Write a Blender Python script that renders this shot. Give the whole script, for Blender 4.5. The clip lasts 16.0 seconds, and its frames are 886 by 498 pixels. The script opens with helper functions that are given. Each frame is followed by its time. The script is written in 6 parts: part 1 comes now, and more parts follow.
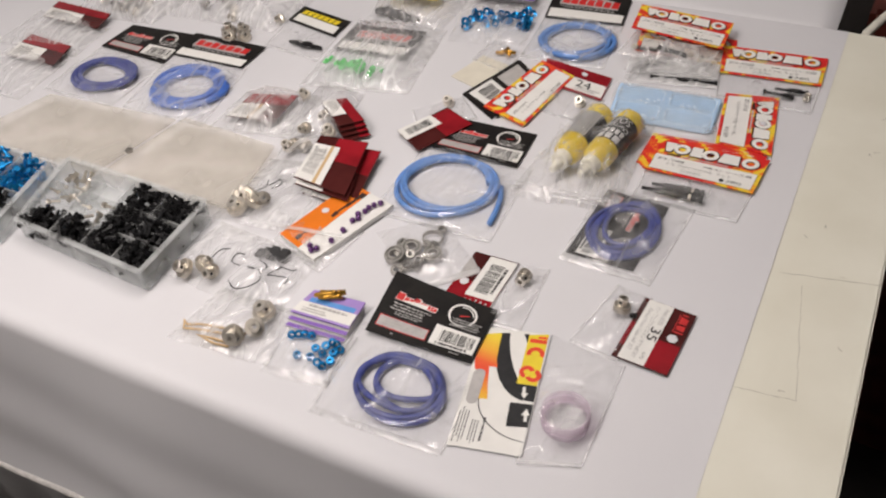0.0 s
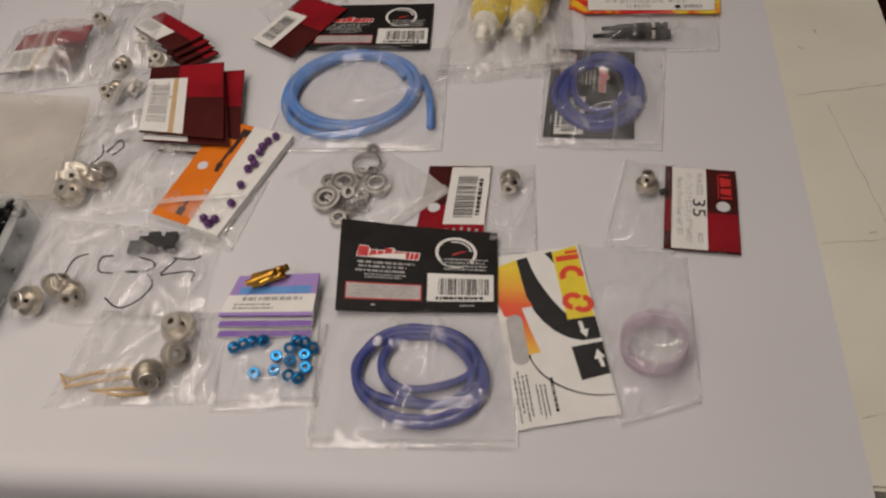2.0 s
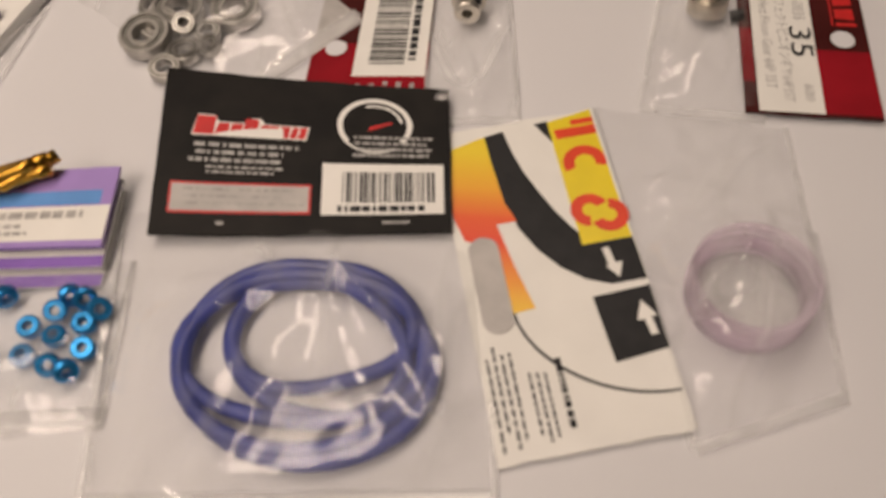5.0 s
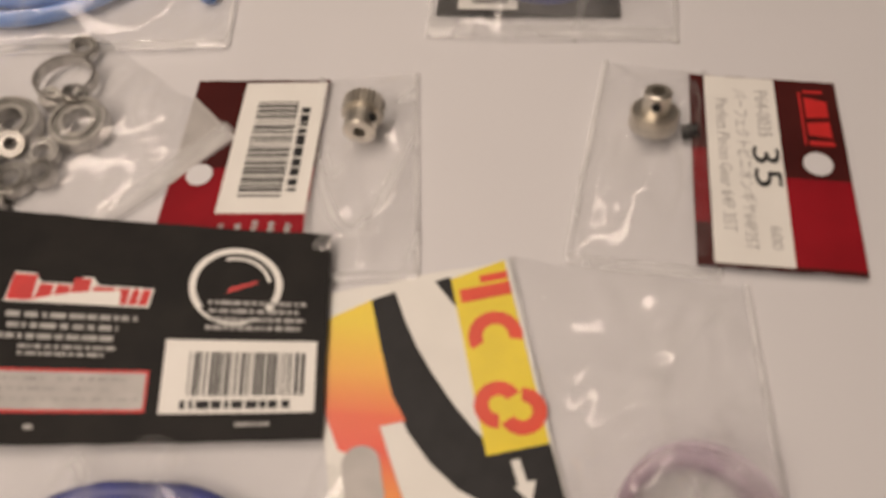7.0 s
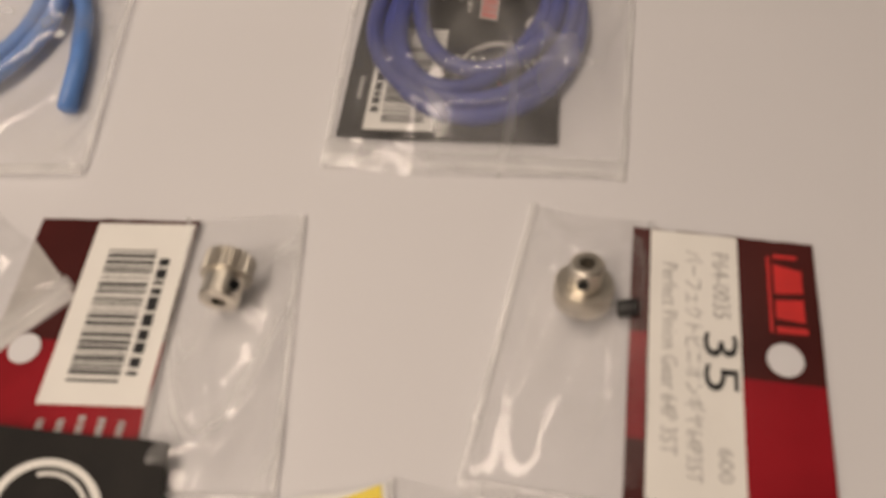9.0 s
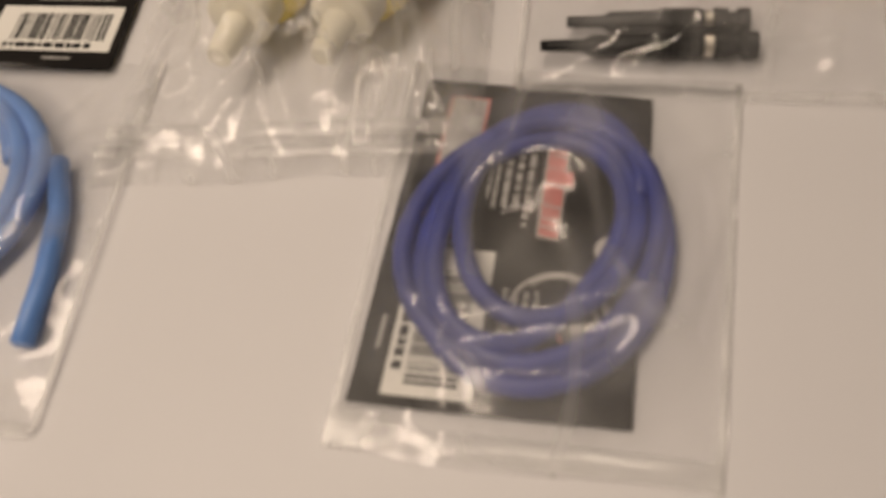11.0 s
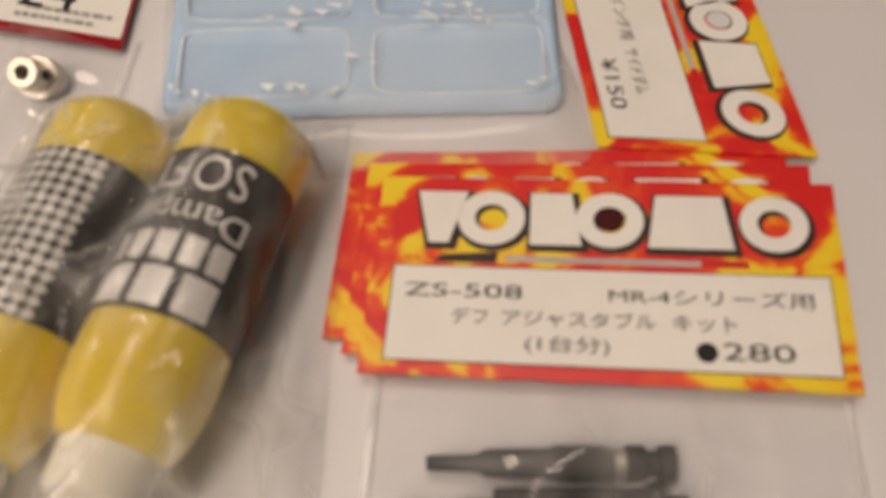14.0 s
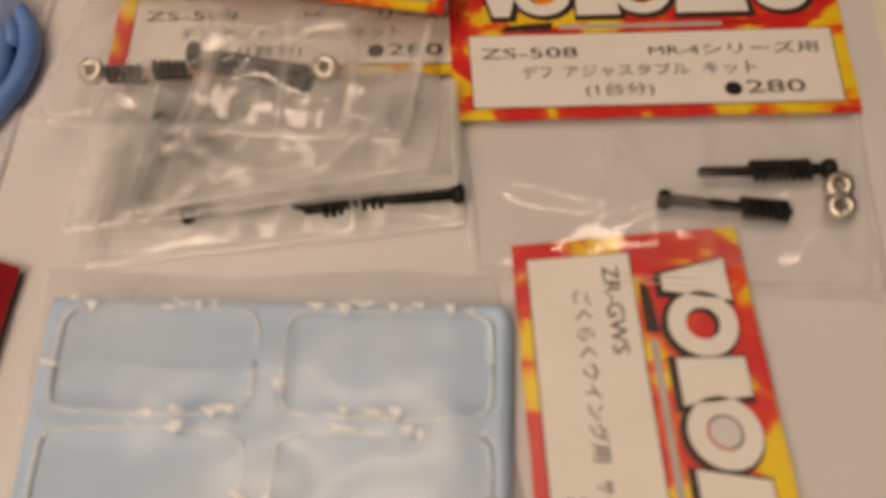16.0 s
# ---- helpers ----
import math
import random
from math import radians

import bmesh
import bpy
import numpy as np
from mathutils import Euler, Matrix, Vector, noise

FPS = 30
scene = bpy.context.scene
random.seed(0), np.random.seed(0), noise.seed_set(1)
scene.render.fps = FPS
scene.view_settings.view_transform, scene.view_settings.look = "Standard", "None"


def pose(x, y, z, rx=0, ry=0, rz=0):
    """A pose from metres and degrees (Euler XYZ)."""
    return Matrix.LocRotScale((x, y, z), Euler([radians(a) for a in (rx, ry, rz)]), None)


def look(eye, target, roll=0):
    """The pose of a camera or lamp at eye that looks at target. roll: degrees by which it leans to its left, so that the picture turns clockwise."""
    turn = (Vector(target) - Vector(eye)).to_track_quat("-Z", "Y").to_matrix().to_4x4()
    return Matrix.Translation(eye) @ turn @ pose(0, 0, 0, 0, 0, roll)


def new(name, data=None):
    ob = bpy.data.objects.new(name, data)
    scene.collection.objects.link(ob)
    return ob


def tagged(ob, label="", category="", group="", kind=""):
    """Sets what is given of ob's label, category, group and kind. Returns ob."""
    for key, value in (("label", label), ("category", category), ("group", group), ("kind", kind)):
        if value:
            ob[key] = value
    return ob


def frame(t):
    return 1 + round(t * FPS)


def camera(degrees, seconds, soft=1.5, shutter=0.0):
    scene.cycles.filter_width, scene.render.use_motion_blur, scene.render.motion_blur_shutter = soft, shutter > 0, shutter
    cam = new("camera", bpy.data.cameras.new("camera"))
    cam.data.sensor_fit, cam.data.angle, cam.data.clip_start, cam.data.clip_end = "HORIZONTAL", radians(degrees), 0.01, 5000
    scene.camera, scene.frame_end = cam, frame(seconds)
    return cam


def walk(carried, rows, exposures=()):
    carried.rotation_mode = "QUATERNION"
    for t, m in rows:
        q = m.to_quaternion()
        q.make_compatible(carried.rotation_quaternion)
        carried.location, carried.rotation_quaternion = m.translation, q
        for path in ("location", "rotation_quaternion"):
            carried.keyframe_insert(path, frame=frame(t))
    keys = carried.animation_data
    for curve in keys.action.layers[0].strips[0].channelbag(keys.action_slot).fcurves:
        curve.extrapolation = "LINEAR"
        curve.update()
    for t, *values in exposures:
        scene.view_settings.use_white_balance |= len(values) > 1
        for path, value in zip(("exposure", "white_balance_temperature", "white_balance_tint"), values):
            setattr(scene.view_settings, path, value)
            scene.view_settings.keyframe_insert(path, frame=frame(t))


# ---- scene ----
cam = camera(55.1, 16.0, soft=2.2)
# near things are a little out of focus
cam.data.dof.use_dof, cam.data.dof.focus_distance, cam.data.dof.aperture_fstop = True, 0.70, 23.0
PATH = [
    (0, (0.271, -0.336, 0.429), (-0.55, 0.865, -0.942), -6.7),
    (0.5, (0.201, -0.317, 0.409), (-0.411, 0.948, -1.014), -6.0),
    (1, (0.171, -0.295, 0.384), (-0.262, 0.925, -1.14), -6.6),
    (1.5, (0.15, -0.288, 0.356), (-0.194, 0.942, -1.184), -7.1),
    (2, (0.118, -0.272, 0.332), (-0.184, 0.954, -1.219), -7.2),
    (2.5, (0.106, -0.254, 0.302), (-0.106, 0.965, -1.27), -5.2),
    (3, (0.117, -0.215, 0.262), (-0.105, 0.935, -1.359), -5.7),
    (3.5, (0.111, -0.189, 0.231), (-0.106, 0.902, -1.431), -5.2),
    (3.7, (0.108, -0.185, 0.221), (-0.099, 0.887, -1.455), -5.1),
    (5.8, (0.1, -0.143, 0.172), (-0.053, 0.9, -1.528), -4.3),
    (6, (0.106, -0.136, 0.171), (-0.047, 0.901, -1.532), -4.5),
    (6.5, (0.113, -0.117, 0.171), (-0.031, 0.925, -1.53), -4.0),
    (7, (0.119, -0.1, 0.165), (-0.024, 0.933, -1.541), -3.9),
    (7.5, (0.121, -0.087, 0.162), (-0.021, 0.94, -1.549), -3.3),
    (8, (0.127, -0.073, 0.16), (-0.009, 0.944, -1.556), -2.8),
    (8.2, (0.13, -0.067, 0.156), (-0.008, 0.937, -1.568), -2.8),
    (10.3, (0.15, 0.002, 0.149), (-0.175, 0.977, -1.566), -10.3),
    (10.5, (0.15, 0.008, 0.14), (-0.201, 1.027, -1.544), -9.1),
    (11, (0.137, 0.022, 0.14), (-0.2, 1.05, -1.543), -9.6),
    (11.5, (0.125, 0.038, 0.144), (-0.072, 1.029, -1.582), -7.5),
    (12, (0.129, 0.068, 0.147), (-0.111, 1.027, -1.592), -9.5),
    (12.5, (0.126, 0.083, 0.15), (-0.164, 1.047, -1.579), -10.2),
    (13, (0.131, 0.094, 0.15), (-0.134, 1.06, -1.581), -8.9),
    (13.5, (0.136, 0.107, 0.144), (-0.127, 1.116, -1.563), -8.3),
    (14, (0.137, 0.123, 0.136), (-0.003, 1.218, -1.531), -2.3),
    (14.5, (0.152, 0.147, 0.142), (0.019, 1.218, -1.541), -2.1),
    (15, (0.157, 0.185, 0.151), (-0.03, 1.162, -1.584), -5.4),
    (15.2, (0.152, 0.199, 0.15), (-0.004, 1.16, -1.597), -3.4),
    (15.5, (0.153, 0.216, 0.153), (-0.047, 1.138, -1.61), -5.9),
    (16, (0.149, 0.228, 0.148), (-0.092, 1.192, -1.588), -7.1),
]
EXPOSURES = [(0, 0.08, 6600, 12), (1.0, -0.38, 6750, 13), (2.0, -0.64, 7050, 13), (3.5, -0.55, 7800, 16), (5.8, -0.20, 7900, 16), (7.5, -0.26, 7900, 16), (10.5, -0.25, 8250, 13), (11.5, -0.26, 8400, 15), (12.5, -0.18, 8200, 15), (14, -0.06, 8000, 15), (16, -0.24, 9500, 20)]
walk(cam, [(t, look(e, g, r)) for t, e, g, r in PATH], EXPOSURES)

# ---------------------------------------------------------------- light
world = bpy.data.worlds.new("room_air")
scene.world = world
world.use_nodes = True
world.node_tree.nodes["Background"].inputs[0].default_value = (0.80, 0.80, 0.86, 1)
world.node_tree.nodes["Background"].inputs[1].default_value = 0.19
TUBE_WATTS = 9.5
HANGING_WATTS = 6.7
TUBE_COLOUR = (1.0, 0.93, 0.88)
WINDOW_WATTS = 2.5
WINDOW_COLOUR = (1.0, 0.965, 0.95)


# ---------------------------------------------------------------- materials
def material(name):
    m = bpy.data.materials.new(name)
    m.use_nodes = True
    return m, m.node_tree.nodes, m.node_tree.links, m.node_tree.nodes["Principled BSDF"]


def surface(name, colour, rough=0.5, metal=0.0, other=None, scale=60.0, amount=0.35, bump=0.0, bump_scale=400.0, detail=4.0,
            coat=0.0, transmission=0.0, ior=1.45, sub=0.0, spec=0.5):
    """Two-colour noise over a real-size scale, fine relief and uneven gloss."""
    m, n, l, b = material(name)
    co = n.new("ShaderNodeTexCoord")
    no = n.new("ShaderNodeTexNoise")
    no.inputs["Scale"].default_value, no.inputs["Detail"].default_value = scale, detail
    l.new(co.outputs["Object"], no.inputs["Vector"])
    ramp = n.new("ShaderNodeValToRGB")
    other = other or tuple(c * (1 - amount) for c in colour)
    ramp.color_ramp.elements[0].position, ramp.color_ramp.elements[1].position = 0.35, 0.65
    ramp.color_ramp.elements[0].color, ramp.color_ramp.elements[1].color = (*other, 1), (*colour, 1)
    l.new(no.outputs["Fac"], ramp.inputs["Fac"])
    l.new(ramp.outputs["Color"], b.inputs["Base Color"])
    b.inputs["Roughness"].default_value, b.inputs["Metallic"].default_value = rough, metal
    b.inputs["Coat Weight"].default_value, b.inputs["Specular IOR Level"].default_value = coat, spec
    b.inputs["Transmission Weight"].default_value, b.inputs["IOR"].default_value = transmission, ior
    if sub:
        b.inputs["Subsurface Weight"].default_value = sub
        b.inputs["Subsurface Radius"].default_value = (0.002, 0.002, 0.003)
        b.inputs["Subsurface Scale"].default_value = 1.0
    if bump:
        nb = n.new("ShaderNodeTexNoise")
        nb.inputs["Scale"].default_value, nb.inputs["Detail"].default_value = bump_scale, 3
        l.new(co.outputs["Object"], nb.inputs["Vector"])
        bp = n.new("ShaderNodeBump")
        bp.inputs["Strength"].default_value, bp.inputs["Distance"].default_value = bump, 0.0006
        l.new(nb.outputs["Fac"], bp.inputs["Height"])
        l.new(bp.outputs["Normal"], b.inputs["Normal"])
    return m


def cloth_material():
    m, n, l, b = material("white_satin_cloth")
    co = n.new("ShaderNodeTexCoord")
    big = n.new("ShaderNodeTexNoise")
    big.inputs["Scale"].default_value, big.inputs["Detail"].default_value = 9, 5
    l.new(co.outputs["Object"], big.inputs["Vector"])
    ramp = n.new("ShaderNodeValToRGB")
    ramp.color_ramp.elements[0].color, ramp.color_ramp.elements[1].color = (0.61, 0.607, 0.635, 1), (0.67, 0.667, 0.69, 1)
    l.new(big.outputs["Fac"], ramp.inputs["Fac"])
    l.new(ramp.outputs["Color"], b.inputs["Base Color"])
    b.inputs["Roughness"].default_value = 0.5
    b.inputs["Specular IOR Level"].default_value = 0.5
    b.inputs["Sheen Weight"].default_value = 0.12
    weave = [n.new("ShaderNodeTexWave") for _ in range(2)]
    for w, axis in zip(weave, ("X", "Y")):
        w.bands_direction = axis
        w.inputs["Scale"].default_value, w.inputs["Distortion"].default_value = 500, 1.5
        l.new(co.outputs["Object"], w.inputs["Vector"])
    add = n.new("ShaderNodeMath")
    l.new(weave[0].outputs["Fac"], add.inputs[0])
    l.new(weave[1].outputs["Fac"], add.inputs[1])
    bp = n.new("ShaderNodeBump")
    bp.inputs["Strength"].default_value, bp.inputs["Distance"].default_value = 0.12, 0.0003
    l.new(add.outputs[0], bp.inputs["Height"])
    l.new(bp.outputs["Normal"], b.inputs["Normal"])
    return m


def film_material(name, tint=(1, 1, 1), haze=0.08, rough=0.09, wrinkle=0.32, scale=22.0, shade=(0.97, 0.97, 0.97), crease=0.15, stretch=1.7, ior=1.5):
    """Thin clear plastic film: see-through, a little milky, creases painted whiter for their highlights, with gloss on
    its wrinkles.
    """
    m, n, l, b = material(name)
    n.remove(b)
    out = n["Material Output"]
    co = n.new("ShaderNodeTexCoord")
    mp = n.new("ShaderNodeMapping")
    mp.inputs["Rotation"].default_value, mp.inputs["Scale"].default_value = (0, 0, 0.7), (stretch, 1, 1)
    l.new(co.outputs["Object"], mp.inputs["Vector"])
    no = n.new("ShaderNodeTexNoise")
    no.noise_type = "RIDGED_MULTIFRACTAL"
    no.inputs["Scale"].default_value, no.inputs["Detail"].default_value, no.inputs["Distortion"].default_value = scale * 0.8, 0.7, 0.9
    l.new(mp.outputs["Vector"], no.inputs["Vector"])
    soft = n.new("ShaderNodeTexNoise")
    soft.inputs["Scale"].default_value, soft.inputs["Detail"].default_value, soft.inputs["Distortion"].default_value = scale * 1.5, 0.6, 1.2
    l.new(co.outputs["Object"], soft.inputs["Vector"])
    add = n.new("ShaderNodeMath")
    l.new(no.outputs["Fac"], add.inputs[0])
    l.new(soft.outputs["Fac"], add.inputs[1])
    bp = n.new("ShaderNodeBump")
    bp.inputs["Strength"].default_value, bp.inputs["Distance"].default_value = wrinkle, 0.0022
    l.new(add.outputs[0], bp.inputs["Height"])
    clear, gloss = n.new("ShaderNodeBsdfTransparent"), n.new("ShaderNodeBsdfGlossy")
    diffuse, glow = n.new("ShaderNodeBsdfDiffuse"), n.new("ShaderNodeBsdfTranslucent")
    clear.inputs["Color"].default_value = (*tint, 1)
    for d in (diffuse, glow):
        d.inputs["Color"].default_value = (*shade, 1)
    milk = n.new("ShaderNodeMixShader")
    milk.inputs[0].default_value = 0.45
    l.new(diffuse.outputs[0], milk.inputs[1])
    l.new(glow.outputs[0], milk.inputs[2])
    gloss.inputs["Roughness"].default_value = rough
    l.new(bp.outputs["Normal"], gloss.inputs["Normal"])
    cloud = n.new("ShaderNodeTexNoise")
    cloud.inputs["Scale"].default_value, cloud.inputs["Detail"].default_value = 26, 1.5
    l.new(co.outputs["Object"], cloud.inputs["Vector"])
    amount = n.new("ShaderNodeMapRange")
    amount.inputs["From Min"].default_value, amount.inputs["From Max"].default_value = 0.35, 0.7
    amount.inputs["To Min"].default_value, amount.inputs["To Max"].default_value = haze * 0.4, haze * 1.8
    l.new(cloud.outputs["Fac"], amount.inputs["Value"])
    # thin whitish crease lines, two directions, with the creases' glints painted in
    last = amount.outputs[0]
    for turn, sc in ((0.5, scale * 0.55), (2.2, scale * 0.8)):
        m2 = n.new("ShaderNodeMapping")
        m2.inputs["Rotation"].default_value, m2.inputs["Scale"].default_value, m2.inputs["Location"].default_value = (0, 0, turn), (2.8, 1, 1), (turn * 3, 1.7, 0)
        l.new(co.outputs["Object"], m2.inputs["Vector"])
        cr = n.new("ShaderNodeTexNoise")
        cr.inputs["Scale"].default_value, cr.inputs["Detail"].default_value, cr.inputs["Distortion"].default_value = sc, 0.2, 0.8
        l.new(m2.outputs["Vector"], cr.inputs["Vector"])
        away = n.new("ShaderNodeMath")
        away.operation = "SUBTRACT"
        away.inputs[1].default_value = 0.5
        l.new(cr.outputs["Fac"], away.inputs[0])
        ab = n.new("ShaderNodeMath")
        ab.operation = "ABSOLUTE"
        l.new(away.outputs[0], ab.inputs[0])
        line = n.new("ShaderNodeMapRange")
        line.inputs["From Min"].default_value, line.inputs["From Max"].default_value = 0.0, 0.085
        line.inputs["To Min"].default_value, line.inputs["To Max"].default_value = crease, 0.0
        l.new(ab.outputs[0], line.inputs["Value"])
        fade = n.new("ShaderNodeMath")
        fade.operation = "MULTIPLY"
        l.new(line.outputs[0], fade.inputs[0])
        l.new(soft.outputs["Fac"], fade.inputs[1])
        total = n.new("ShaderNodeMath")
        l.new(last, total.inputs[0])
        l.new(fade.outputs[0], total.inputs[1])
        last = total.outputs[0]
    mix = n.new("ShaderNodeMixShader")
    l.new(total.outputs[0], mix.inputs[0])
    l.new(clear.outputs[0], mix.inputs[1])
    l.new(milk.outputs[0], mix.inputs[2])
    fr = n.new("ShaderNodeFresnel")
    fr.inputs["IOR"].default_value = ior
    least = n.new("ShaderNodeMath")
    least.operation = "MINIMUM"
    least.inputs[1].default_value = 0.07
    l.new(fr.outputs[0], least.inputs[0])
    top = n.new("ShaderNodeMixShader")
    l.new(least.outputs[0], top.inputs[0])
    l.new(mix.outputs[0], top.inputs[1])
    l.new(gloss.outputs[0], top.inputs[2])
    l.new(top.outputs[0], out.inputs["Surface"])
    return m


def flame_material():
    m, n, l, b = material("flame_printed_card")
    co = n.new("ShaderNodeTexCoord")
    no = n.new("ShaderNodeTexNoise")
    no.inputs["Scale"].default_value, no.inputs["Detail"].default_value, no.inputs["Distortion"].default_value = 75, 3, 0.8
    l.new(co.outputs["Object"], no.inputs["Vector"])
    ramp = n.new("ShaderNodeValToRGB")
    e = ramp.color_ramp.elements
    e[0].position, e[0].color = 0.44, (0.66, 0.020, 0.02, 1)
    e[1].position, e[1].color = 0.62, (0.83, 0.60, 0.04, 1)
    mid = e.new(0.52)
    mid.color = (0.78, 0.085, 0.02, 1)
    hi = e.new(0.57)
    hi.color = (0.83, 0.47, 0.03, 1)
    l.new(no.outputs["Fac"], ramp.inputs["Fac"])
    l.new(ramp.outputs["Color"], b.inputs["Base Color"])
    b.inputs["Roughness"].default_value = 0.35
    return m


def gradient_material(name, stops, scale=(1, 1), turn=0.0, rough=0.35, noise_amount=0.0):
    """Colour bands along one object axis; stops are (metres, colour)."""
    m, n, l, b = material(name)
    co = n.new("ShaderNodeTexCoord")
    mp = n.new("ShaderNodeMapping")
    mp.inputs["Rotation"].default_value = (0, 0, radians(turn))
    l.new(co.outputs["Object"], mp.inputs["Vector"])
    sp = n.new("ShaderNodeSeparateXYZ")
    l.new(mp.outputs["Vector"], sp.inputs[0])
    lo, hi = stops[0][0], stops[-1][0]
    mr = n.new("ShaderNodeMapRange")
    mr.inputs["From Min"].default_value, mr.inputs["From Max"].default_value = lo, hi
    l.new(sp.outputs["Y"], mr.inputs["Value"])
    ramp = n.new("ShaderNodeValToRGB")
    e = ramp.color_ramp.elements
    e[0].position, e[0].color = 0, (*stops[0][1], 1)
    e[1].position, e[1].color = 1, (*stops[-1][1], 1)
    for at, c in stops[1:-1]:
        k = e.new((at - lo) / (hi - lo))
        k.color = (*c, 1)
    l.new(mr.outputs[0], ramp.inputs["Fac"])
    l.new(ramp.outputs["Color"], b.inputs["Base Color"])
    b.inputs["Roughness"].default_value = rough
    return m


def carbon_material():
    m, n, l, b = material("carbon_weave_print")
    co = n.new("ShaderNodeTexCoord")
    ck = n.new("ShaderNodeTexChecker")
    ck.inputs["Color1"].default_value, ck.inputs["Color2"].default_value = (0.62, 0.61, 0.58, 1), (0.015, 0.015, 0.015, 1)
    ck.inputs["Scale"].default_value = 620
    mp = n.new("ShaderNodeMapping")
    mp.inputs["Rotation"].default_value = (0, 0, radians(45))
    l.new(co.outputs["UV"], mp.inputs["Vector"])
    l.new(mp.outputs["Vector"], ck.inputs["Vector"])
    l.new(ck.outputs["Color"], b.inputs["Base Color"])
    b.inputs["Roughness"].default_value = 0.3
    return m


CLOTH = cloth_material()
BOARD = surface("cream_painted_board", (0.76, 0.745, 0.65), 0.45, other=(0.69, 0.67, 0.57), scale=14, bump=0.06, bump_scale=120, detail=8)
SCRATCH = surface("board_scratch", (0.55, 0.52, 0.43), 0.8, scale=300, amount=0.5)
HEM = surface("cloth_hem", (0.62, 0.60, 0.58), 0.6, scale=200, amount=0.2)
SKIRT = surface("shaded_skirt_cloth", (0.30, 0.295, 0.30), 0.7, scale=20, amount=0.15, bump=0.1)
FLOOR = surface("dark_floor", (0.028, 0.022, 0.02), 0.6, scale=10, amount=0.5, bump=0.2, bump_scale=60)
FLOOR_LINE = surface("pale_floor_line", (0.25, 0.24, 0.23), 0.7, scale=30)
WALL = surface("plaster_wall", (0.74, 0.73, 0.71), 0.8, scale=6, amount=0.1, bump=0.1)
MAHOGANY = surface("red_brown_wood", (0.10, 0.022, 0.016), 0.35, scale=25, amount=0.5)
DARKWALL = surface("dark_fill_cutting_wall", (0.05, 0.035, 0.03), 0.6, scale=4, amount=0.3, bump=0.1)
CABLE = surface("white_cable", (0.70, 0.68, 0.60), 0.45, scale=50, amount=0.1)
WHITE = surface("white_card", (0.78, 0.77, 0.74), 0.45, scale=80, amount=0.05)
CREAM = surface("cream_card", (0.68, 0.64, 0.54), 0.6, scale=60, amount=0.08)
BLACK = surface("black_card", (0.012, 0.011, 0.011), 0.42, other=(0.018, 0.016, 0.015), scale=90, bump=0.05, spec=0.12)
INK = surface("black_ink", (0.02, 0.02, 0.022), 0.5, scale=200, amount=0.3, spec=0.3)
GREYINK = surface("grey_ink", (0.42, 0.41, 0.40), 0.5, scale=300, amount=0.3)
PALEGREY = surface("pale_grey_print", (0.46, 0.44, 0.43), 0.4, scale=150, amount=0.15)
SHADOWINK = surface("dark_logo_shadow", (0.05, 0.025, 0.02), 0.4, scale=150, amount=0.3)
RED = surface("red_ink", (0.62, 0.025, 0.025), 0.35, scale=120, amount=0.2)
SCARLET = surface("scarlet_ink", (0.78, 0.06, 0.02), 0.35, scale=120, amount=0.15)
PINKRED = surface("film_hazed_red_ink", (0.62, 0.20, 0.19), 0.45, scale=200, amount=0.2)
MAROON = surface("maroon_gloss_card", (0.075, 0.014, 0.013), 0.26, scale=40, amount=0.35, spec=0.3)
CRIMSON = surface("crimson_gloss_card", (0.30, 0.012, 0.020), 0.24, other=(0.20, 0.009, 0.014), scale=35, spec=0.3)
YELLOW = surface("yellow_ink", (0.80, 0.62, 0.03), 0.35, scale=100, amount=0.08)
ORANGE = surface("orange_card", (0.80, 0.20, 0.015), 0.35, scale=60, amount=0.10)
LILAC = surface("lilac_card", (0.36, 0.24, 0.58), 0.4, scale=60, amount=0.10)
VIOLET = surface("violet_edge", (0.24, 0.12, 0.46), 0.4, scale=90, amount=0.15)
SKYINK = surface("blue_ink", (0.10, 0.30, 0.68), 0.4, scale=100, amount=0.1)
FLAME = flame_material()
FADE = gradient_material("yellow_to_red_print", [(-0.017, (0.82, 0.58, 0.03)), (-0.006, (0.80, 0.30, 0.02)), (0.006, (0.76, 0.06, 0.02)), (0.013, (0.78, 0.10, 0.02)), (0.022, (0.81, 0.36, 0.03)), (0.034, (0.82, 0.60, 0.04))])
PAPER_EDGE = surface("paper_edge", (0.45, 0.42, 0.38), 0.8, scale=300, amount=0.3)
FILM = film_material("clear_bag_film", haze=0.05, crease=0.24)
FILM_SOFT = film_material("clear_soft_film", haze=0.10, wrinkle=0.6, scale=22, rough=0.10, crease=0.40)
FILM_MILKY = film_material("milky_bag_film", haze=0.17, wrinkle=0.6, scale=26, rough=0.12, crease=0.46)
FILM_PILE = film_material("cloudy_bag_film", haze=0.40, wrinkle=0.35, scale=24, rough=0.17, crease=0.40)
FILM_WRAP = film_material("crumpled_bag_film", haze=0.08, wrinkle=0.8, scale=34, rough=0.11, crease=0.27, ior=1.5)
FILM_HAZY = film_material("hazy_bag_film", haze=0.13, wrinkle=0.4, scale=22, rough=0.12, crease=0.18)
FILM_SLEEVE = film_material("milky_sleeve_film", haze=0.15, wrinkle=0.06, scale=14, rough=0.24, crease=0.06)
FILM_BACK = film_material("bag_back_film", haze=0.01, wrinkle=0.02, crease=0.0, ior=1.02)
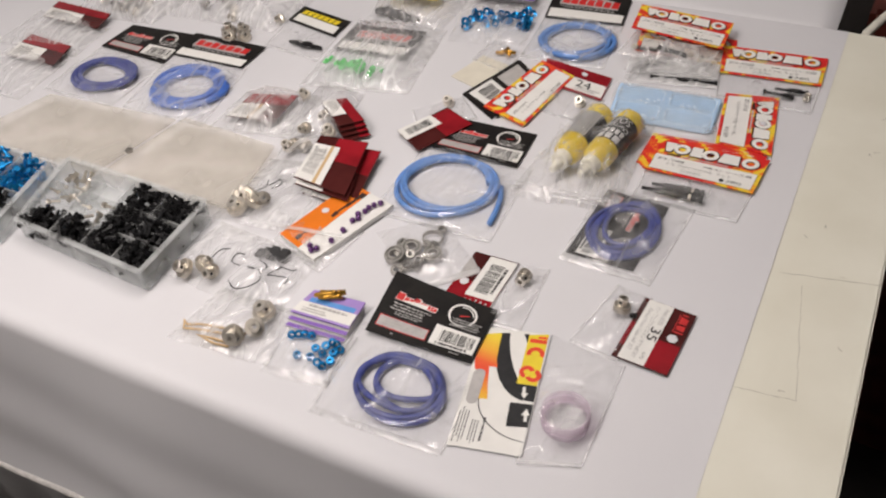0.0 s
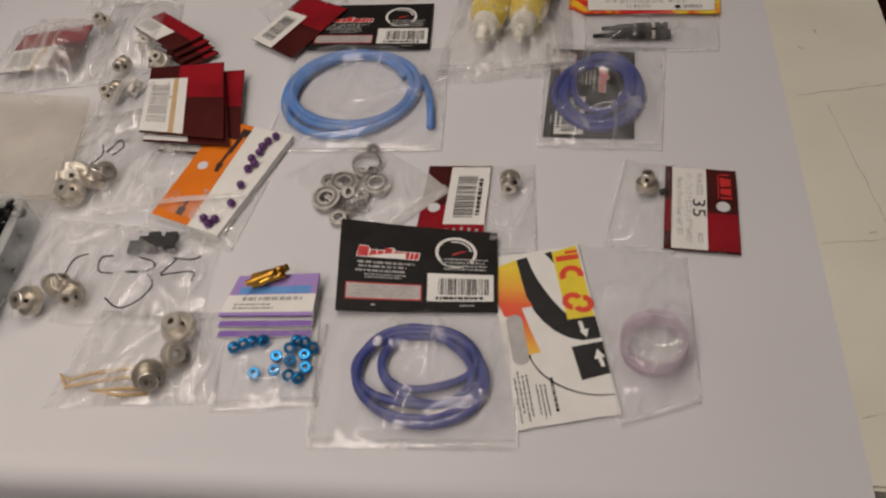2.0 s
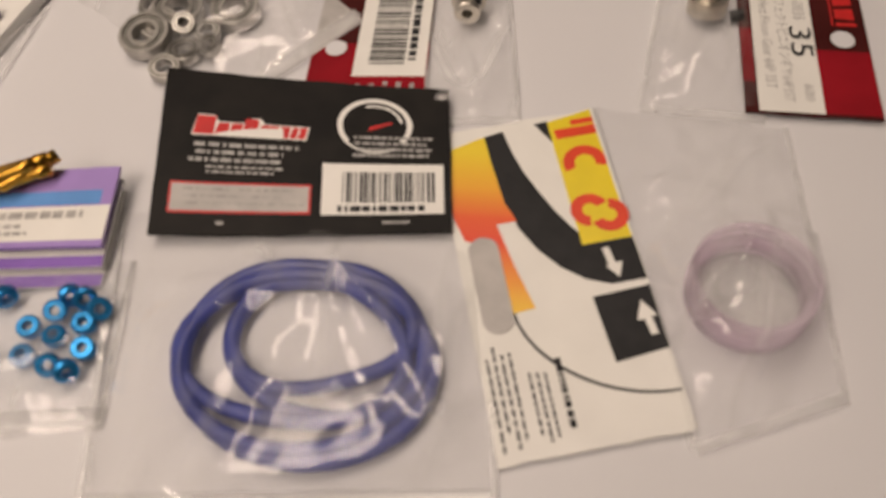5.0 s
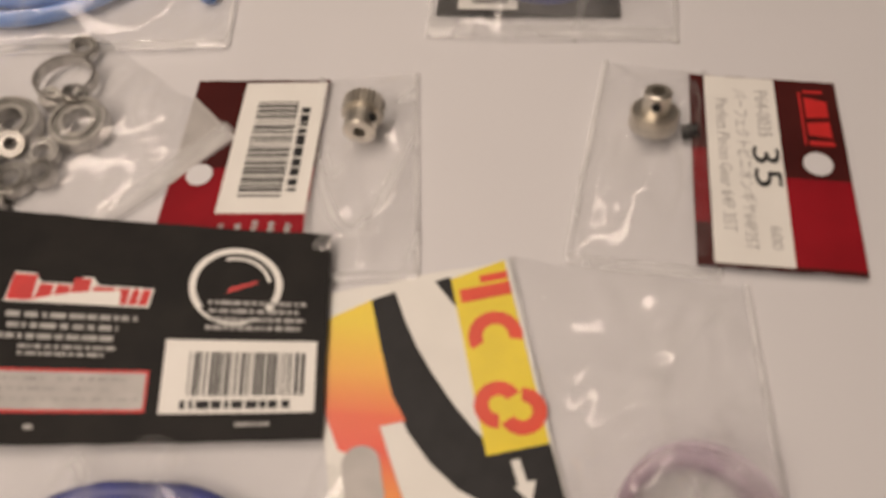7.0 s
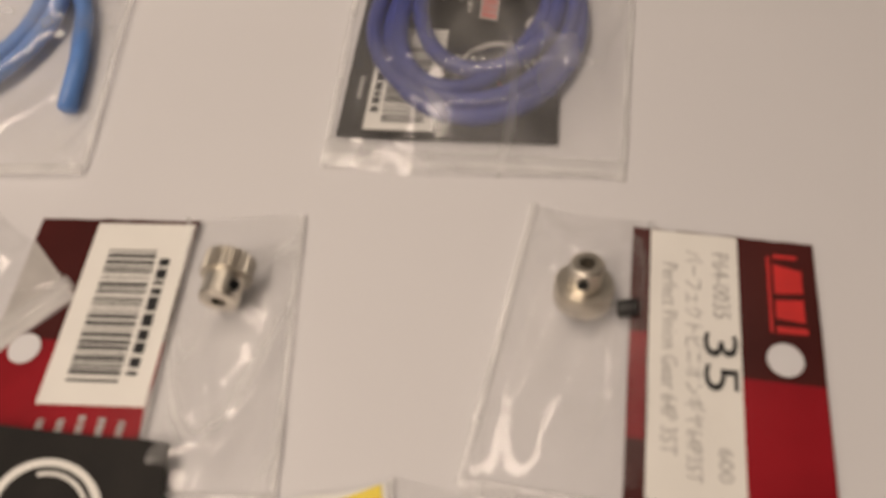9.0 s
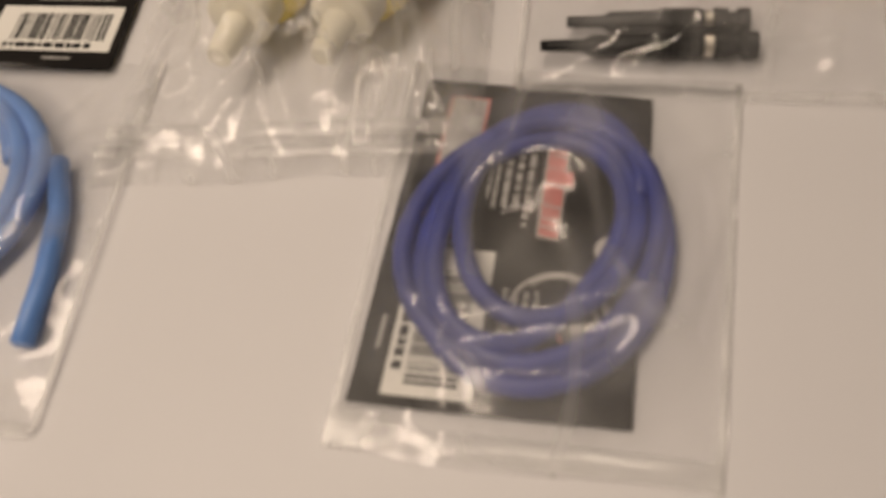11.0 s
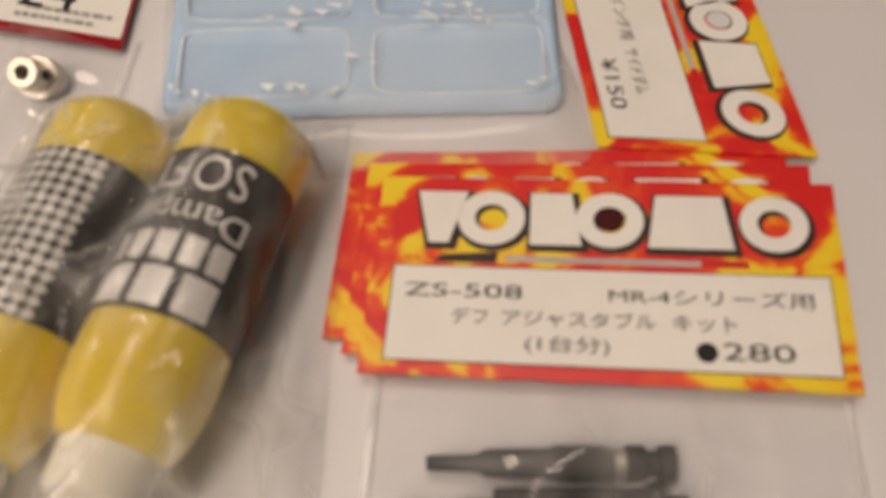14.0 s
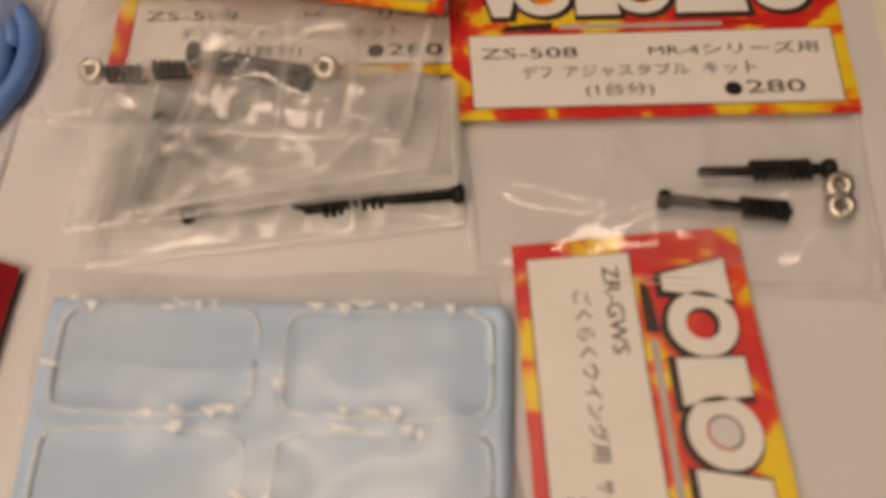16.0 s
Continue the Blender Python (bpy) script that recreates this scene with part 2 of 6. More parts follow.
FROST = film_material("frosted_box_plastic", tint=(0.985, 0.99, 0.99), haze=0.24, wrinkle=0.10, scale=30, rough=0.22, shade=(0.90, 0.92, 0.92), crease=0, ior=1.2)
LIDFILM = film_material("yellowed_lid_plastic", tint=(0.99, 0.975, 0.95), haze=0.20, wrinkle=0.05, scale=20, rough=0.25, shade=(0.72, 0.70, 0.65), crease=0.03, ior=1.12)
SEAL = film_material("bag_seal_strip", haze=0.32, wrinkle=0.3, rough=0.15)
RINGPLASTIC = film_material("clear_pink_plastic", tint=(0.99, 0.94, 0.975), haze=0.30, wrinkle=0.03, rough=0.08, shade=(0.93, 0.84, 0.93), crease=0, ior=1.05)
NICKEL = surface("nickel_plate", (0.80, 0.75, 0.67), 0.42, 1.0, scale=250, amount=0.25, bump=0.05)
STEEL = surface("bearing_steel", (0.54, 0.52, 0.49), 0.42, 1.0, scale=300, amount=0.3)
SHIELD = surface("bearing_shield", (0.30, 0.29, 0.27), 0.48, 1.0, scale=300, amount=0.4)
GOLD = surface("gold_pin", (0.78, 0.42, 0.07), 0.28, 1.0, scale=250, amount=0.35)
ANODISED = surface("blue_anodised", (0.010, 0.27, 0.62), 0.30, 0.75, scale=300, amount=0.35)
PURPLE = surface("purple_anodised", (0.20, 0.08, 0.27), 0.30, 0.6, scale=300, amount=0.4)
BLACKPLASTIC = surface("black_plastic", (0.012, 0.012, 0.013), 0.36, scale=200, amount=0.4, bump=0.05, spec=0.25)
GREYPLASTIC = surface("dark_grey_plastic", (0.05, 0.05, 0.052), 0.45, scale=200, amount=0.4)
TAN = surface("tan_rubber", (0.60, 0.42, 0.22), 0.5, scale=120, amount=0.2)
HOSE_DEEP = surface("deep_blue_hose", (0.026, 0.045, 0.27), 0.40, other=(0.018, 0.032, 0.19), scale=120, coat=0.1)
HOSE_MID = surface("mid_blue_hose", (0.07, 0.17, 0.55), 0.34, other=(0.05, 0.13, 0.46), scale=120, coat=0.1)
HOSE_LIGHT = surface("light_blue_hose", (0.12, 0.27, 0.62), 0.34, other=(0.09, 0.22, 0.54), scale=120, coat=0.1)
OIL = surface("yellow_oil_bottle", (0.82, 0.63, 0.025), 0.28, other=(0.70, 0.50, 0.012), scale=55, bump=0.35, bump_scale=110, transmission=0.15, sub=0.5)
CAP = surface("ivory_cap", (0.78, 0.75, 0.64), 0.42, scale=90, amount=0.05, sub=0.1)
CARBON = carbon_material()
SILVERINK = surface("silver_ink", (0.80, 0.79, 0.77), 0.35, 0.2, scale=200, amount=0.2)
TRAY = surface("pale_blue_tray", (0.44, 0.62, 0.82), 0.40, other=(0.39, 0.57, 0.79), scale=30, bump=0.08, bump_scale=80)
TRAYRIM = surface("pale_tray_rim", (0.66, 0.78, 0.88), 0.35, other=(0.52, 0.66, 0.80), scale=160)
CLING_GLARE = surface("cling_and_glare_mark", (0.88, 0.91, 0.93), 0.4, other=(0.72, 0.80, 0.87), scale=300)
GREEN = surface("bright_green_plastic", (0.12, 0.66, 0.18), 0.4, scale=100, amount=0.2)
LAMP_BODY = surface("white_lamp_body", (0.7, 0.7, 0.7), 0.5)


# ---------------------------------------------------------------- building helpers
def link(name, bm, mat, parent=None, origin=(0, 0, 0), smooth=False):
    me = bpy.data.meshes.new(name)
    if origin != (0, 0, 0):
        bmesh.ops.translate(bm, verts=bm.verts, vec=-Vector(origin))
    bm.normal_update()
    bm.to_mesh(me)
    bm.free()
    if smooth:
        me.polygons.foreach_set("use_smooth", [True] * len(me.polygons))
    slots = list(mat) if isinstance(mat, (list, tuple)) else [mat]
    if name in ("pouch", "sleeve"):
        slots.append(FILM_BACK)
    for mm in slots:
        me.materials.append(mm)
    ob = new(name, me)
    if parent:
        ob.parent = parent
    return ob


def thing(name, at, label, category, group=""):
    ob = new(name)
    ob.empty_display_size = 0.01
    ob.location = at
    return tagged(ob, label, category, group)


def base(ob):
    """Where a thing's own origin lies in the world."""
    p = Vector((0, 0, 0))
    while ob:
        p += ob.location
        ob = ob.parent
    return p


def part(name, bm, mat, parent, label="", smooth=False):
    """One mesh under a thing or a part; bm is in world coordinates."""
    ob = link(name, bm, mat, parent, tuple(base(parent)), smooth)
    return tagged(ob, label) if label else ob


def solid(name, bm, mat, at, label, category, group="", kind="", smooth=False):
    """A thing that is one mesh; bm is in world coordinates."""
    ob = link(name, bm, mat, None, tuple(at), smooth)
    ob.location = at
    return tagged(ob, label, category, group, kind)


def add_box(bm, x0, y0, z0, x1, y1, z1, m=None):
    vs = [bm.verts.new(p) for p in ((x0, y0, z0), (x1, y0, z0), (x1, y1, z0), (x0, y1, z0), (x0, y0, z1), (x1, y0, z1), (x1, y1, z1), (x0, y1, z1))]
    if m:
        for v in vs:
            v.co = m @ v.co
    for f in ((3, 2, 1, 0), (4, 5, 6, 7), (0, 1, 5, 4), (1, 2, 6, 5), (2, 3, 7, 6), (3, 0, 4, 7)):
        bm.faces.new([vs[i] for i in f])
    return vs


def add_lathe(bm, profile, m=None, n=24, close=False):
    """Profile of (radius, height) turned about z, then placed by m."""
    rings = []
    for r, z in profile:
        rings.append([bm.verts.new((r * math.cos(2 * math.pi * k / n), r * math.sin(2 * math.pi * k / n), z)) for k in range(n)])
    pairs = list(zip(rings, rings[1:]))
    if close:
        pairs.append((rings[-1], rings[0]))
    for a, b in pairs:
        for k in range(n):
            bm.faces.new((a[k], a[(k + 1) % n], b[(k + 1) % n], b[k]))
    if not close:
        bm.faces.new(rings[0][::-1])
        bm.faces.new(rings[-1])
    if m:
        for ring in rings:
            for v in ring:
                v.co = m @ v.co


def add_tube(bm, pts, r, n=8, caps=True):
    """A round tube along a run of points."""
    pts = [Vector(p) for p in pts]
    rings, side = [], None
    for i, p in enumerate(pts):
        d = (pts[min(i + 1, len(pts) - 1)] - pts[max(i - 1, 0)]).normalized()
        if side is None:
            side = d.orthogonal().normalized()
        side = (side - d * side.dot(d)).normalized()
        up = d.cross(side)
        rings.append([bm.verts.new(p + r * (math.cos(a) * side + math.sin(a) * up)) for a in (2 * math.pi * k / n for k in range(n))])
    for a, b in zip(rings, rings[1:]):
        for k in range(n):
            bm.faces.new((a[k], a[(k + 1) % n], b[(k + 1) % n], b[k]))
    if caps:
        bm.faces.new(rings[0][::-1])
        bm.faces.new(rings[-1])


def frame_at(x, y, turn):
    return Matrix.Translation((x, y, 0)) @ Matrix.Rotation(radians(turn), 4, "Z")


LETTERS = {}


def letters(body):
    """Outlines of a line of writing as flat faces within the unit square."""
    if body not in LETTERS:
        cu = bpy.data.curves.new("writing", "FONT")
        cu.body, cu.resolution_u, cu.offset = body, 3, 0.0
        ob = new("writing", cu)
        me = bpy.data.meshes.new_from_object(ob.evaluated_get(bpy.context.evaluated_depsgraph_get()))
        co = [tuple(v.co[:2]) for v in me.vertices]
        faces = [tuple(p.vertices) for p in me.polygons]
        bpy.data.objects.remove(ob)
        bpy.data.curves.remove(cu)
        bpy.data.meshes.remove(me)
        x0, x1 = min(c[0] for c in co), max(c[0] for c in co)
        y0, y1 = min(c[1] for c in co), max(c[1] for c in co)
        LETTERS[body] = ([((c[0] - x0) / (x1 - x0), (c[1] - y0) / (y1 - y0)) for c in co], faces)
    return LETTERS[body]


class Card:
    """A card laid on four corners (reading order: top left, top right, bottom right, bottom left), u to the right and v down."""

    def __init__(self, corners, thick=0.0006, bow=0.0):
        self.c = [Vector(p) for p in corners]
        self.w = ((self.c[1] - self.c[0]).length + (self.c[2] - self.c[3]).length) / 2
        self.h = ((self.c[3] - self.c[0]).length + (self.c[2] - self.c[1]).length) / 2
        self.thick, self.bow = thick, bow

    def at(self, u, v, lift=0.0):
        a, b, c, d = self.c
        p = (a * (1 - u) + b * u) * (1 - v) + (d * (1 - u) + c * u) * v
        p.z += lift + self.bow * (4 * (u - 0.5) ** 2 - 0.3)
        return p

    def mid(self):
        p = self.at(0.5, 0.5)
        return Vector((p.x, p.y, 0))

    def body(self, holes=()):
        """The card itself; the cut edge is slightly uneven."""
        bm = bmesh.new()
        nx, ny = 14, 8
        rnd = random.Random(round(self.c[0].x * 1e5))
        top, low = {}, {}
        for i in range(nx + 1):
            for j in range(ny + 1):
                du = rnd.uniform(-0.0015, 0.0015) if i in (0, nx) else 0
                dv = rnd.uniform(-0.003, 0.003) if j in (0, ny) else 0
                u, v = i / nx + du, j / ny + dv
                top[i, j] = bm.verts.new(self.at(u, v))
                low[i, j] = bm.verts.new(self.at(u, v, -self.thick))
        for i in range(nx):
            for j in range(ny):
                bm.faces.new((top[i, j + 1], top[i + 1, j + 1], top[i + 1, j], top[i, j]))
                bm.faces.new((low[i, j], low[i + 1, j], low[i + 1, j + 1], low[i, j + 1]))
        for i in range(nx):
            for j, flip in ((0, False), (ny, True)):
                q = (top[i, j], top[i + 1, j], low[i + 1, j], low[i, j])
                bm.faces.new(q[::-1] if flip else q)
        for j in range(ny):
            for i, flip in ((0, True), (nx, False)):
                q = (top[i, j], top[i, j + 1], low[i, j + 1], low[i, j])
                bm.faces.new(q if flip else q[::-1])
        return bm

    def rect(self, bm, u0, v0, u1, v1, lift=0.00012):
        nx, ny = max(1, int((u1 - u0) * 14)), max(1, int((v1 - v0) * 6))
        g = [[bm.verts.new(self.at(u0 + (u1 - u0) * i / nx, v0 + (v1 - v0) * j / ny, lift)) for j in range(ny + 1)] for i in range(nx + 1)]
        for i in range(nx):
            for j in range(ny):
                bm.faces.new((g[i][j + 1], g[i + 1][j + 1], g[i + 1][j], g[i][j]))

    def poly(self, bm, pts, lift=0.00012):
        f = bm.faces.new([bm.verts.new(self.at(u, v, lift)) for u, v in pts])
        f.normal_update()
        if f.normal.z < 0:
            f.normal_flip()

    def ring(self, bm, u, v, ro, ri, lift=0.00012, a0=0, a1=360, n=32, squash=1.0):
        """A ring or arc; radii in metres."""
        k = [radians(a0 + (a1 - a0) * i / n) for i in range(n + 1)]
        out = [bm.verts.new(self.at(u + ro * math.cos(a) / self.w, v - ro * squash * math.sin(a) / self.h, lift)) for a in k]
        if ri <= 0:
            f = bm.faces.new(out[:-1] if a1 - a0 >= 360 else out)
            f.normal_update()
            if f.normal.z < 0:
                f.normal_flip()
            return
        inn = [bm.verts.new(self.at(u + ri * math.cos(a) / self.w, v - ri * squash * math.sin(a) / self.h, lift)) for a in k]
        for i in range(n):
            bm.faces.new((inn[i], out[i], out[i + 1], inn[i + 1]))

    def inscribe(self, bm, body, u0, v0, u1, v1, lift=0.00014, turn=0):
        """Writing fitted into a rectangle; turn 90 runs it down the card."""
        co, faces = letters(body)
        vs = []
        for x, y in co:
            if turn == 90:
                x, y = y, 1 - x
            elif turn == -90:
                x, y = 1 - y, x
            elif turn == 180:
                x, y = 1 - x, 1 - y
            vs.append(bm.verts.new(self.at(u0 + (u1 - u0) * x, v1 + (v0 - v1) * y, lift)))
        for f in faces:
            try:
                bm.faces.new([vs[i] for i in f])
            except ValueError:
                pass

    def bars(self, bm, u0, v0, u1, v1, seed, lift=0.00014, down=False, n=30):
        """The strokes of a bar code."""
        rnd = random.Random(seed)
        x = 0.0
        while x < 1:
            w = rnd.choice((0.012, 0.02, 0.032))
            if down:
                self.rect(bm, u0, v0 + (v1 - v0) * x, u1, v0 + (v1 - v0) * min(1, x + w), lift)
            else:
                self.rect(bm, u0 + (u1 - u0) * x, v0, u0 + (u1 - u0) * min(1, x + w), v1, lift)
            x += w + rnd.choice((0.012, 0.02, 0.03))

    def smallprint(self, bm, u0, v0, u1, v1, rows, seed, lift=0.00013, down=False, fill=0.5):
        """Unreadable lines: broken bars."""
        rnd = random.Random(seed)
        for k in range(rows):
            a, b = k / rows, (k + fill) / rows
            x = rnd.uniform(0, 0.12)
            end = rnd.uniform(0.8, 1.0)
            while x < end:
                w = min(rnd.uniform(0.03, 0.11), end - x)
                if down:
                    self.rect(bm, u0 + (u1 - u0) * a, v0 + (v1 - v0) * x, u0 + (u1 - u0) * b, v0 + (v1 - v0) * (x + w), lift)
                else:
                    self.rect(bm, u0 + (u1 - u0) * x, v0 + (v1 - v0) * a, u0 + (u1 - u0) * (x + w), v0 + (v1 - v0) * b, lift)
                x += w + rnd.uniform(0.012, 0.03)


def printed(name, card, owner, mat, draw, label=""):
    """One printed field on a card, as a part of it."""
    bm = bmesh.new()
    draw(bm)
    ob = part(name, bm, mat, owner, label)
    if name in ("small_print", "barcode", "lettering", "hand_writing"):
        tagged(ob, kind="stuff")
    return ob


def bag_mesh(corners, height, seed, folds=0.0012, ripple=28.0, power=2.6, n=44, floor=0.0004, edge=0.0018, over=(), drape=None, pulls=6):
    """A flat pouch of film: bottom sheet, a bulged and creased top sheet, a slightly wavy rim."""
    c = [Vector((*p, 0)) for p in corners]
    height *= 0.7
    bm = bmesh.new()
    rnd = random.Random(seed)
    ox, oy = rnd.uniform(0, 50), rnd.uniform(0, 50)
    # long creases: a point, a direction, a reach, a half width and a height
    size = (c[0] - c[2]).length
    long_folds = []
    for _ in range(pulls):
        u, v, a = rnd.uniform(0.15, 0.85), rnd.uniform(0.15, 0.85), rnd.uniform(0, math.pi)
        q = (c[0] * (1 - u) + c[1] * u) * (1 - v) + (c[3] * (1 - u) + c[2] * u) * v
        long_folds.append((q, Vector((math.cos(a), math.sin(a), 0)), size * rnd.uniform(0.15, 0.4), rnd.uniform(0.0018, 0.0045), folds * rnd.uniform(0.7, 1.7)))
    top, low = {}, {}
    for i in range(n + 1):
        for j in range(n + 1):
            u, v = i / n, j / n
            p = (c[0] * (1 - u) + c[1] * u) * (1 - v) + (c[3] * (1 - u) + c[2] * u) * v
            rim = min(u, v, 1 - u, 1 - v)
            w1 = noise.noise((p.x * 38 + ox, p.y * 38 + oy, seed))
            w2 = noise.noise((p.x * 38 + oy, p.y * 38 + ox, seed + 9))
            p = p + Vector((w1, w2, 0)) * edge
            full = (1 - abs(2 * u - 1) ** power) * (1 - abs(2 * v - 1) ** power)
            big = noise.noise((p.x * ripple + ox, p.y * ripple + oy, 3.1))
            crease = 1 - abs(noise.noise((p.x * ripple * 2.3 + oy, p.y * ripple * 2.3 - ox, 7.7))) * 2.4
            crease2 = 1 - abs(noise.noise((p.x * ripple * 5 + ox, p.y * ripple * 5 + oy, 1.7))) * 2.4
            z = floor + 0.0003 + height * full * (0.80 + 0.30 * big)
            z += folds * (0.5 + 0.5 * crease) * min(1, rim * 9 + 0.25) + folds * 0.2 * crease2 * min(1, rim * 9)
            if drape:
                # the film lies loosely on a coil: centre, half axes, width of the wound band, height of its top
                dx, dy, rx, ry, band, rise = p.x - drape[0], p.y - drape[1], *drape[2:]
                gap = (math.hypot(dx / rx, dy / ry) - 1) * min(rx, ry)
                if gap > 0:
                    near = max(0.0, 1 - gap / 0.013) ** 0.8
                elif gap > -band:
                    near = 1.0
                else:
                    near = max(0.62, 1 + (gap + band) / 0.02)
                z = max(z, floor + rise * near * min(1, rim * 12) + folds * 0.12 * crease * near)
            for q, d, reach, wide, tall in long_folds:
                s = (p - q).dot(d)
                off = abs((p - q).dot(Vector((-d.y, d.x, 0))) + 0.0015 * math.sin(s * 90))
                if off < wide and abs(s) < reach:
                    z += tall * (1 - off / wide) * (1 - (s / reach) ** 2) * min(1, rim * 9)
            for a, b, r in over:
                # the film is drawn tight over a round thing lying from a to b
                a, b = Vector((*a, 0)), Vector((*b, 0))
                flat = Vector((p.x, p.y, 0))
                s = (flat - a).dot(b - a) / (b - a).length_squared
                off = (flat - a - (b - a) * s).length
                full_r = r * min(1.0, 0.35 + max(0.0, s) * 2.6, max(0.0, (1.10 - s) / 0.16))
                if -0.02 < s < 1.10 and off < full_r * 1.15 and rim > 0.03:
                    z = max(z, r * min(1.0, max(0.0, (1.10 - s) / 0.16)) + 0.0018 + math.sqrt(max(0.0, (full_r * 1.15) ** 2 - off * off)) * 0.9 + folds * 0.28 * crease2 + folds * 0.2 * crease)
            if rim == 0:
                z = floor + 0.0002 + max(0, w1) * 0.0015
            top[i, j] = bm.verts.new((p.x, p.y, max(z, floor + 0.0002)))
            if i % 4 == 0 and j % 4 == 0:
                low[i, j] = bm.verts.new((p.x, p.y, floor))
    for i in range(n):
        for j in range(n):
            bm.faces.new((top[i, j + 1], top[i + 1, j + 1], top[i + 1, j], top[i, j]))
    for i in range(0, n, 4):
        for j in range(0, n, 4):
            bm.faces.new((low[i, j], low[i + 4, j], low[i + 4, j + 4], low[i, j + 4])).material_index = 1
    return bm


def strip(a, b, width, z, seed, lift=0.0012, n=30):
    """A welded or zip seam: a low ridge from a to b."""
    a, b = Vector((*a, 0)), Vector((*b, 0))
    d = (b - a).normalized()
    s = Vector((-d.y, d.x, 0)) * width / 2
    bm = bmesh.new()
    rows = []
    for i in range(n + 1):
        p = a.lerp(b, i / n)
        w = noise.noise((p.x * 70, p.y * 70, seed)) * 0.0008
        rows.append([bm.verts.new(p + s * k + Vector((0, 0, z + w + h))) for k, h in ((-1, 0), (-0.5, lift), (0, lift * 0.4), (0.5, lift), (1, 0))])
    for q, r in zip(rows, rows[1:]):
        for k in range(4):
            bm.faces.new((q[k], r[k], r[k + 1], q[k + 1]))
    return bm


def hose(at, rx, ry, turns, r, seed, mat, label, turn=0.0, tail=None, spread=0.006, sag=0.0, name="hose_coil"):
    """A length of silicone hose wound into a loose coil."""
    rnd = random.Random(seed)
    pts, steps = [], 40
    ph = [rnd.uniform(0, 6.28) for _ in range(6)]
    ca, sa = math.cos(radians(turn)), math.sin(radians(turn))
    for i in range(int(turns * steps) + 1):
        k = i / steps
        a = 2 * math.pi * k + 0.4
        inset = spread * (0.5 + 0.5 * math.sin(k * 2.4 + ph[0]))
        wob = 0.0012 * math.sin(2 * a + ph[1] + k) + 0.0008 * math.sin(3 * a + ph[2] - 2 * k)
        x, y = (rx - r - inset + wob) * math.cos(a), (ry - r - inset * 0.9 + wob) * math.sin(a) + inset * sag
        x += 0.0016 * math.sin(1.7 * k + ph[3])
        y += 0.0016 * math.cos(1.3 * k + ph[4])
        lay = (k % 2.0) / 2.0
        z = r + 0.0008 + (0.9 * r) * (0.5 + 0.5 * math.sin(2 * math.pi * k / 1.63 + ph[5]))
        pts.append(Vector((at[0] + ca * x - sa * y, at[1] + sa * x + ca * y, z)))
    bm = bmesh.new()
    add_tube(bm, pts, r, 10)
    ob = solid(name, bm, mat, (at[0], at[1], 0), label, "hose", "coils of hose", smooth=True)
    # dark discs on the closed ends paint the shade inside the hose
    for p, q in ((pts[0], pts[1]), (pts[-1], pts[-2])):
        d = (p - q).normalized()
        bm = bmesh.new()
        add_tube(bm, [p + d * 0.00002, p + d * 0.0001], r * 0.5, 8)
        part("bore", bm, INK, ob, "dark disc painted for shade in the hose's bore")
    if tail:
        bm = bmesh.new()
        add_tube(bm, [Vector((*q, r + 0.0006)) for q in tail], r, 10)
        part("free_end", bm, mat, ob, "free end sticking out", smooth=True)
    return ob


def bearing(x, y, r, bore, thick=0.004, tilt=(0, 0), z=0.0008, washer=False):
    e = thing("ball_bearing", (x, y, 0), "small steel ball bearing in a clear bag" if not washer else "plain steel washer ring in a clear bag",
              "bearing", "bearings in the bag")
    m = Matrix.Translation((x, y, z + r * 0.5 * (abs(tilt[0]) + abs(tilt[1])) / 57)) @ Matrix.Rotation(radians(tilt[0]), 4, "X") @ Matrix.Rotation(radians(tilt[1]), 4, "Y")
    g = (r - bore) * 0.28
    c = thick * 0.06
    bm = bmesh.new()
    add_lathe(bm, [(r - g, 0), (r - c, 0), (r, c), (r, thick - c), (r - c, thick), (r - g, thick)], m, 28, True)
    part("outer_ring", bm, STEEL, e)
    if not washer:
        bm = bmesh.new()
        add_lathe(bm, [(bore + g, thick * 0.12), (r - g, thick * 0.12), (r - g, thick * 0.86), (bore + g, thick * 0.86)], m, 28, True)
        part("shield", bm, SHIELD, e, "dull grey dust shield")
        bm = bmesh.new()
        add_lathe(bm, [(bore, 0), (bore + g, 0), (bore + g, thick), (bore, thick)], m, 28, True)
        part("inner_ring", bm, STEEL, e)
    return e


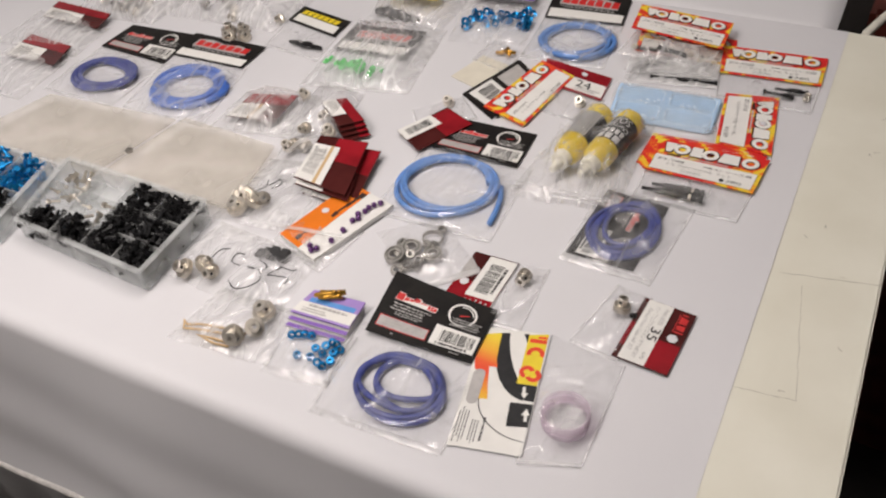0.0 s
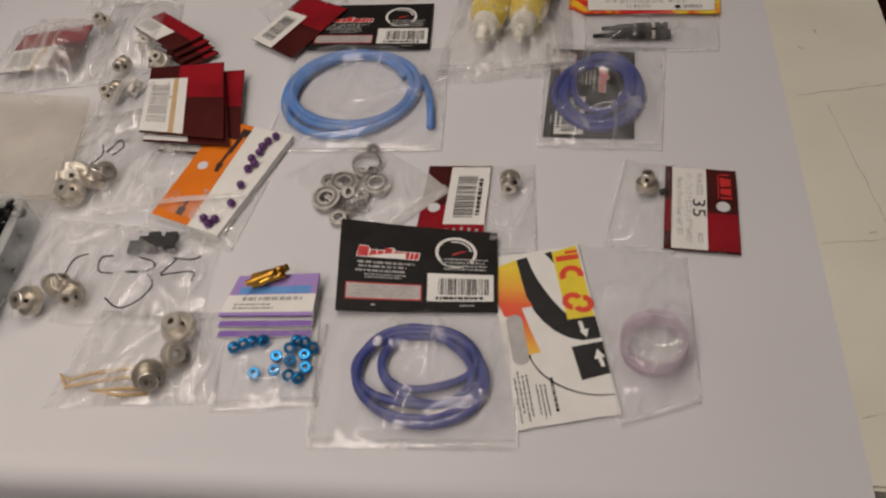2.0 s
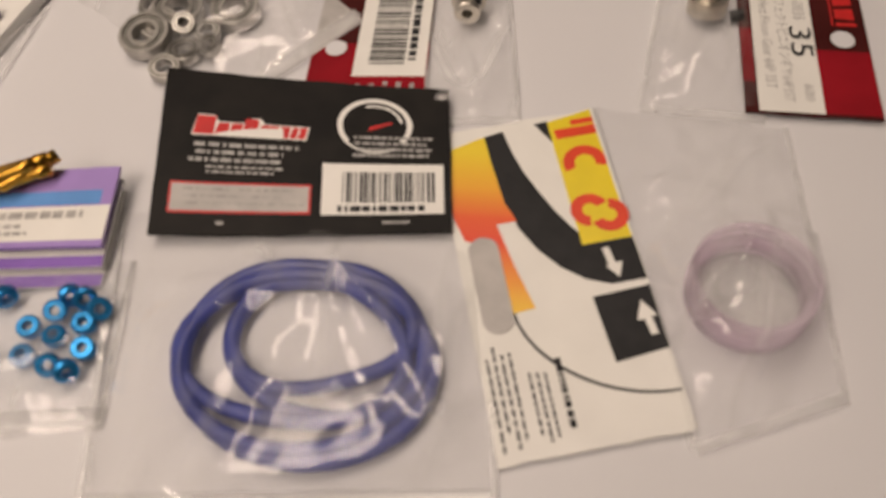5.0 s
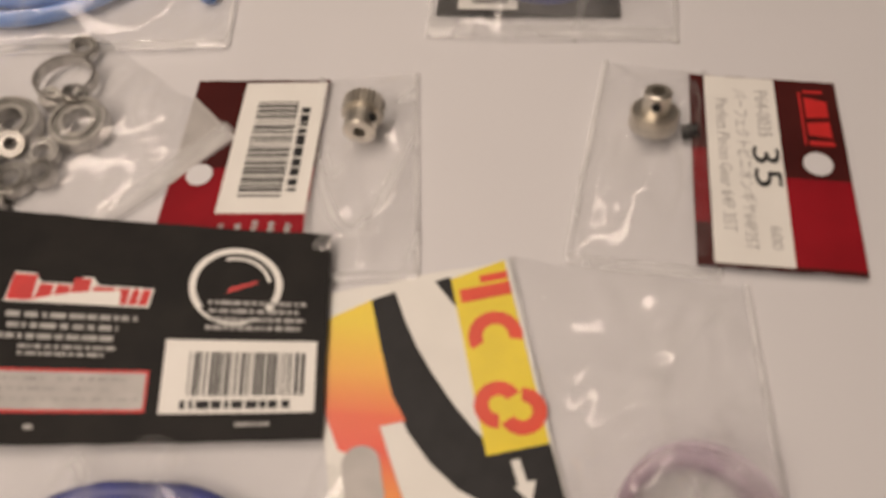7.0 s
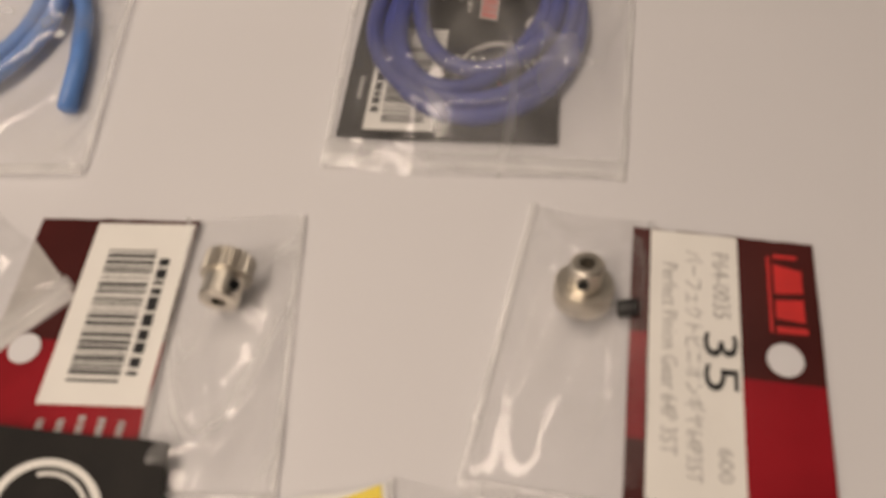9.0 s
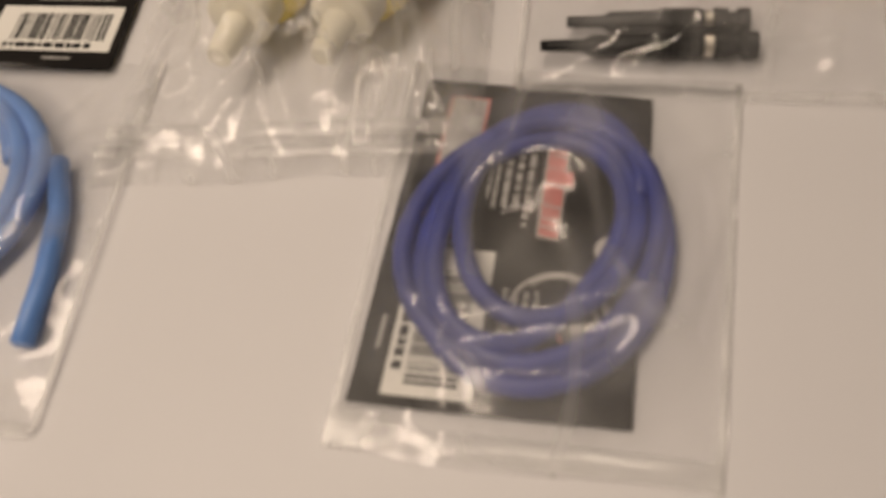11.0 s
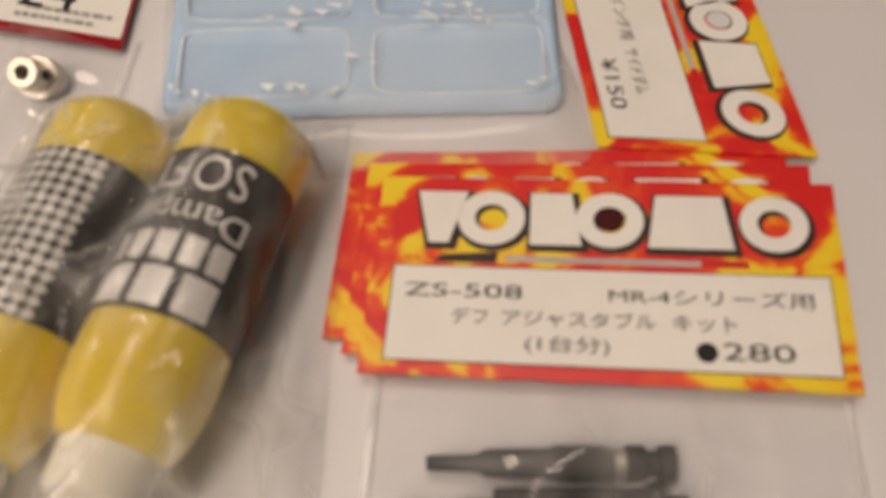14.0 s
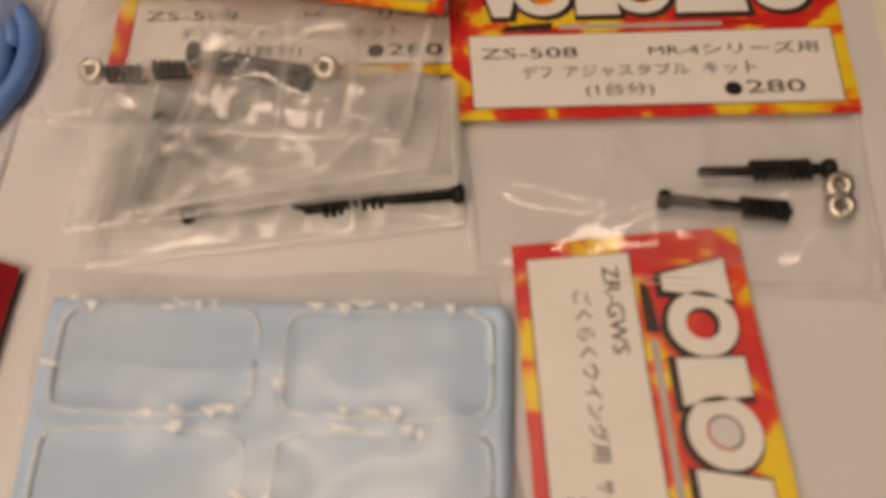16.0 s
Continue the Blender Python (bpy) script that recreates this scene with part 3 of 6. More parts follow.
def pinion(x, y, r, hub, m_turn, z, teeth=35, label="nickel-plated pinion gear with a bored hub"):
    """A small motor gear: toothed wheel, hub and set screw."""
    e = thing("pinion_gear", (x, y, 0), label, "gear", "pinion gears")
    m = Matrix.Translation((x, y, z)) @ m_turn
    bm = bmesh.new()
    n = teeth * 4
    w, b = 0.0045, 0.0016
    rows = []
    for zz in (0, w):
        rows.append([bm.verts.new(m @ Vector((rr * math.cos(2 * math.pi * k / n), rr * math.sin(2 * math.pi * k / n), zz)))
                     for k in range(n) for rr in (r if k % 4 < 2 else r * 0.92,)])
        rows.append([bm.verts.new(m @ Vector((b * math.cos(2 * math.pi * k / n), b * math.sin(2 * math.pi * k / n), zz))) for k in range(n)])
    lo, li, hi, hin = rows
    for k in range(n):
        q = (k + 1) % n
        bm.faces.new((lo[k], lo[q], hi[q], hi[k]))
        bm.faces.new((hi[k], hi[q], hin[q], hin[k]))
        bm.faces.new((li[k], li[q], lo[q], lo[k]))
    part("toothed_wheel", bm, NICKEL, e)
    bm = bmesh.new()
    add_lathe(bm, [(b, w * 0.5), (hub, w * 0.5), (hub, w + 0.0052), (hub - 0.0004, w + 0.0056), (b, w + 0.0056)], m, 24, True)
    part("hub", bm, NICKEL, e, smooth=False)
    bm = bmesh.new()
    add_lathe(bm, [(0.0011, 0), (0.0011, 0.0012)], m @ Matrix.Translation((hub - 0.0006, 0, w + 0.003)) @ Matrix.Rotation(radians(90), 4, "Y"), 8)
    part("set_screw", bm, BLACKPLASTIC, e, "dark set screw")
    return e


LYING = Matrix.Rotation(radians(80), 4, "X")


# ---------------------------------------------------------------- table, floor, room
TA, TB, TC = Vector((0.9985, 0.055, 0)), Vector((-0.045, 0.999, 0)), Vector((0.241, -0.119, 0))


def on_table(u, v, z=0.0):
    """u along the front edge from the cloth's front corner, v towards the back."""
    p = TC + TA * u + TB * v
    return Vector((p.x, p.y, z))


def build_table():
    e = thing("table", on_table(-0.6, 0.28, -0.72), "long cream-painted table under a white cloth, scratched top", "table")
    bm = bmesh.new()
    vs = add_box(bm, -1.5, 0.003, -0.0285, 0.069, 0.576, -0.0008)
    for v in vs:
        v.co = on_table(v.co.x, v.co.y, v.co.z)
    bmesh.ops.bevel(bm, geom=[x for x in bm.edges], offset=0.0015, segments=2, affect="EDGES")
    top = part("tabletop", bm, BOARD, e, "cream-painted top, scuffed and scratched")
    rnd = random.Random(4)

    def scratch(a, b, w):
        bm = bmesh.new()
        a, b = on_table(*a), on_table(*b)
        d = (b - a).normalized()
        s = Vector((-d.y, d.x, 0))
        prev = None
        n = 14
        for i in range(n + 1):
            p = a.lerp(b, i / n) + s * rnd.uniform(-0.0005, 0.0005)
            q = w * (0.4 + 0.6 * rnd.random())
            row = [bm.verts.new(p + s * k * q + Vector((0, 0, -0.0006))) for k in (-0.5, 0.5)]
            if prev:
                bm.faces.new((prev[0], row[0], row[1], prev[1]))
            prev = row
        part("scratch", bm, SCRATCH, top, "thin dark scratch in the paint")

    scratch((0.006, 0.236), (0.068, 0.247), 0.0007)
    scratch((0.0015, 0.128), (0.037, 0.132), 0.0006)
    scratch((0.022, 0.228), (0.036, 0.133), 0.0004)
    scratch((0.002, 0.034), (0.05, 0.05), 0.0005)
    scratch((0.03, 0.01), (0.06, 0.02), 0.0005)
    for k in range(9):
        u, v = rnd.uniform(0.008, 0.06), rnd.uniform(0.0, 0.45)
        a = rnd.uniform(0, 6.28)
        scratch((u, v), (u + 0.004 * math.cos(a), v + 0.004 * math.sin(a)), 0.0009)
    for u in (-1.42, -0.02):
        for v in (0.05, 0.52):
            bm = bmesh.new()
            p = on_table(u, v)
            add_lathe(bm, [(0.016, -0.72), (0.016, -0.0285)], Matrix.Translation(p), 16)
            part("leg", bm, BLACKPLASTIC, e, "dark metal leg")
    return e


build_table()


def build_cloth():
    """Sheet over the table top that turns over the front edge and hangs."""
    bm = bmesh.new()
    nu, rows = 150, []
    prof = [(0.574 - 0.574 * (i / 60) + 0.001 * (i / 60), 0.0) for i in range(61)]
    for i in range(1, 7):
        a = radians(15 * i)
        prof.append((0.001 - 0.014 * math.sin(a), -0.014 + 0.014 * math.cos(a)))
    drop = 0.215
    for i in range(1, 26):
        prof.append((-0.013 - 0.022 * i / 25, -0.014 - drop * i / 25))
    for k in range(nu + 1):
        u = -1.3 + 1.3 * (k / nu)
        col = []
        for v, z in prof:
            p = on_table(u, v, z)
            if z < -0.004:
                d = min(1, (-z) / 0.12)
                p = p - TB * (0.003 * d * math.sin(u * 14) + 0.002 * d * math.sin(u * 31 + 1) + 0.002 * d * math.sin(z * 60 + u * 5))
            else:
                p.z += 0.0005 * noise.noise((p.x * 5, p.y * 5, 2)) - 0.0002
                if v > 0.01 and u > -0.02:
                    p.z -= 0.0001
            col.append(bm.verts.new(p))
        rows.append(col)
    for a, b in zip(rows, rows[1:]):
        for i in range(len(prof) - 1):
            bm.faces.new((a[i + 1], b[i + 1], b[i], a[i]))
    ob = solid("tablecloth", bm, CLOTH, tuple(on_table(-0.6, 0.28)), "plain white satin cloth spread over the table and hanging in front", "tablecloth", smooth=True)
    sd = ob.modifiers.new("thickness", "SOLIDIFY")
    sd.thickness, sd.offset = 0.0007, -1
    ob.modifiers.new("crisp_rim", "EDGE_SPLIT").split_angle = radians(40)
    bm = bmesh.new()
    add_tube(bm, [on_table(-1.3 + 1.3 * i / 130, -0.0355 - (0.003 * math.sin((-1.3 + 0.01 * i) * 14) + 0.002 * math.sin((-1.3 + 0.01 * i) * 31 + 1)), -0.229) for i in range(131)], 0.004, 8)
    part("hem", bm, HEM, ob, "rolled hem", smooth=True)
    return ob


build_cloth()

# skirt that hangs to the floor behind the cloth's hem, its grey painted as shade
bm = bmesh.new()
grid = [[bm.verts.new(on_table(-1.3 + 1.29 * k / 260, 0.006 + 0.006 * math.sin(k * 0.33) + 0.003 * math.sin(k * 0.11), z)) for z in (-0.03, -0.2, -0.4, -0.715)] for k in range(261)]
for a, b in zip(grid, grid[1:]):
    for i in range(3):
        bm.faces.new((a[i + 1], b[i + 1], b[i], a[i]))
skirt = solid("table_skirt", bm, SKIRT, tuple(on_table(-0.6, 0.0, -0.715)), "pleated table skirt hanging to the floor, shade in its grey", "table skirt", smooth=True)
skirt.modifiers.new("thickness", "SOLIDIFY").thickness = 0.001


def build_back_cloth():
    """Cloth of the next table, just behind."""
    bm = bmesh.new()
    n = 60
    rows = []
    for k in range(n + 1):
        u = -1.3 + 1.289 * k / n
        rows.append([bm.verts.new(on_table(u, v, z + 0.001 * math.sin(u * 25 + v * 9))) for v, z in ((0.578, -0.02), (0.582, -0.006), (0.59, -0.003), (0.75, -0.003), (1.15, -0.004))])
    for a, b in zip(rows, rows[1:]):
        for i in range(4):
            bm.faces.new((a[i], b[i], b[i + 1], a[i + 1]))
    ob = solid("tablecloth", bm, CLOTH, tuple(on_table(-0.6, 0.85)), "pale grey-white cloth over the neighbouring table behind", "tablecloth", smooth=True)
    sd = ob.modifiers.new("thickness", "SOLIDIFY")
    sd.thickness = 0.001
    e = thing("table", on_table(-0.6, 0.85, -0.72), "neighbouring table under a pale cloth", "table")
    bm = bmesh.new()
    for v in add_box(bm, -1.3, 0.584, -0.03, -0.013, 1.15, -0.006):
        v.co = on_table(*v.co)
    part("tabletop", bm, BOARD, e)
    for u in (-1.25, -0.05):
        for v in (0.62, 1.1):
            bm = bmesh.new()
            add_lathe(bm, [(0.016, -0.72), (0.016, -0.03)], Matrix.Translation(on_table(u, v)), 16)
            part("leg", bm, BLACKPLASTIC, e)


build_back_cloth()

bm = bmesh.new()
add_box(bm, -3.0, -2.5, -0.78, 2.6, 3.2, -0.72)
ground_floor = solid("floor", bm, FLOOR, (0, 0, -0.72), "dark brown worn floor", "floor", kind="structure")
# pale diagonal stripe laid on the floor in place of a fold of cloth
bm = bmesh.new()
add_box(bm, -0.02, -0.6, -0.7195, 0.02, 0.6, -0.718, Matrix.Translation((-0.62, 0.1, 0)) @ Matrix.Rotation(radians(-25), 4, "Z"))
tape = part("floor_line", bm, FLOOR_LINE, ground_floor, "pale stripe laid in for a cloth fold")
# the unseen east wall is dark and close to cut fill from the right
for nm, x0, y0, x1, y1 in (("wall_north", -3.1, 3.2, 2.7, 3.3), ("wall_south", -3.1, -2.6, 2.7, -2.5), ("wall_east", 1.2, -2.5, 1.3, 3.2)):
    bm = bmesh.new()
    add_box(bm, x0, y0, -0.72, x1, y1, 1.9)
    solid(nm, bm, DARKWALL if nm == "wall_east" else WALL, ((x0 + x1) / 2, (y0 + y1) / 2, -0.72), "unseen plain wall, kept dark to cut light from the right" if nm == "wall_east" else "plain pale plaster wall", "wall", kind="structure")
bm = bmesh.new()
add_box(bm, -3.1, -2.6, 1.9, 2.7, 3.3, 2.0)
solid("ceiling", bm, WALL, (0, 0, 1.9), "plain pale ceiling", "ceiling", kind="structure")


def ceiling_light(x, y, length, turn, watts, drop=0.0):
    """A tube in a white housing, close under the ceiling or hung from it on two cords."""
    e = thing("ceiling_light", (x, y, 1.9 - drop), "unseen fluorescent light hung on two cords, added for falloff" if drop else "white fluorescent light fixed to the ceiling", "lamp", "ceiling lights")
    m = Matrix.Translation((x, y, 0)) @ Matrix.Rotation(radians(turn), 4, "Z")
    bm = bmesh.new()
    add_box(bm, -length / 2, -0.09, 1.86 - drop, length / 2, 0.09, 1.8995 - drop, m)
    part("housing", bm, LAMP_BODY, e)
    if drop:
        for k in (-0.4, 0.4):
            bm = bmesh.new()
            add_tube(bm, [m @ Vector((length * k, 0, 1.8995 - drop)), m @ Vector((length * k, 0, 1.9))], 0.002, 6)
            part("cord", bm, LAMP_BODY, e)
    la = bpy.data.lights.new("tube", "AREA")
    la.shape, la.size, la.size_y, la.energy, la.color = "RECTANGLE", length * 0.96, 0.14, watts, TUBE_COLOUR
    ob = new("tube", la)
    ob.parent = e
    ob.matrix_basis = Matrix.Translation((0, 0, -0.045)) @ Matrix.Rotation(radians(turn), 4, "Z")


# the hung light is an unseen addition for falloff and film glints
ceiling_light(-0.16, -0.36, 1.2, 84, HANGING_WATTS, 1.05)
ceiling_light(-0.05, 0.75, 1.2, 20, TUBE_WATTS * 1.0)
ceiling_light(-1.0, -1.1, 1.2, 10, TUBE_WATTS * 1.7)


def west_wall():
    """Wall with an unseen window opening, added so that some light comes from the left."""
    x0, x1 = -2.4, -2.3
    y0, y1, z0, z1 = -0.3, 1.3, 0.12, 1.45
    bm = bmesh.new()
    for a in ((x0, -2.5, -0.72, x1, y0, 1.9), (x0, y1, -0.72, x1, 3.2, 1.9), (x0, y0, -0.72, x1, y1, z0), (x0, y0, z1, x1, y1, 1.9)):
        add_box(bm, *a)
    solid("wall_west", bm, WALL, (x0, 0.35, -0.72), "plain pale plaster wall with an added window", "wall", kind="structure")
    e = tagged(thing("added_window", (x1, 0.5, z0), "unseen white-framed window, added for light from the left", "window"), kind="structure")
    for a in ((y0, z0, y0 + 0.04, z1), (y1 - 0.04, z0, y1, z1), (y0 + 0.04, z0, y1 - 0.04, z0 + 0.04), (y0 + 0.04, z1 - 0.04, y1 - 0.04, z1), (0.48, z0 + 0.04, 0.52, z1 - 0.04)):
        bm = bmesh.new()
        add_box(bm, x0 + 0.03, a[0], a[1], x1 - 0.02, a[2], a[3])
        part("window_frame", bm, LAMP_BODY, e)
    la = bpy.data.lights.new("window_fill", "AREA")
    la.shape, la.size, la.size_y, la.energy, la.color = "RECTANGLE", z1 - z0 - 0.1, y1 - y0 - 0.1, WINDOW_WATTS, WINDOW_COLOUR
    ob = new("window_fill", la)
    ob.matrix_basis = Matrix.Translation((x1 + 0.01, (y0 + y1) / 2, (z0 + z1) / 2)) @ Matrix.Rotation(radians(-90), 4, "Y")


west_wall()


def build_cabinet():
    e = thing("wooden_stand", (0.40, 0.80, -0.72), "dark red-brown wooden stand behind the table", "stand")
    bm = bmesh.new()
    add_box(bm, 0.222, 0.56, -0.72, 0.62, 1.0, -0.03)
    bmesh.ops.bevel(bm, geom=list(bm.edges), offset=0.006, segments=2, affect="EDGES")
    part("body", bm, MAHOGANY, e)
    bm = bmesh.new()
    add_box(bm, 0.235, 0.5575, -0.65, 0.40, 0.5598, -0.06)
    part("door", bm, MAHOGANY, e)


build_cabinet()
bm = bmesh.new()
add_tube(bm, [(0.215 + 0.02 * math.sin(k * 0.12) + k * 0.004, 0.470 + 0.018 * k, -0.03 + 0.0022 * k - (0.0 if k > 2 else 0.02 * (2 - k))) for k in range(24)], 0.0045, 10)
solid("cable", bm, CABLE, (0.22, 0.47, -0.03), "white round power cable behind the table", "cable", smooth=True)


# ---------------------------------------------------------------- packets with printed header cards
def header_packet(card, stock, label, name="parts_packet", bag=None, bag_height=0.004, bag_mat=None, seed=1, seam=None, category="packet", group="parts packets", folds=0.0012, bag_floor=0.0004, drape=None):
    """An empty at the card's middle with the header card and, if given, its pouch."""
    e = thing(name, tuple(card.mid()), label, category, group)
    hc = part("header_card", card.body(), stock, e)
    if bag:
        bg = part("pouch", bag_mesh(bag, bag_height, seed, folds, floor=bag_floor, drape=drape), bag_mat or FILM, e, "clear creased plastic pouch", smooth=True)
        part("seam", strip(*(seam or (bag[3], bag[2])), 0.005 if seam else 0.003, bag_floor + 0.0008, seed), SEAL, bg, "milky welded seam", smooth=True)
        for a, b in ((0, 3), (1, 2)):
            part("side_hem", strip(bag[a], bag[b], 0.0016, bag_floor + 0.0005, seed + a, 0.0005), SEAL, bg, smooth=True)
    return e, hc


def dial_print(card, hc, pale=False):
    """The black cards with a dial, a red script logo as plain blocks, small print and a bar code."""
    # pale inks hold the painted haze of film lying over the card
    red, white = (PINKRED, PALEGREY) if pale else (RED, WHITE)

    def logo_under(bm):
        card.poly(bm, [(0.125, 0.285), (0.185, 0.285), (0.20, 0.325), (0.30, 0.325), (0.315, 0.29), (0.345, 0.29), (0.36, 0.325), (0.515, 0.328), (0.505, 0.418), (0.107, 0.418)], 0.00012)

    def logo(bm):
        for u0, u1, t in ((0.113, 0.183, 0.294), (0.187, 0.231, 0.333), (0.235, 0.277, 0.333), (0.281, 0.332, 0.298), (0.336, 0.401, 0.333), (0.405, 0.442, 0.335), (0.446, 0.470, 0.335), (0.474, 0.500, 0.335)):
            card.poly(bm, [(u0 + 0.012, t), (u1 + 0.008, t), (u1, 0.41), (u0, 0.41)], 0.00022)

    printed("logo_outline", card, hc, white, logo_under)
    printed("logo", card, hc, red, logo, "row of red blocks")

    def dial(bm):
        card.ring(bm, 0.74, 0.295, 0.0103, 0.0088, a0=-40, a1=220, squash=0.95)
        card.ring(bm, 0.74, 0.295, 0.0078, 0.0070, a0=10, a1=110, squash=0.95)
        card.ring(bm, 0.74, 0.295, 0.0103, 0.0096, a0=220, a1=300, squash=0.95)

    printed("dial", card, hc, white, dial, "white ring of a dial")
    printed("needle", card, hc, red, lambda bm: card.poly(bm, [(0.715, 0.335), (0.725, 0.305), (0.80, 0.265), (0.80, 0.28)]))

    def small(bm):
        card.smallprint(bm, 0.09, 0.46, 0.50, 0.60, 3, 5)
        card.smallprint(bm, 0.14, 0.60, 0.44, 0.66, 2, 6)
        card.smallprint(bm, 0.66, 0.37, 0.94, 0.53, 4, 8)
        card.rect(bm, 0.22, 0.925, 0.245, 0.945)
        card.rect(bm, 0.77, 0.925, 0.86, 0.94)

    printed("small_print", card, hc, GREYINK, small)

    def box_edge(bm):
        card.rect(bm, 0.055, 0.70, 0.53, 0.88, 0.00012)

    printed("panel_border", card, hc, red, box_edge)
    printed("panel", card, hc, PALEGREY, lambda bm: card.rect(bm, 0.062, 0.713, 0.523, 0.867, 0.00020))
    printed("small_print", card, hc, GREYINK, lambda bm: card.smallprint(bm, 0.075, 0.735, 0.51, 0.86, 3, 12, 0.00028, fill=0.35))
    printed("barcode_label", card, hc, WHITE, lambda bm: card.rect(bm, 0.565, 0.56, 0.975, 0.885, 0.00016))

    def code(bm):
        card.bars(bm, 0.635, 0.615, 0.945, 0.81, 3, 0.00026)
        card.smallprint(bm, 0.60, 0.83, 0.955, 0.87, 1, 9, 0.00026, fill=0.9)

    printed("barcode", card, hc, INK, code)


def script_print(card, hc, strong=True):
    """Front of such a card: red script blocks over a white strip."""
    # the weaker red has the milky film's haze put into it
    red = RED if strong else PINKRED
    printed("logo_outline", card, hc, PALEGREY, lambda bm: card.poly(bm, [(0.13, 0.22), (0.30, 0.16), (0.52, 0.24), (0.70, 0.18), (0.88, 0.26), (0.87, 0.52), (0.12, 0.52)]))

    def logo(bm):
        for k in range(7):
            u = 0.15 + 0.105 * k
            card.poly(bm, [(u + 0.012, 0.24 + 0.03 * (k % 2)), (u + 0.095, 0.24 + 0.03 * (k % 2)), (u + 0.09, 0.47), (u, 0.47)], 0.00022)

    printed("logo", card, hc, red, logo, "row of red blocks")
    printed("small_print", card, hc, GREYINK, lambda bm: card.smallprint(bm, 0.12, 0.55, 0.9, 0.64, 2, 3))
    printed("label_strip", card, hc, WHITE, lambda bm: card.rect(bm, 0.03, 0.67, 0.97, 0.95))


def blaze_print(card, hc, lines, rotated=False, ink=INK):
    """Flame cards: a row of plain white shapes with dark shadows, and a white label with writing."""
    top, low = 0.085, 0.365

    def shapes(bm, du, dv, grow, lift):
        """Wedge, ring, block, ring, wide block, ring."""
        t, b, g, m = top + dv - grow, low + dv + grow, grow * 0.55, (top + low) / 2 + dv
        card.poly(bm, [(0.085 - g + du, t), (0.196 + g + du, t), (0.160 + g + du, b), (0.117 - g + du, b)], lift)
        rr = 0.0064 + grow * card.h * 0.9
        for u in (0.250, 0.508, 0.862):
            card.ring(bm, u + du, m, rr, 0.0031 - grow * card.h * 0.5, lift, squash=1.0)
        card.poly(bm, [(0.335 - g + du, t), (0.425 + g + du, t), (0.448 + g + du, b), (0.335 - g + du, b)], lift)
        card.poly(bm, [(0.608 - g + du, t), (0.754 + g + du, t), (0.774 + g + du, b), (0.590 - g + du, b)], lift)

    printed("logo_shadow", card, hc, SHADOWINK, lambda bm: shapes(bm, 0.005, 0.014, 0.020, 0.00012))
    printed("logo", card, hc, WHITE, lambda bm: shapes(bm, 0, 0, 0, 0.00022), "row of plain white shapes")
    printed("maker_mark", card, hc, SHADOWINK, lambda bm: card.poly(bm, [(0.15, 0.425), (0.27, 0.405), (0.265, 0.465), (0.13, 0.465)]))
    printed("strip", card, hc, PALEGREY, lambda bm: card.rect(bm, 0.285, 0.425, 0.70, 0.455))
    printed("strip", card, hc, RED, lambda bm: card.rect(bm, 0.70, 0.42, 0.80, 0.455))
    printed("label_border", card, hc, SHADOWINK, lambda bm: card.rect(bm, 0.047, 0.484, 0.967, 0.942, 0.00012))
    printed("label", card, hc, WHITE, lambda bm: card.rect(bm, 0.05, 0.490, 0.964, 0.936, 0.00020), "white label")

    def writing(bm):
        for body, u0, v0_, u1, v1 in lines:
            if body == "@":
                card.ring(bm, u0, v0_, u1, 0, 0.0003)
            else:
                card.inscribe(bm, body, u0, v0_, u1, v1, 0.0003)

    printed("lettering", card, hc, ink, writing)


KIT = [("ZS-508", 0.078, 0.575, 0.325, 0.64), ("MR-4シリーズ用", 0.505, 0.57, 0.925, 0.645), ("デフ", 0.18, 0.69, 0.255, 0.765), ("アジャスタブル", 0.285, 0.69, 0.60, 0.765), ("キット", 0.635, 0.69, 0.765, 0.765),
       ("(1台分)", 0.335, 0.805, 0.505, 0.89), ("@", 0.700, 0.855, 0.0019, 0), ("280", 0.732, 0.81, 0.875, 0.885)]
WING = [("ZR-GWS", 0.085, 0.545, 0.32, 0.615), ("ごくらくウイング用", 0.15, 0.68, 0.58, 0.755), ("サイドダム", 0.62, 0.68, 0.80, 0.755), ("¥150", 0.66, 0.81, 0.86, 0.89)]


def q4(z, *xy):
    return [(x, y, z) for x, y in xy]


# front black dial packet with the deep blue hose
c = Card([(0.0, 0.0, 0.0075), (0.080, 0.0, 0.003), (0.085, -0.047, 0.0022), (0.008, -0.054, 0.004)], bow=0.001)
e, hc = header_packet(c, BLACK, "black card with a dial and bar code over clear hose bag", bag=[(-0.002, -0.044), (0.093, -0.047), (0.100, -0.114), (0.011, -0.124)], bag_height=0.006, drape=(0.0545, -0.086, 0.0325, 0.0265, 0.020, 0.0073), seed=3,
                      seam=((0.012, -0.121), (0.099, -0.113)))
dial_print(c, hc)
hose((0.0545, -0.086), 0.0325, 0.0265, 5.4, 0.0020, 5, HOSE_DEEP, "deep blue silicone hose coiled in a clear bag", turn=-4, spread=0.010, sag=0.8)

# white, black and yellow card with a fitted plastic ring
c = Card(q4(0.0016, (0.077, -0.015), (0.120, -0.003), (0.143, -0.094), (0.100, -0.106)))
e, hc = header_packet(c, WHITE, "white card with black sweep, yellow panel and orange flash", bag=[(0.1205, -0.002), (0.172, -0.006), (0.176, -0.084), (0.1420, -0.0985)], bag_height=0.006, drape=(0.1560, -0.0605, 0.0150, 0.0150, 0.020, 0.0136), bag_mat=FILM, seed=8, folds=0.0026)
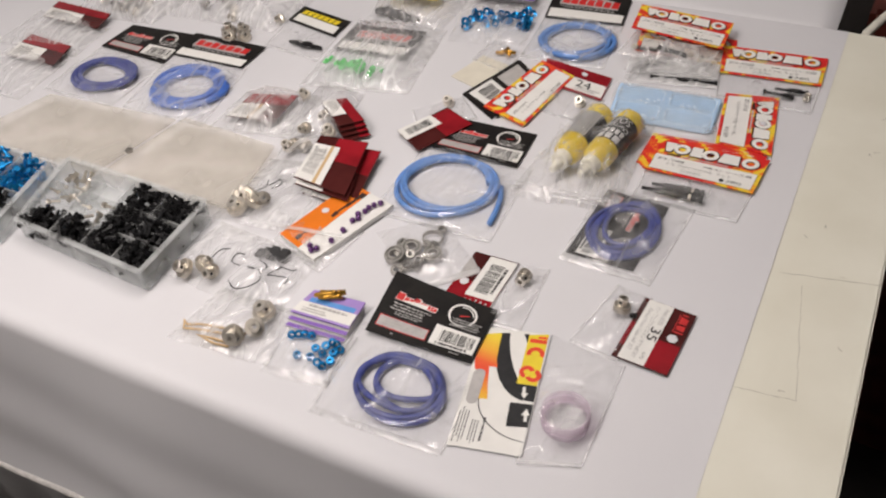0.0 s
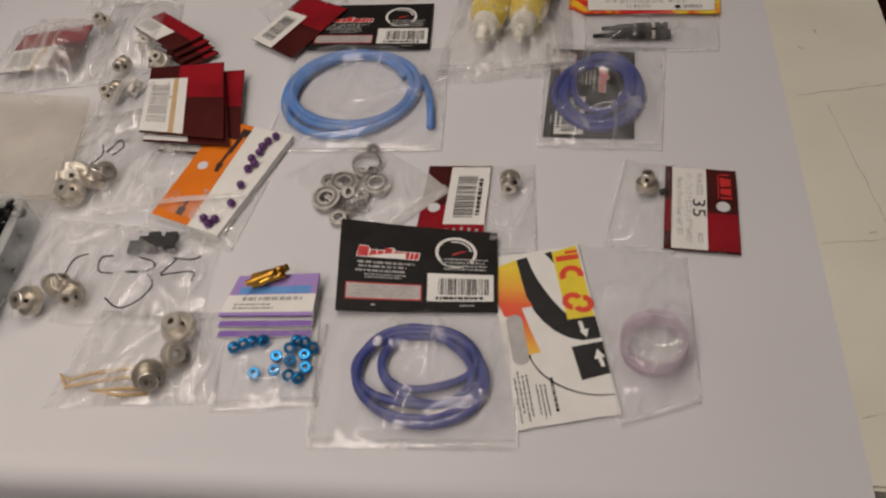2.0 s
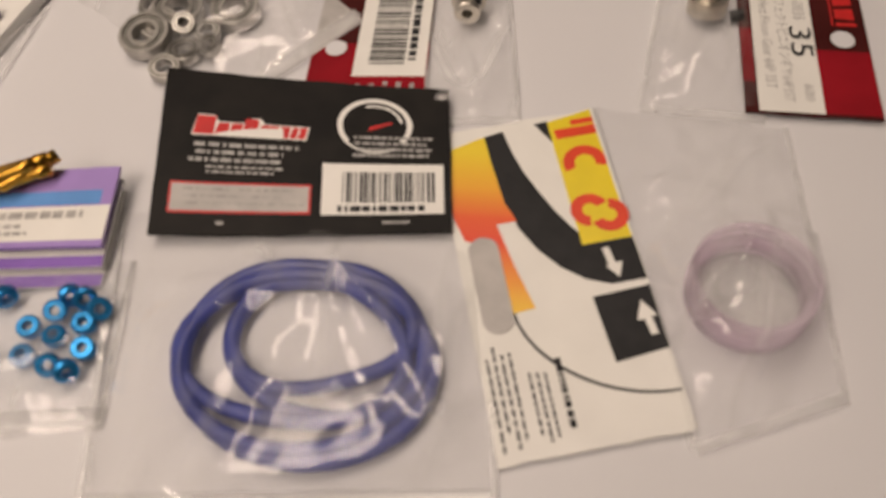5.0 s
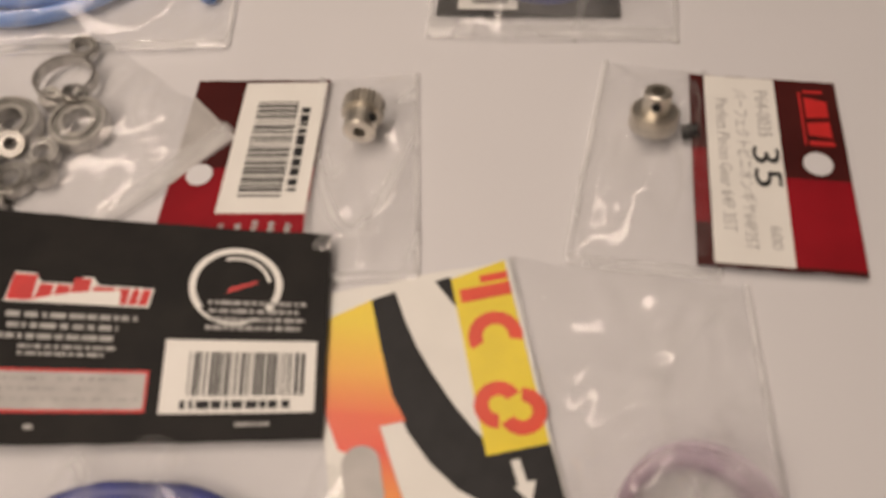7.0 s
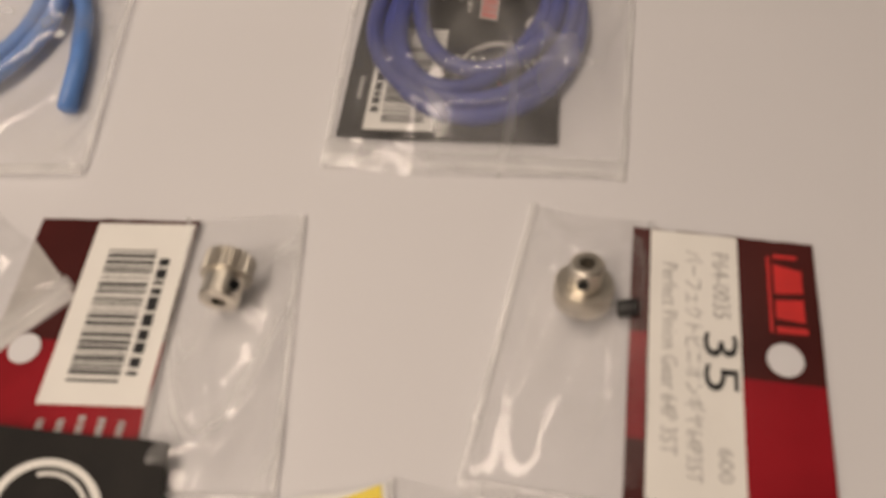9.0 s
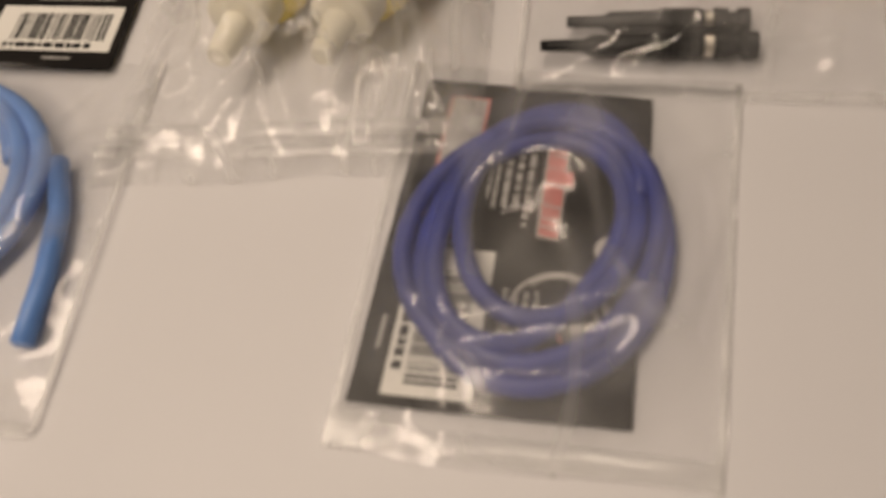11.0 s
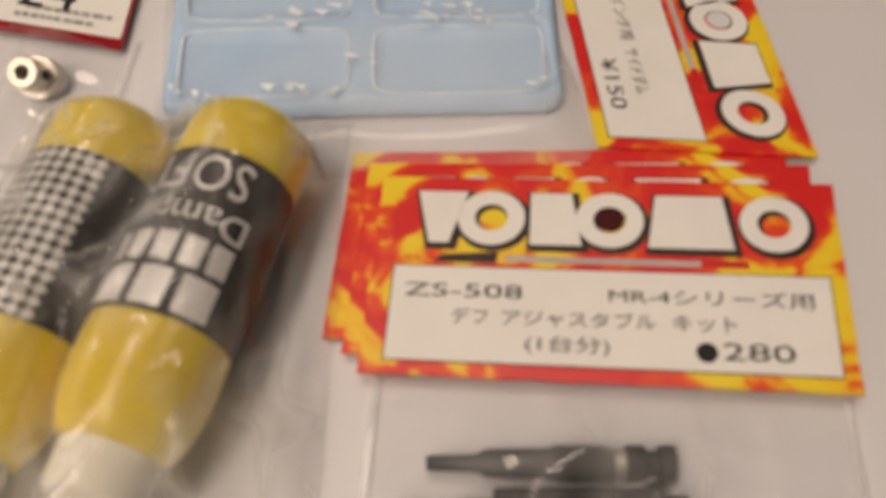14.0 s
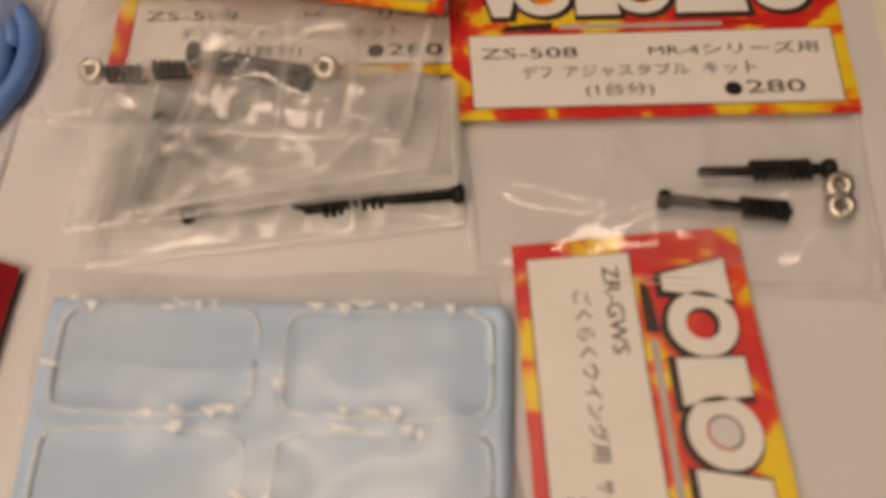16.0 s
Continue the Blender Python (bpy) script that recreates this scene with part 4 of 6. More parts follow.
printed("yellow_panel", c, hc, YELLOW, lambda bm: c.poly(bm, [(0.70, 0.025), (0.98, 0.0), (0.985, 0.455), (0.70, 0.455)], 0.0002))


def sweep(bm):
    outer = [(0.30, 0.04), (0.31, 0.15), (0.33, 0.28), (0.375, 0.37), (0.45, 0.445), (0.55, 0.51), (0.67, 0.558), (0.80, 0.585)]
    inner = [(0.42, 0.03), (0.445, 0.11), (0.48, 0.18), (0.53, 0.25), (0.60, 0.33), (0.66, 0.385), (0.70, 0.415), (0.80, 0.455)]
    for k in range(7):
        c.poly(bm, [outer[k], inner[k], inner[k + 1], outer[k + 1]])
    c.poly(bm, [(0.80, 0.455), (0.99, 0.455), (0.995, 0.585), (0.80, 0.585)])
    c.poly(bm, [(0.62, 0.022), (0.70, 0.018), (0.70, 0.10)], 0.00012)
    c.poly(bm, [(0.675, 0.612), (0.995, 0.605), (0.995, 0.785), (0.70, 0.80)])
    arc = [(0.235 + 0.745 * (1 - math.cos(radians(90 * k / 16))) ** 0.9, 0.62 + 0.28 * math.sin(radians(90 * k / 16))) for k in range(17)]
    for p, q in zip(arc, arc[1:]):
        c.poly(bm, [p, q, (q[0] + 0.012, q[1] - 0.006), (p[0] + 0.012, p[1] - 0.006)])


printed("black_sweep", c, hc, INK, sweep)


def flash(bm):
    c.poly(bm, [(0.02, 0.09), (0.10, 0.065), (0.30, 0.04), (0.31, 0.15), (0.33, 0.28), (0.375, 0.345), (0.255, 0.345), (0.30, 0.48), (0.36, 0.615), (0.235, 0.62), (0.22, 0.42), (0.06, 0.38), (0.02, 0.30)], 0.00018)


printed("orange_flash", c, hc, FADE, flash, "yellow fading to red flash")


def blobs(bm):
    c.rect(bm, 0.73, 0.058, 0.98, 0.092, 0.0003)
    c.rect(bm, 0.84, 0.030, 0.98, 0.050, 0.0003)
    c.ring(bm, 0.855, 0.190, 0.0058, 0.0028, 0.0003, a0=-20, a1=200)
    c.ring(bm, 0.800, 0.350, 0.0050, 0.0020, 0.0003, a0=20, a1=260)
    c.ring(bm, 0.900, 0.375, 0.0050, 0.0020, 0.0003, a0=200, a1=440)


printed("red_mark", c, hc, SCARLET, blobs, "plain red shapes")


def arrow_down(bm):
    c.poly(bm, [(0.80, 0.475), (0.84, 0.475), (0.85, 0.525), (0.89, 0.525), (0.85, 0.57), (0.79, 0.53), (0.81, 0.53)], 0.0003)


def arrow_up(bm):
    c.poly(bm, [(0.92, 0.745), (0.96, 0.745), (0.95, 0.695), (0.985, 0.695), (0.92, 0.645), (0.87, 0.70), (0.91, 0.70)], 0.0003)


printed("arrow", c, hc, WHITE, arrow_down)
printed("arrow", c, hc, WHITE, arrow_up)


def tiny_text(bm):
    c.smallprint(bm, 0.04, 0.70, 0.20, 0.98, 4, 2, down=True, fill=0.35)
    c.smallprint(bm, 0.24, 0.78, 0.36, 0.98, 3, 4, down=True, fill=0.35)
    c.smallprint(bm, 0.39, 0.75, 0.43, 0.98, 1, 7, down=True, fill=0.8)


printed("small_print", c, hc, INK, tiny_text)
bm = bmesh.new()
c.ring(bm, 0.15, 0.63, 0.0038, 0, 0.00035)
c.ring(bm, 0.15, 0.42, 0.0038, 0, 0.00036)
c.rect(bm, 0.15 - 0.0038 / c.w, 0.42, 0.15 + 0.0038 / c.w, 0.63, 0.00037)
part("hang_slot", bm, PALEGREY, hc, "cut hanging slot")
# clear ring in the bag
bm = bmesh.new()
RM = Matrix.Translation((0.1560, -0.0605, 0.0008))
add_lathe(bm, [(0.0135, 0), (0.0145, 0.0008), (0.0145, 0.0095), (0.0135, 0.0105), (0.0122, 0.0095), (0.0122, 0.0008)], RM, 48, True)
clear = thing("plastic_ring", (0.1560, -0.0605, 0), "clear pinkish shallow plastic ring cup in a bag", "ring")
part("band", bm, RINGPLASTIC, clear, smooth=True)
bm = bmesh.new()
add_lathe(bm, [(0.0122, 0.004), (0.0150, 0.004), (0.0150, 0.0058), (0.0122, 0.0058)], RM, 48, True)
part("collar", bm, RINGPLASTIC, clear, smooth=True)
bm = bmesh.new()
add_lathe(bm, [(0.0002, 0.0016), (0.0121, 0.0016), (0.0121, 0.0024), (0.0002, 0.0024)], RM, 48, True)
part("base", bm, SEAL, clear, "milky flat bottom", smooth=False)
bm = bmesh.new()
add_lathe(bm, [(0.0134, 0.0106), (0.0144, 0.0108), (0.0148, 0.0116), (0.0144, 0.0122), (0.0134, 0.0118)], RM, 48, True)
part("lip", bm, RINGPLASTIC, clear, smooth=True)

# maroon card with a hand-written number, and its pinion
c = Card(q4(0.0022, (0.1635, 0.0540), (0.199, 0.0525), (0.198, -0.0030), (0.1615, -0.0020)))
e, hc = header_packet(c, MAROON, "maroon and red card with white label and hand-written 35", bag=[(0.143, 0.059), (0.1675, 0.056), (0.1665, -0.004), (0.133, -0.002)], bag_height=0.007, bag_mat=FILM, seed=11)
printed("red_field", c, hc, CRIMSON, lambda bm: (c.rect(bm, 0.58, 0.55, 0.995, 0.985), c.rect(bm, 0.0, 0.42, 0.09, 0.80)), "glossy crimson field")
printed("label", c, hc, WHITE, lambda bm: c.rect(bm, 0.10, 0.005, 0.58, 0.99, 0.0002))
printed("lettering", c, hc, GREYINK, lambda bm: (c.inscribe(bm, "P64-0035", 0.44, 0.08, 0.53, 0.34, 0.0003, 90), c.inscribe(bm, "パーフェクトピニオンギヤ64P35T", 0.29, 0.08, 0.39, 0.92, 0.0003, 90),
                                                c.inscribe(bm, "Perfect Pinion Gear 64P 35T", 0.17, 0.14, 0.25, 0.84, 0.0003, 90), c.inscribe(bm, "600", 0.45, 0.80, 0.52, 0.91, 0.0003, 90)))
printed("hand_writing", c, hc, INK, lambda bm: c.inscribe(bm, "35", 0.385, 0.40, 0.56, 0.61, 0.0005, 90), "35 in black marker")


def redmark(bm):
    c.rect(bm, 0.735, 0.07, 0.75, 0.37, 0.0003)
    c.rect(bm, 0.77, 0.06, 0.90, 0.075, 0.0003)
    c.poly(bm, [(0.77, 0.10), (0.92, 0.12), (0.92, 0.21), (0.77, 0.22)], 0.0003)
    c.poly(bm, [(0.77, 0.245), (0.92, 0.235), (0.92, 0.325), (0.77, 0.315)], 0.0003)
    c.rect(bm, 0.77, 0.345, 0.93, 0.37, 0.0003)


printed("logo", c, hc, RED, redmark, "plain red shapes")
printed("hang_hole", c, hc, CLOTH, lambda bm: c.ring(bm, 0.80, 0.47, 0.0034, 0, 0.0004), "punched hole")
pinion(0.1535, 0.0365, 0.0058, 0.0033, Matrix.Rotation(radians(-14), 4, "X") @ Matrix.Rotation(radians(-100), 4, "Z"), 0.0024)
bm = bmesh.new()
add_lathe(bm, [(0.0018, 0), (0.0018, 0.004)], Matrix.Translation((0.1605, 0.035, 0.002)) @ Matrix.Rotation(radians(70), 4, "Y"), 10)
solid("grub_screw", bm, BLACKPLASTIC, (0.1605, 0.035, 0), "tiny black grub screw in the pinion bag", "screw")

# maroon bar code card half under the dial card
c = Card(q4(0.0014, (0.038, 0.0465), (0.0722, 0.0485), (0.073, -0.006), (0.038, -0.008)))
e, hc = header_packet(c, MAROON, "maroon and red card with a white bar code label", bag=[(0.070, 0.049), (0.094, 0.052), (0.100, -0.008), (0.074, -0.010)], bag_height=0.006, bag_mat=FILM_SOFT, seed=17)
printed("red_field", c, hc, CRIMSON, lambda bm: c.rect(bm, 0.0, 0.52, 0.995, 0.985))
# grey triangle paints the haze of the bearing bag's corner over the card
printed("film_haze_field", c, hc, PALEGREY, lambda bm: c.poly(bm, [(0.0, 0.10), (0.38, 0.34), (0.0, 0.62)], 0.00018), "grey patch painted for haze of the bag corner")
printed("label", c, hc, WHITE, lambda bm: c.rect(bm, 0.375, 0.02, 0.985, 0.765, 0.0002))
printed("barcode", c, hc, INK, lambda bm: (c.bars(bm, 0.50, 0.14, 0.80, 0.68, 21, 0.0003, down=True), c.smallprint(bm, 0.83, 0.16, 0.90, 0.70, 1, 3, 0.0003, down=True, fill=0.9)))
printed("small_print", c, hc, GREYINK, lambda bm: c.smallprint(bm, 0.42, 0.80, 0.98, 0.97, 5, 22, 0.00025, down=True, fill=0.35))
printed("hang_hole", c, hc, CLOTH, lambda bm: c.ring(bm, 0.20, 0.56, 0.0032, 0, 0.0004))
pinion(0.083, 0.0375, 0.0052, 0.0040, Matrix.Rotation(radians(86), 4, "X") @ Matrix.Rotation(radians(40), 4, "Z"), 0.0058, teeth=24)

# bag of ball bearings
e = thing("zip_bag", (0.010, 0.030, 0), "small clear bag of ball bearings", "bag")
bg = part("pouch", bag_mesh([(-0.004, 0.069), (0.052, 0.031), (0.020, -0.006), (-0.042, 0.034)], 0.006, 21), FILM, e, smooth=True)
part("zip_strip", strip((0.0490, 0.0320), (0.0185, -0.0035), 0.0045, 0.0014, 24, 0.0008), SEAL, bg, "milky zip strip", smooth=True)
part("seam", strip((0.050, 0.029), (0.020, -0.004), 0.004, 0.001, 4), SEAL, bg, smooth=True)
for bx, by, br, bb, tx, ty, wz in ((0.0045, 0.0550, 0.0036, 0.0022, 0, 10, 0.0012), (0.0120, 0.0290, 0.0074, 0.0036, 4, 0, 0.0012), (0.0050, 0.0200, 0.0042, 0.0022, 6, 3, 0.001),
                                   (-0.0060, 0.0280, 0.0078, 0.0036, 0, 5, 0.0012), (-0.0125, 0.0165, 0.0078, 0.0036, 8, -3, 0.0012), (0.0000, 0.0115, 0.0050, 0.0026, -5, 0, 0.001),
                                   (-0.0040, 0.0045, 0.0046, 0.0026, 6, 4, 0.001), (-0.0145, 0.0300, 0.0042, 0.0022, 12, -8, 0.001), (0.0015, 0.0375, 0.0030, 0.0016, 9, 9, 0.001), (-0.0015, 0.0205, 0.0034, 0.0018, 25, 10, 0.0035), (0.0085, 0.0365, 0.0034, 0.0018, -15, 20, 0.0025), (-0.0105, 0.0225, 0.0060, 0.0032, 10, 0, 0.0010), (0.0075, 0.0140, 0.0036, 0.0020, 12, -12, 0.001)):
    bearing(bx, by, br, bb, 0.0040 if br > 0.006 else 0.0028, (tx, ty), wz)
bearing(0.0035, 0.0435, 0.0080, 0.0052, 0.0035, (-4, 2), 0.0012, washer=True)

# lilac carded bag with blue anodised spacers and gold pins
for k, (dy, z) in enumerate(((-0.008, 0.0022), (-0.004, 0.0050), (0.0, 0.0085))):
    c = Card([(-0.042, -0.042 + dy * 0.4, z + 0.001), (-0.003, -0.036 + dy * 0.4, z), (-0.001, -0.060 + dy, z - 0.0008), (-0.046, -0.065 + dy, z)], thick=0.0012)
    e, hc = header_packet(c, LILAC if k == 2 else WHITE, "lilac and white card folded over a bag of blue spacers", bag=[(-0.044, -0.066), (0.005, -0.060), (0.010, -0.104), (-0.037, -0.112)] if k == 0 else None, bag_height=0.006, seed=31,
                          seam=((-0.037, -0.108), (0.010, -0.101)) if k == 0 else None, group="lilac packets")
    if k == 2:
        printed("blue_band", c, hc, SKYINK, lambda bm: c.rect(bm, 0.10, 0.30, 0.93, 0.48))
        printed("label", c, hc, WHITE, lambda bm: c.rect(bm, 0.0, 0.50, 1.0, 0.93, 0.0002))
        printed("small_print", c, hc, GREYINK, lambda bm: (c.smallprint(bm, 0.16, 0.56, 0.92, 0.66, 1, 3, 0.0003, fill=0.9), c.smallprint(bm, 0.10, 0.72, 0.6, 0.90, 2, 4, 0.0003)))
    else:
        printed("violet_edge", c, hc, VIOLET, lambda bm: c.rect(bm, 0.0, 0.88, 1.0, 1.0, 0.0002))
for nx, ny, tl in ((-0.0140, -0.0810, 10), (-0.0090, -0.0760, 25), (-0.0010, -0.0790, 8), (-0.0130, -0.0885, 5), (-0.0070, -0.0830, 0), (0.0010, -0.0855, 12), (-0.0060, -0.0900, 30), (-0.0360, -0.0780, 60),
                   (-0.0220, -0.0910, 8), (-0.0030, -0.0720, 45), (-0.0230, -0.0730, 70), (-0.0320, -0.0755, 50), (-0.0070, -0.0715, 60), (0.0015, -0.0745, 35), (-0.0280, -0.0740, 65), (-0.0015, -0.0910, 55)):
    bm = bmesh.new()
    M = Matrix.Translation((nx, ny, 0.0012 + 0.0024 * abs(tl) / 60)) @ Matrix.Rotation(radians(tl), 4, "X") @ Matrix.Rotation(radians(tl * 0.6), 4, "Y")
    add_lathe(bm, [(0.0013, 0), (0.0024, 0), (0.0029, 0.0007), (0.0029, 0.0026), (0.0024, 0.0031), (0.0013, 0.0031)], M, 18, True)
    solid("spacer_washer", bm, ANODISED, (nx, ny, 0), "small blue anodised spacer washer in a clear bag", "washer", "blue washers")
for k, (dx, dy, rz) in enumerate(((0, 0, 38), (0.002, -0.001, 30), (0.004, 0.001, 45), (0.001, 0.0015, 24), (-0.001, -0.002, 34))):
    bm = bmesh.new()
    add_lathe(bm, [(0.0011, -0.008), (0.0016, -0.0075), (0.0016, 0.004), (0.0019, 0.0045), (0.0019, 0.008), (0.0012, 0.008)], Matrix.Translation((-0.0275 + dx, -0.0435 + dy, 0.0115 + 0.0008 * k)) @ Matrix.Rotation(radians(rz), 4, "Z") @ Matrix.Rotation(radians(90), 4, "Y"), 12)
    solid("gold_connector", bm, GOLD, (-0.0275 + dx, -0.0435 + dy, 0.0085), "gold-plated bullet connector lying on the lilac card", "connector", "gold connectors", smooth=True)

# orange and white card with purple parts
c = Card([(-0.088, 0.071, 0.006), (-0.043, 0.062, 0.005), (-0.064, -0.014, 0.005), (-0.105, -0.002, 0.005)], thick=0.004)
e, hc = header_packet(c, [WHITE], "orange and white card with purple balls, in a clear bag", bag=[(-0.112, 0.020), (-0.050, 0.030), (-0.056, -0.020), (-0.108, -0.006)], bag_height=0.006, seed=37, bag_mat=FILM_SOFT)
printed("orange_field", c, hc, ORANGE, lambda bm: c.poly(bm, [(0, 0), (0.46, 0), (0.55, 1), (0, 1)]))
printed("hang_hole", c, hc, CLOTH, lambda bm: c.ring(bm, 0.19, 0.475, 0.003, 0, 0.0003))


def shafts(bm):
    for u, v, w, h in ((0.41, 0.085, 0.06, 0.04), (0.40, 0.20, 0.028, 0.11), (0.385, 0.33, 0.022, 0.10), (0.376, 0.455, 0.055, 0.045), (0.335, 0.575, 0.055, 0.035), (0.335, 0.74, 0.022, 0.14), (0.335, 0.905, 0.05, 0.035)):
        c.poly(bm, [(u - w, v - h), (u + w * 1.1, v - h * 0.9), (u + w, v + h), (u - w * 0.9, v + h * 0.95)], 0.0002 + 0.00002 * w)


printed("picture", c, hc, SHADOWINK, shafts, "dark grey picture of a drive shaft")
for k in range(12):
    u, v = ((0.84, 0.07), (0.79, 0.13), (0.77, 0.19), (0.79, 0.25), (0.75, 0.32), (0.83, 0.36), (0.80, 0.42), (0.86, 0.57), (0.91, 0.74), (0.72, 0.92), (0.86, 0.90), (0.82, 0.95))[k]
    p = c.at(u, v)
    bm = bmesh.new()
    add_lathe(bm, [(0.0007, -0.0022), (0.0018, -0.0015), (0.0023, 0), (0.0018, 0.0015), (0.0007, 0.0022)], Matrix.Translation((p.x, p.y, p.z + 0.0022)) @ Matrix.Rotation(radians(30 * k), 4, "Z") @ Matrix.Rotation(radians(70), 4, "X"), 14)
    solid("ball_stud", bm, PURPLE, (p.x, p.y, p.z), "purple anodised ball stud on the orange card", "stud", "purple ball studs", smooth=True)

# blue hose bag lying on its black card
c = Card(q4(0.0013, (0.0985, 0.1505), (0.1472, 0.1490), (0.1472, 0.0750), (0.0975, 0.0735)))
R = Card([tuple(c.c[1]), tuple(c.c[2]), tuple(c.c[3]), tuple(c.c[0])])
e, hc = header_packet(R, BLACK, "black dial card inside a clear bag with a blue hose", bag=[(0.0945, 0.1555), (0.1650, 0.1555), (0.1615, 0.0660), (0.0960, 0.0650)], bag_height=0.006, drape=(0.1270, 0.1095, 0.0262, 0.0325, 0.011, 0.0080), seed=41, bag_mat=FILM_HAZY,
                      seam=((0.0970, 0.0675), (0.1615, 0.0690)))
dial_print(R, hc, pale=True)
printed("hang_hole", R, hc, PALEGREY, lambda bm: R.ring(bm, 0.53, 0.12, 0.0033, 0, 0.0004))
hose((0.1270, 0.1095), 0.0262, 0.0325, 5.2, 0.0020, 12, HOSE_DEEP, "blue silicone hose coiled over its black card in a clear bag", turn=-6, spread=0.008, sag=0.5)

part("tab", strip((0.0955, 0.0690), (0.1085, 0.0695), 0.0070, 0.0012, 44, 0.0010), SEAL, [k for k in e.children if k.name.startswith("pouch")][0], "white folded tab of the bag", smooth=True)

# light blue hose with its dial card
c = Card([(-0.060, 0.188, 0.002), (0.0180, 0.1935, 0.0015), (0.0225, 0.1460, 0.002), (-0.056, 0.1415, 0.003)])
e, hc = header_packet(c, BLACK, "black dial card over a clear bag with a light blue hose", bag=[(-0.062, 0.146), (0.034, 0.150), (0.042, 0.060), (-0.058, 0.052)], bag_height=0.005, drape=(-0.0175, 0.1035, 0.0425, 0.0385, 0.011, 0.0084), seed=43)
dial_print(c, hc)
hose((-0.0175, 0.1035), 0.0425, 0.0385, 3.6, 0.0023, 21, HOSE_LIGHT, "light blue silicone hose coiled loosely, one end sticking out", turn=3, spread=0.006, tail=[(0.0225, 0.1180), (0.0285, 0.1050), (0.0320, 0.0900), (0.0340, 0.0755)])
# red and maroon card across it
c = Card([(-0.093, 0.148, 0.0045), (-0.070, 0.1955, 0.0045), (-0.0375, 0.183, 0.004), (-0.062, 0.131, 0.004)])
R = Card([tuple(c.c[3]), tuple(c.c[0]), tuple(c.c[1]), tuple(c.c[2])])
e, hc = header_packet(c, MAROON, "maroon and red card with a bar code label", bag=[(-0.100, 0.185), (-0.068, 0.220), (-0.040, 0.195), (-0.075, 0.155)], bag_height=0.005, seed=47)
printed("red_field", c, hc, CRIMSON, lambda bm: c.rect(bm, 0.52, 0.05, 0.985, 0.985))
printed("label", c, hc, WHITE, lambda bm: c.rect(bm, 0.0, 0.0, 0.66, 0.48, 0.0002))
printed("barcode", c, hc, INK, lambda bm: c.bars(bm, 0.10, 0.10, 0.56, 0.36, 9, 0.0003))
pinion(-0.073, 0.205, 0.0048, 0.0036, Matrix.Rotation(radians(30), 4, "X"), 0.0015, teeth=26)


# ---------------------------------------------------------------- flame cards
def blaze_packet(corners, lines, label, thick=0.0006, hole=None, **kw):
    c = Card(corners, thick)
    e, hc = header_packet(c, FLAME, label, group="flame card packets", **kw)
    blaze_print(c, hc, lines)
    printed("hang_hole", c, hc, hole or MAROON, lambda bm: c.ring(bm, 0.508, 0.225, 0.0027, 0, 0.00035), "punched hole")
    return c


TOPQ = ((0.1125, 0.2265), (0.2000, 0.2310), (0.1985, 0.1868), (0.1135, 0.1838))
for k, (dx, dy, z) in enumerate(((-0.0075, 0.0085, 0.0014), (-0.0035, 0.0045, 0.0024), (0.0, 0.0, 0.0034))):
    rot = (2 - k) * 0.004
    blaze_packet([(x + dx + (y - 0.2) * rot, y + dy + (x - 0.15) * rot * 8 * (0.5 if k == 1 else 0.6), z) for x, y in TOPQ], KIT, "red and yellow flame card with white label over a clear bag",
                 bag=[(0.1165, 0.1850), (0.1970, 0.1870), (0.1960, 0.1530), (0.1180, 0.1500)] if k == 2 else None, bag_height=0.0125, seed=51, bag_mat=FILM)
blaze_packet(q4(0.0022, (0.1850, 0.3200), (0.1990, 0.2390), (0.1550, 0.2385), (0.1420, 0.3110)), WING, "red and yellow flame card laid sideways on a clear bag", hole=CLOTH)
blaze_packet(q4(0.0022, (0.1185, 0.3870), (0.2085, 0.3970), (0.2120, 0.3510), (0.1270, 0.3410)), KIT, "red and yellow flame card with white label over a clear bag",
             bag=[(0.1275, 0.3440), (0.2110, 0.3530), (0.2130, 0.3080), (0.1360, 0.3050)], bag_height=0.004, seed=57, folds=0.0008)
blaze_packet([(0.0400, 0.3880, 0.0070), (0.1270, 0.4010, 0.0012), (0.1330, 0.3560, 0.0010), (0.0475, 0.3430, 0.0060)], KIT, "red and yellow flame card half under stacked cloudy bags",
             bag=[(0.0480, 0.3400), (0.1260, 0.3490), (0.1300, 0.3230), (0.0520, 0.3040)], bag_height=0.0035, seed=61, bag_mat=FILM_PILE, folds=0.0016, bag_floor=0.0050)
blaze_packet(q4(0.0135, (0.0280, 0.4140), (0.1195, 0.4090), (0.1225, 0.3610), (0.0345, 0.3680)), KIT, "red and yellow flame card over stacked cloudy bags",
             bag=[(0.0390, 0.3690), (0.1190, 0.3620), (0.1180, 0.3290), (0.0370, 0.3270)], bag_height=0.0100, seed=62, bag_mat=FILM_SOFT, folds=0.0014, bag_floor=0.0092)
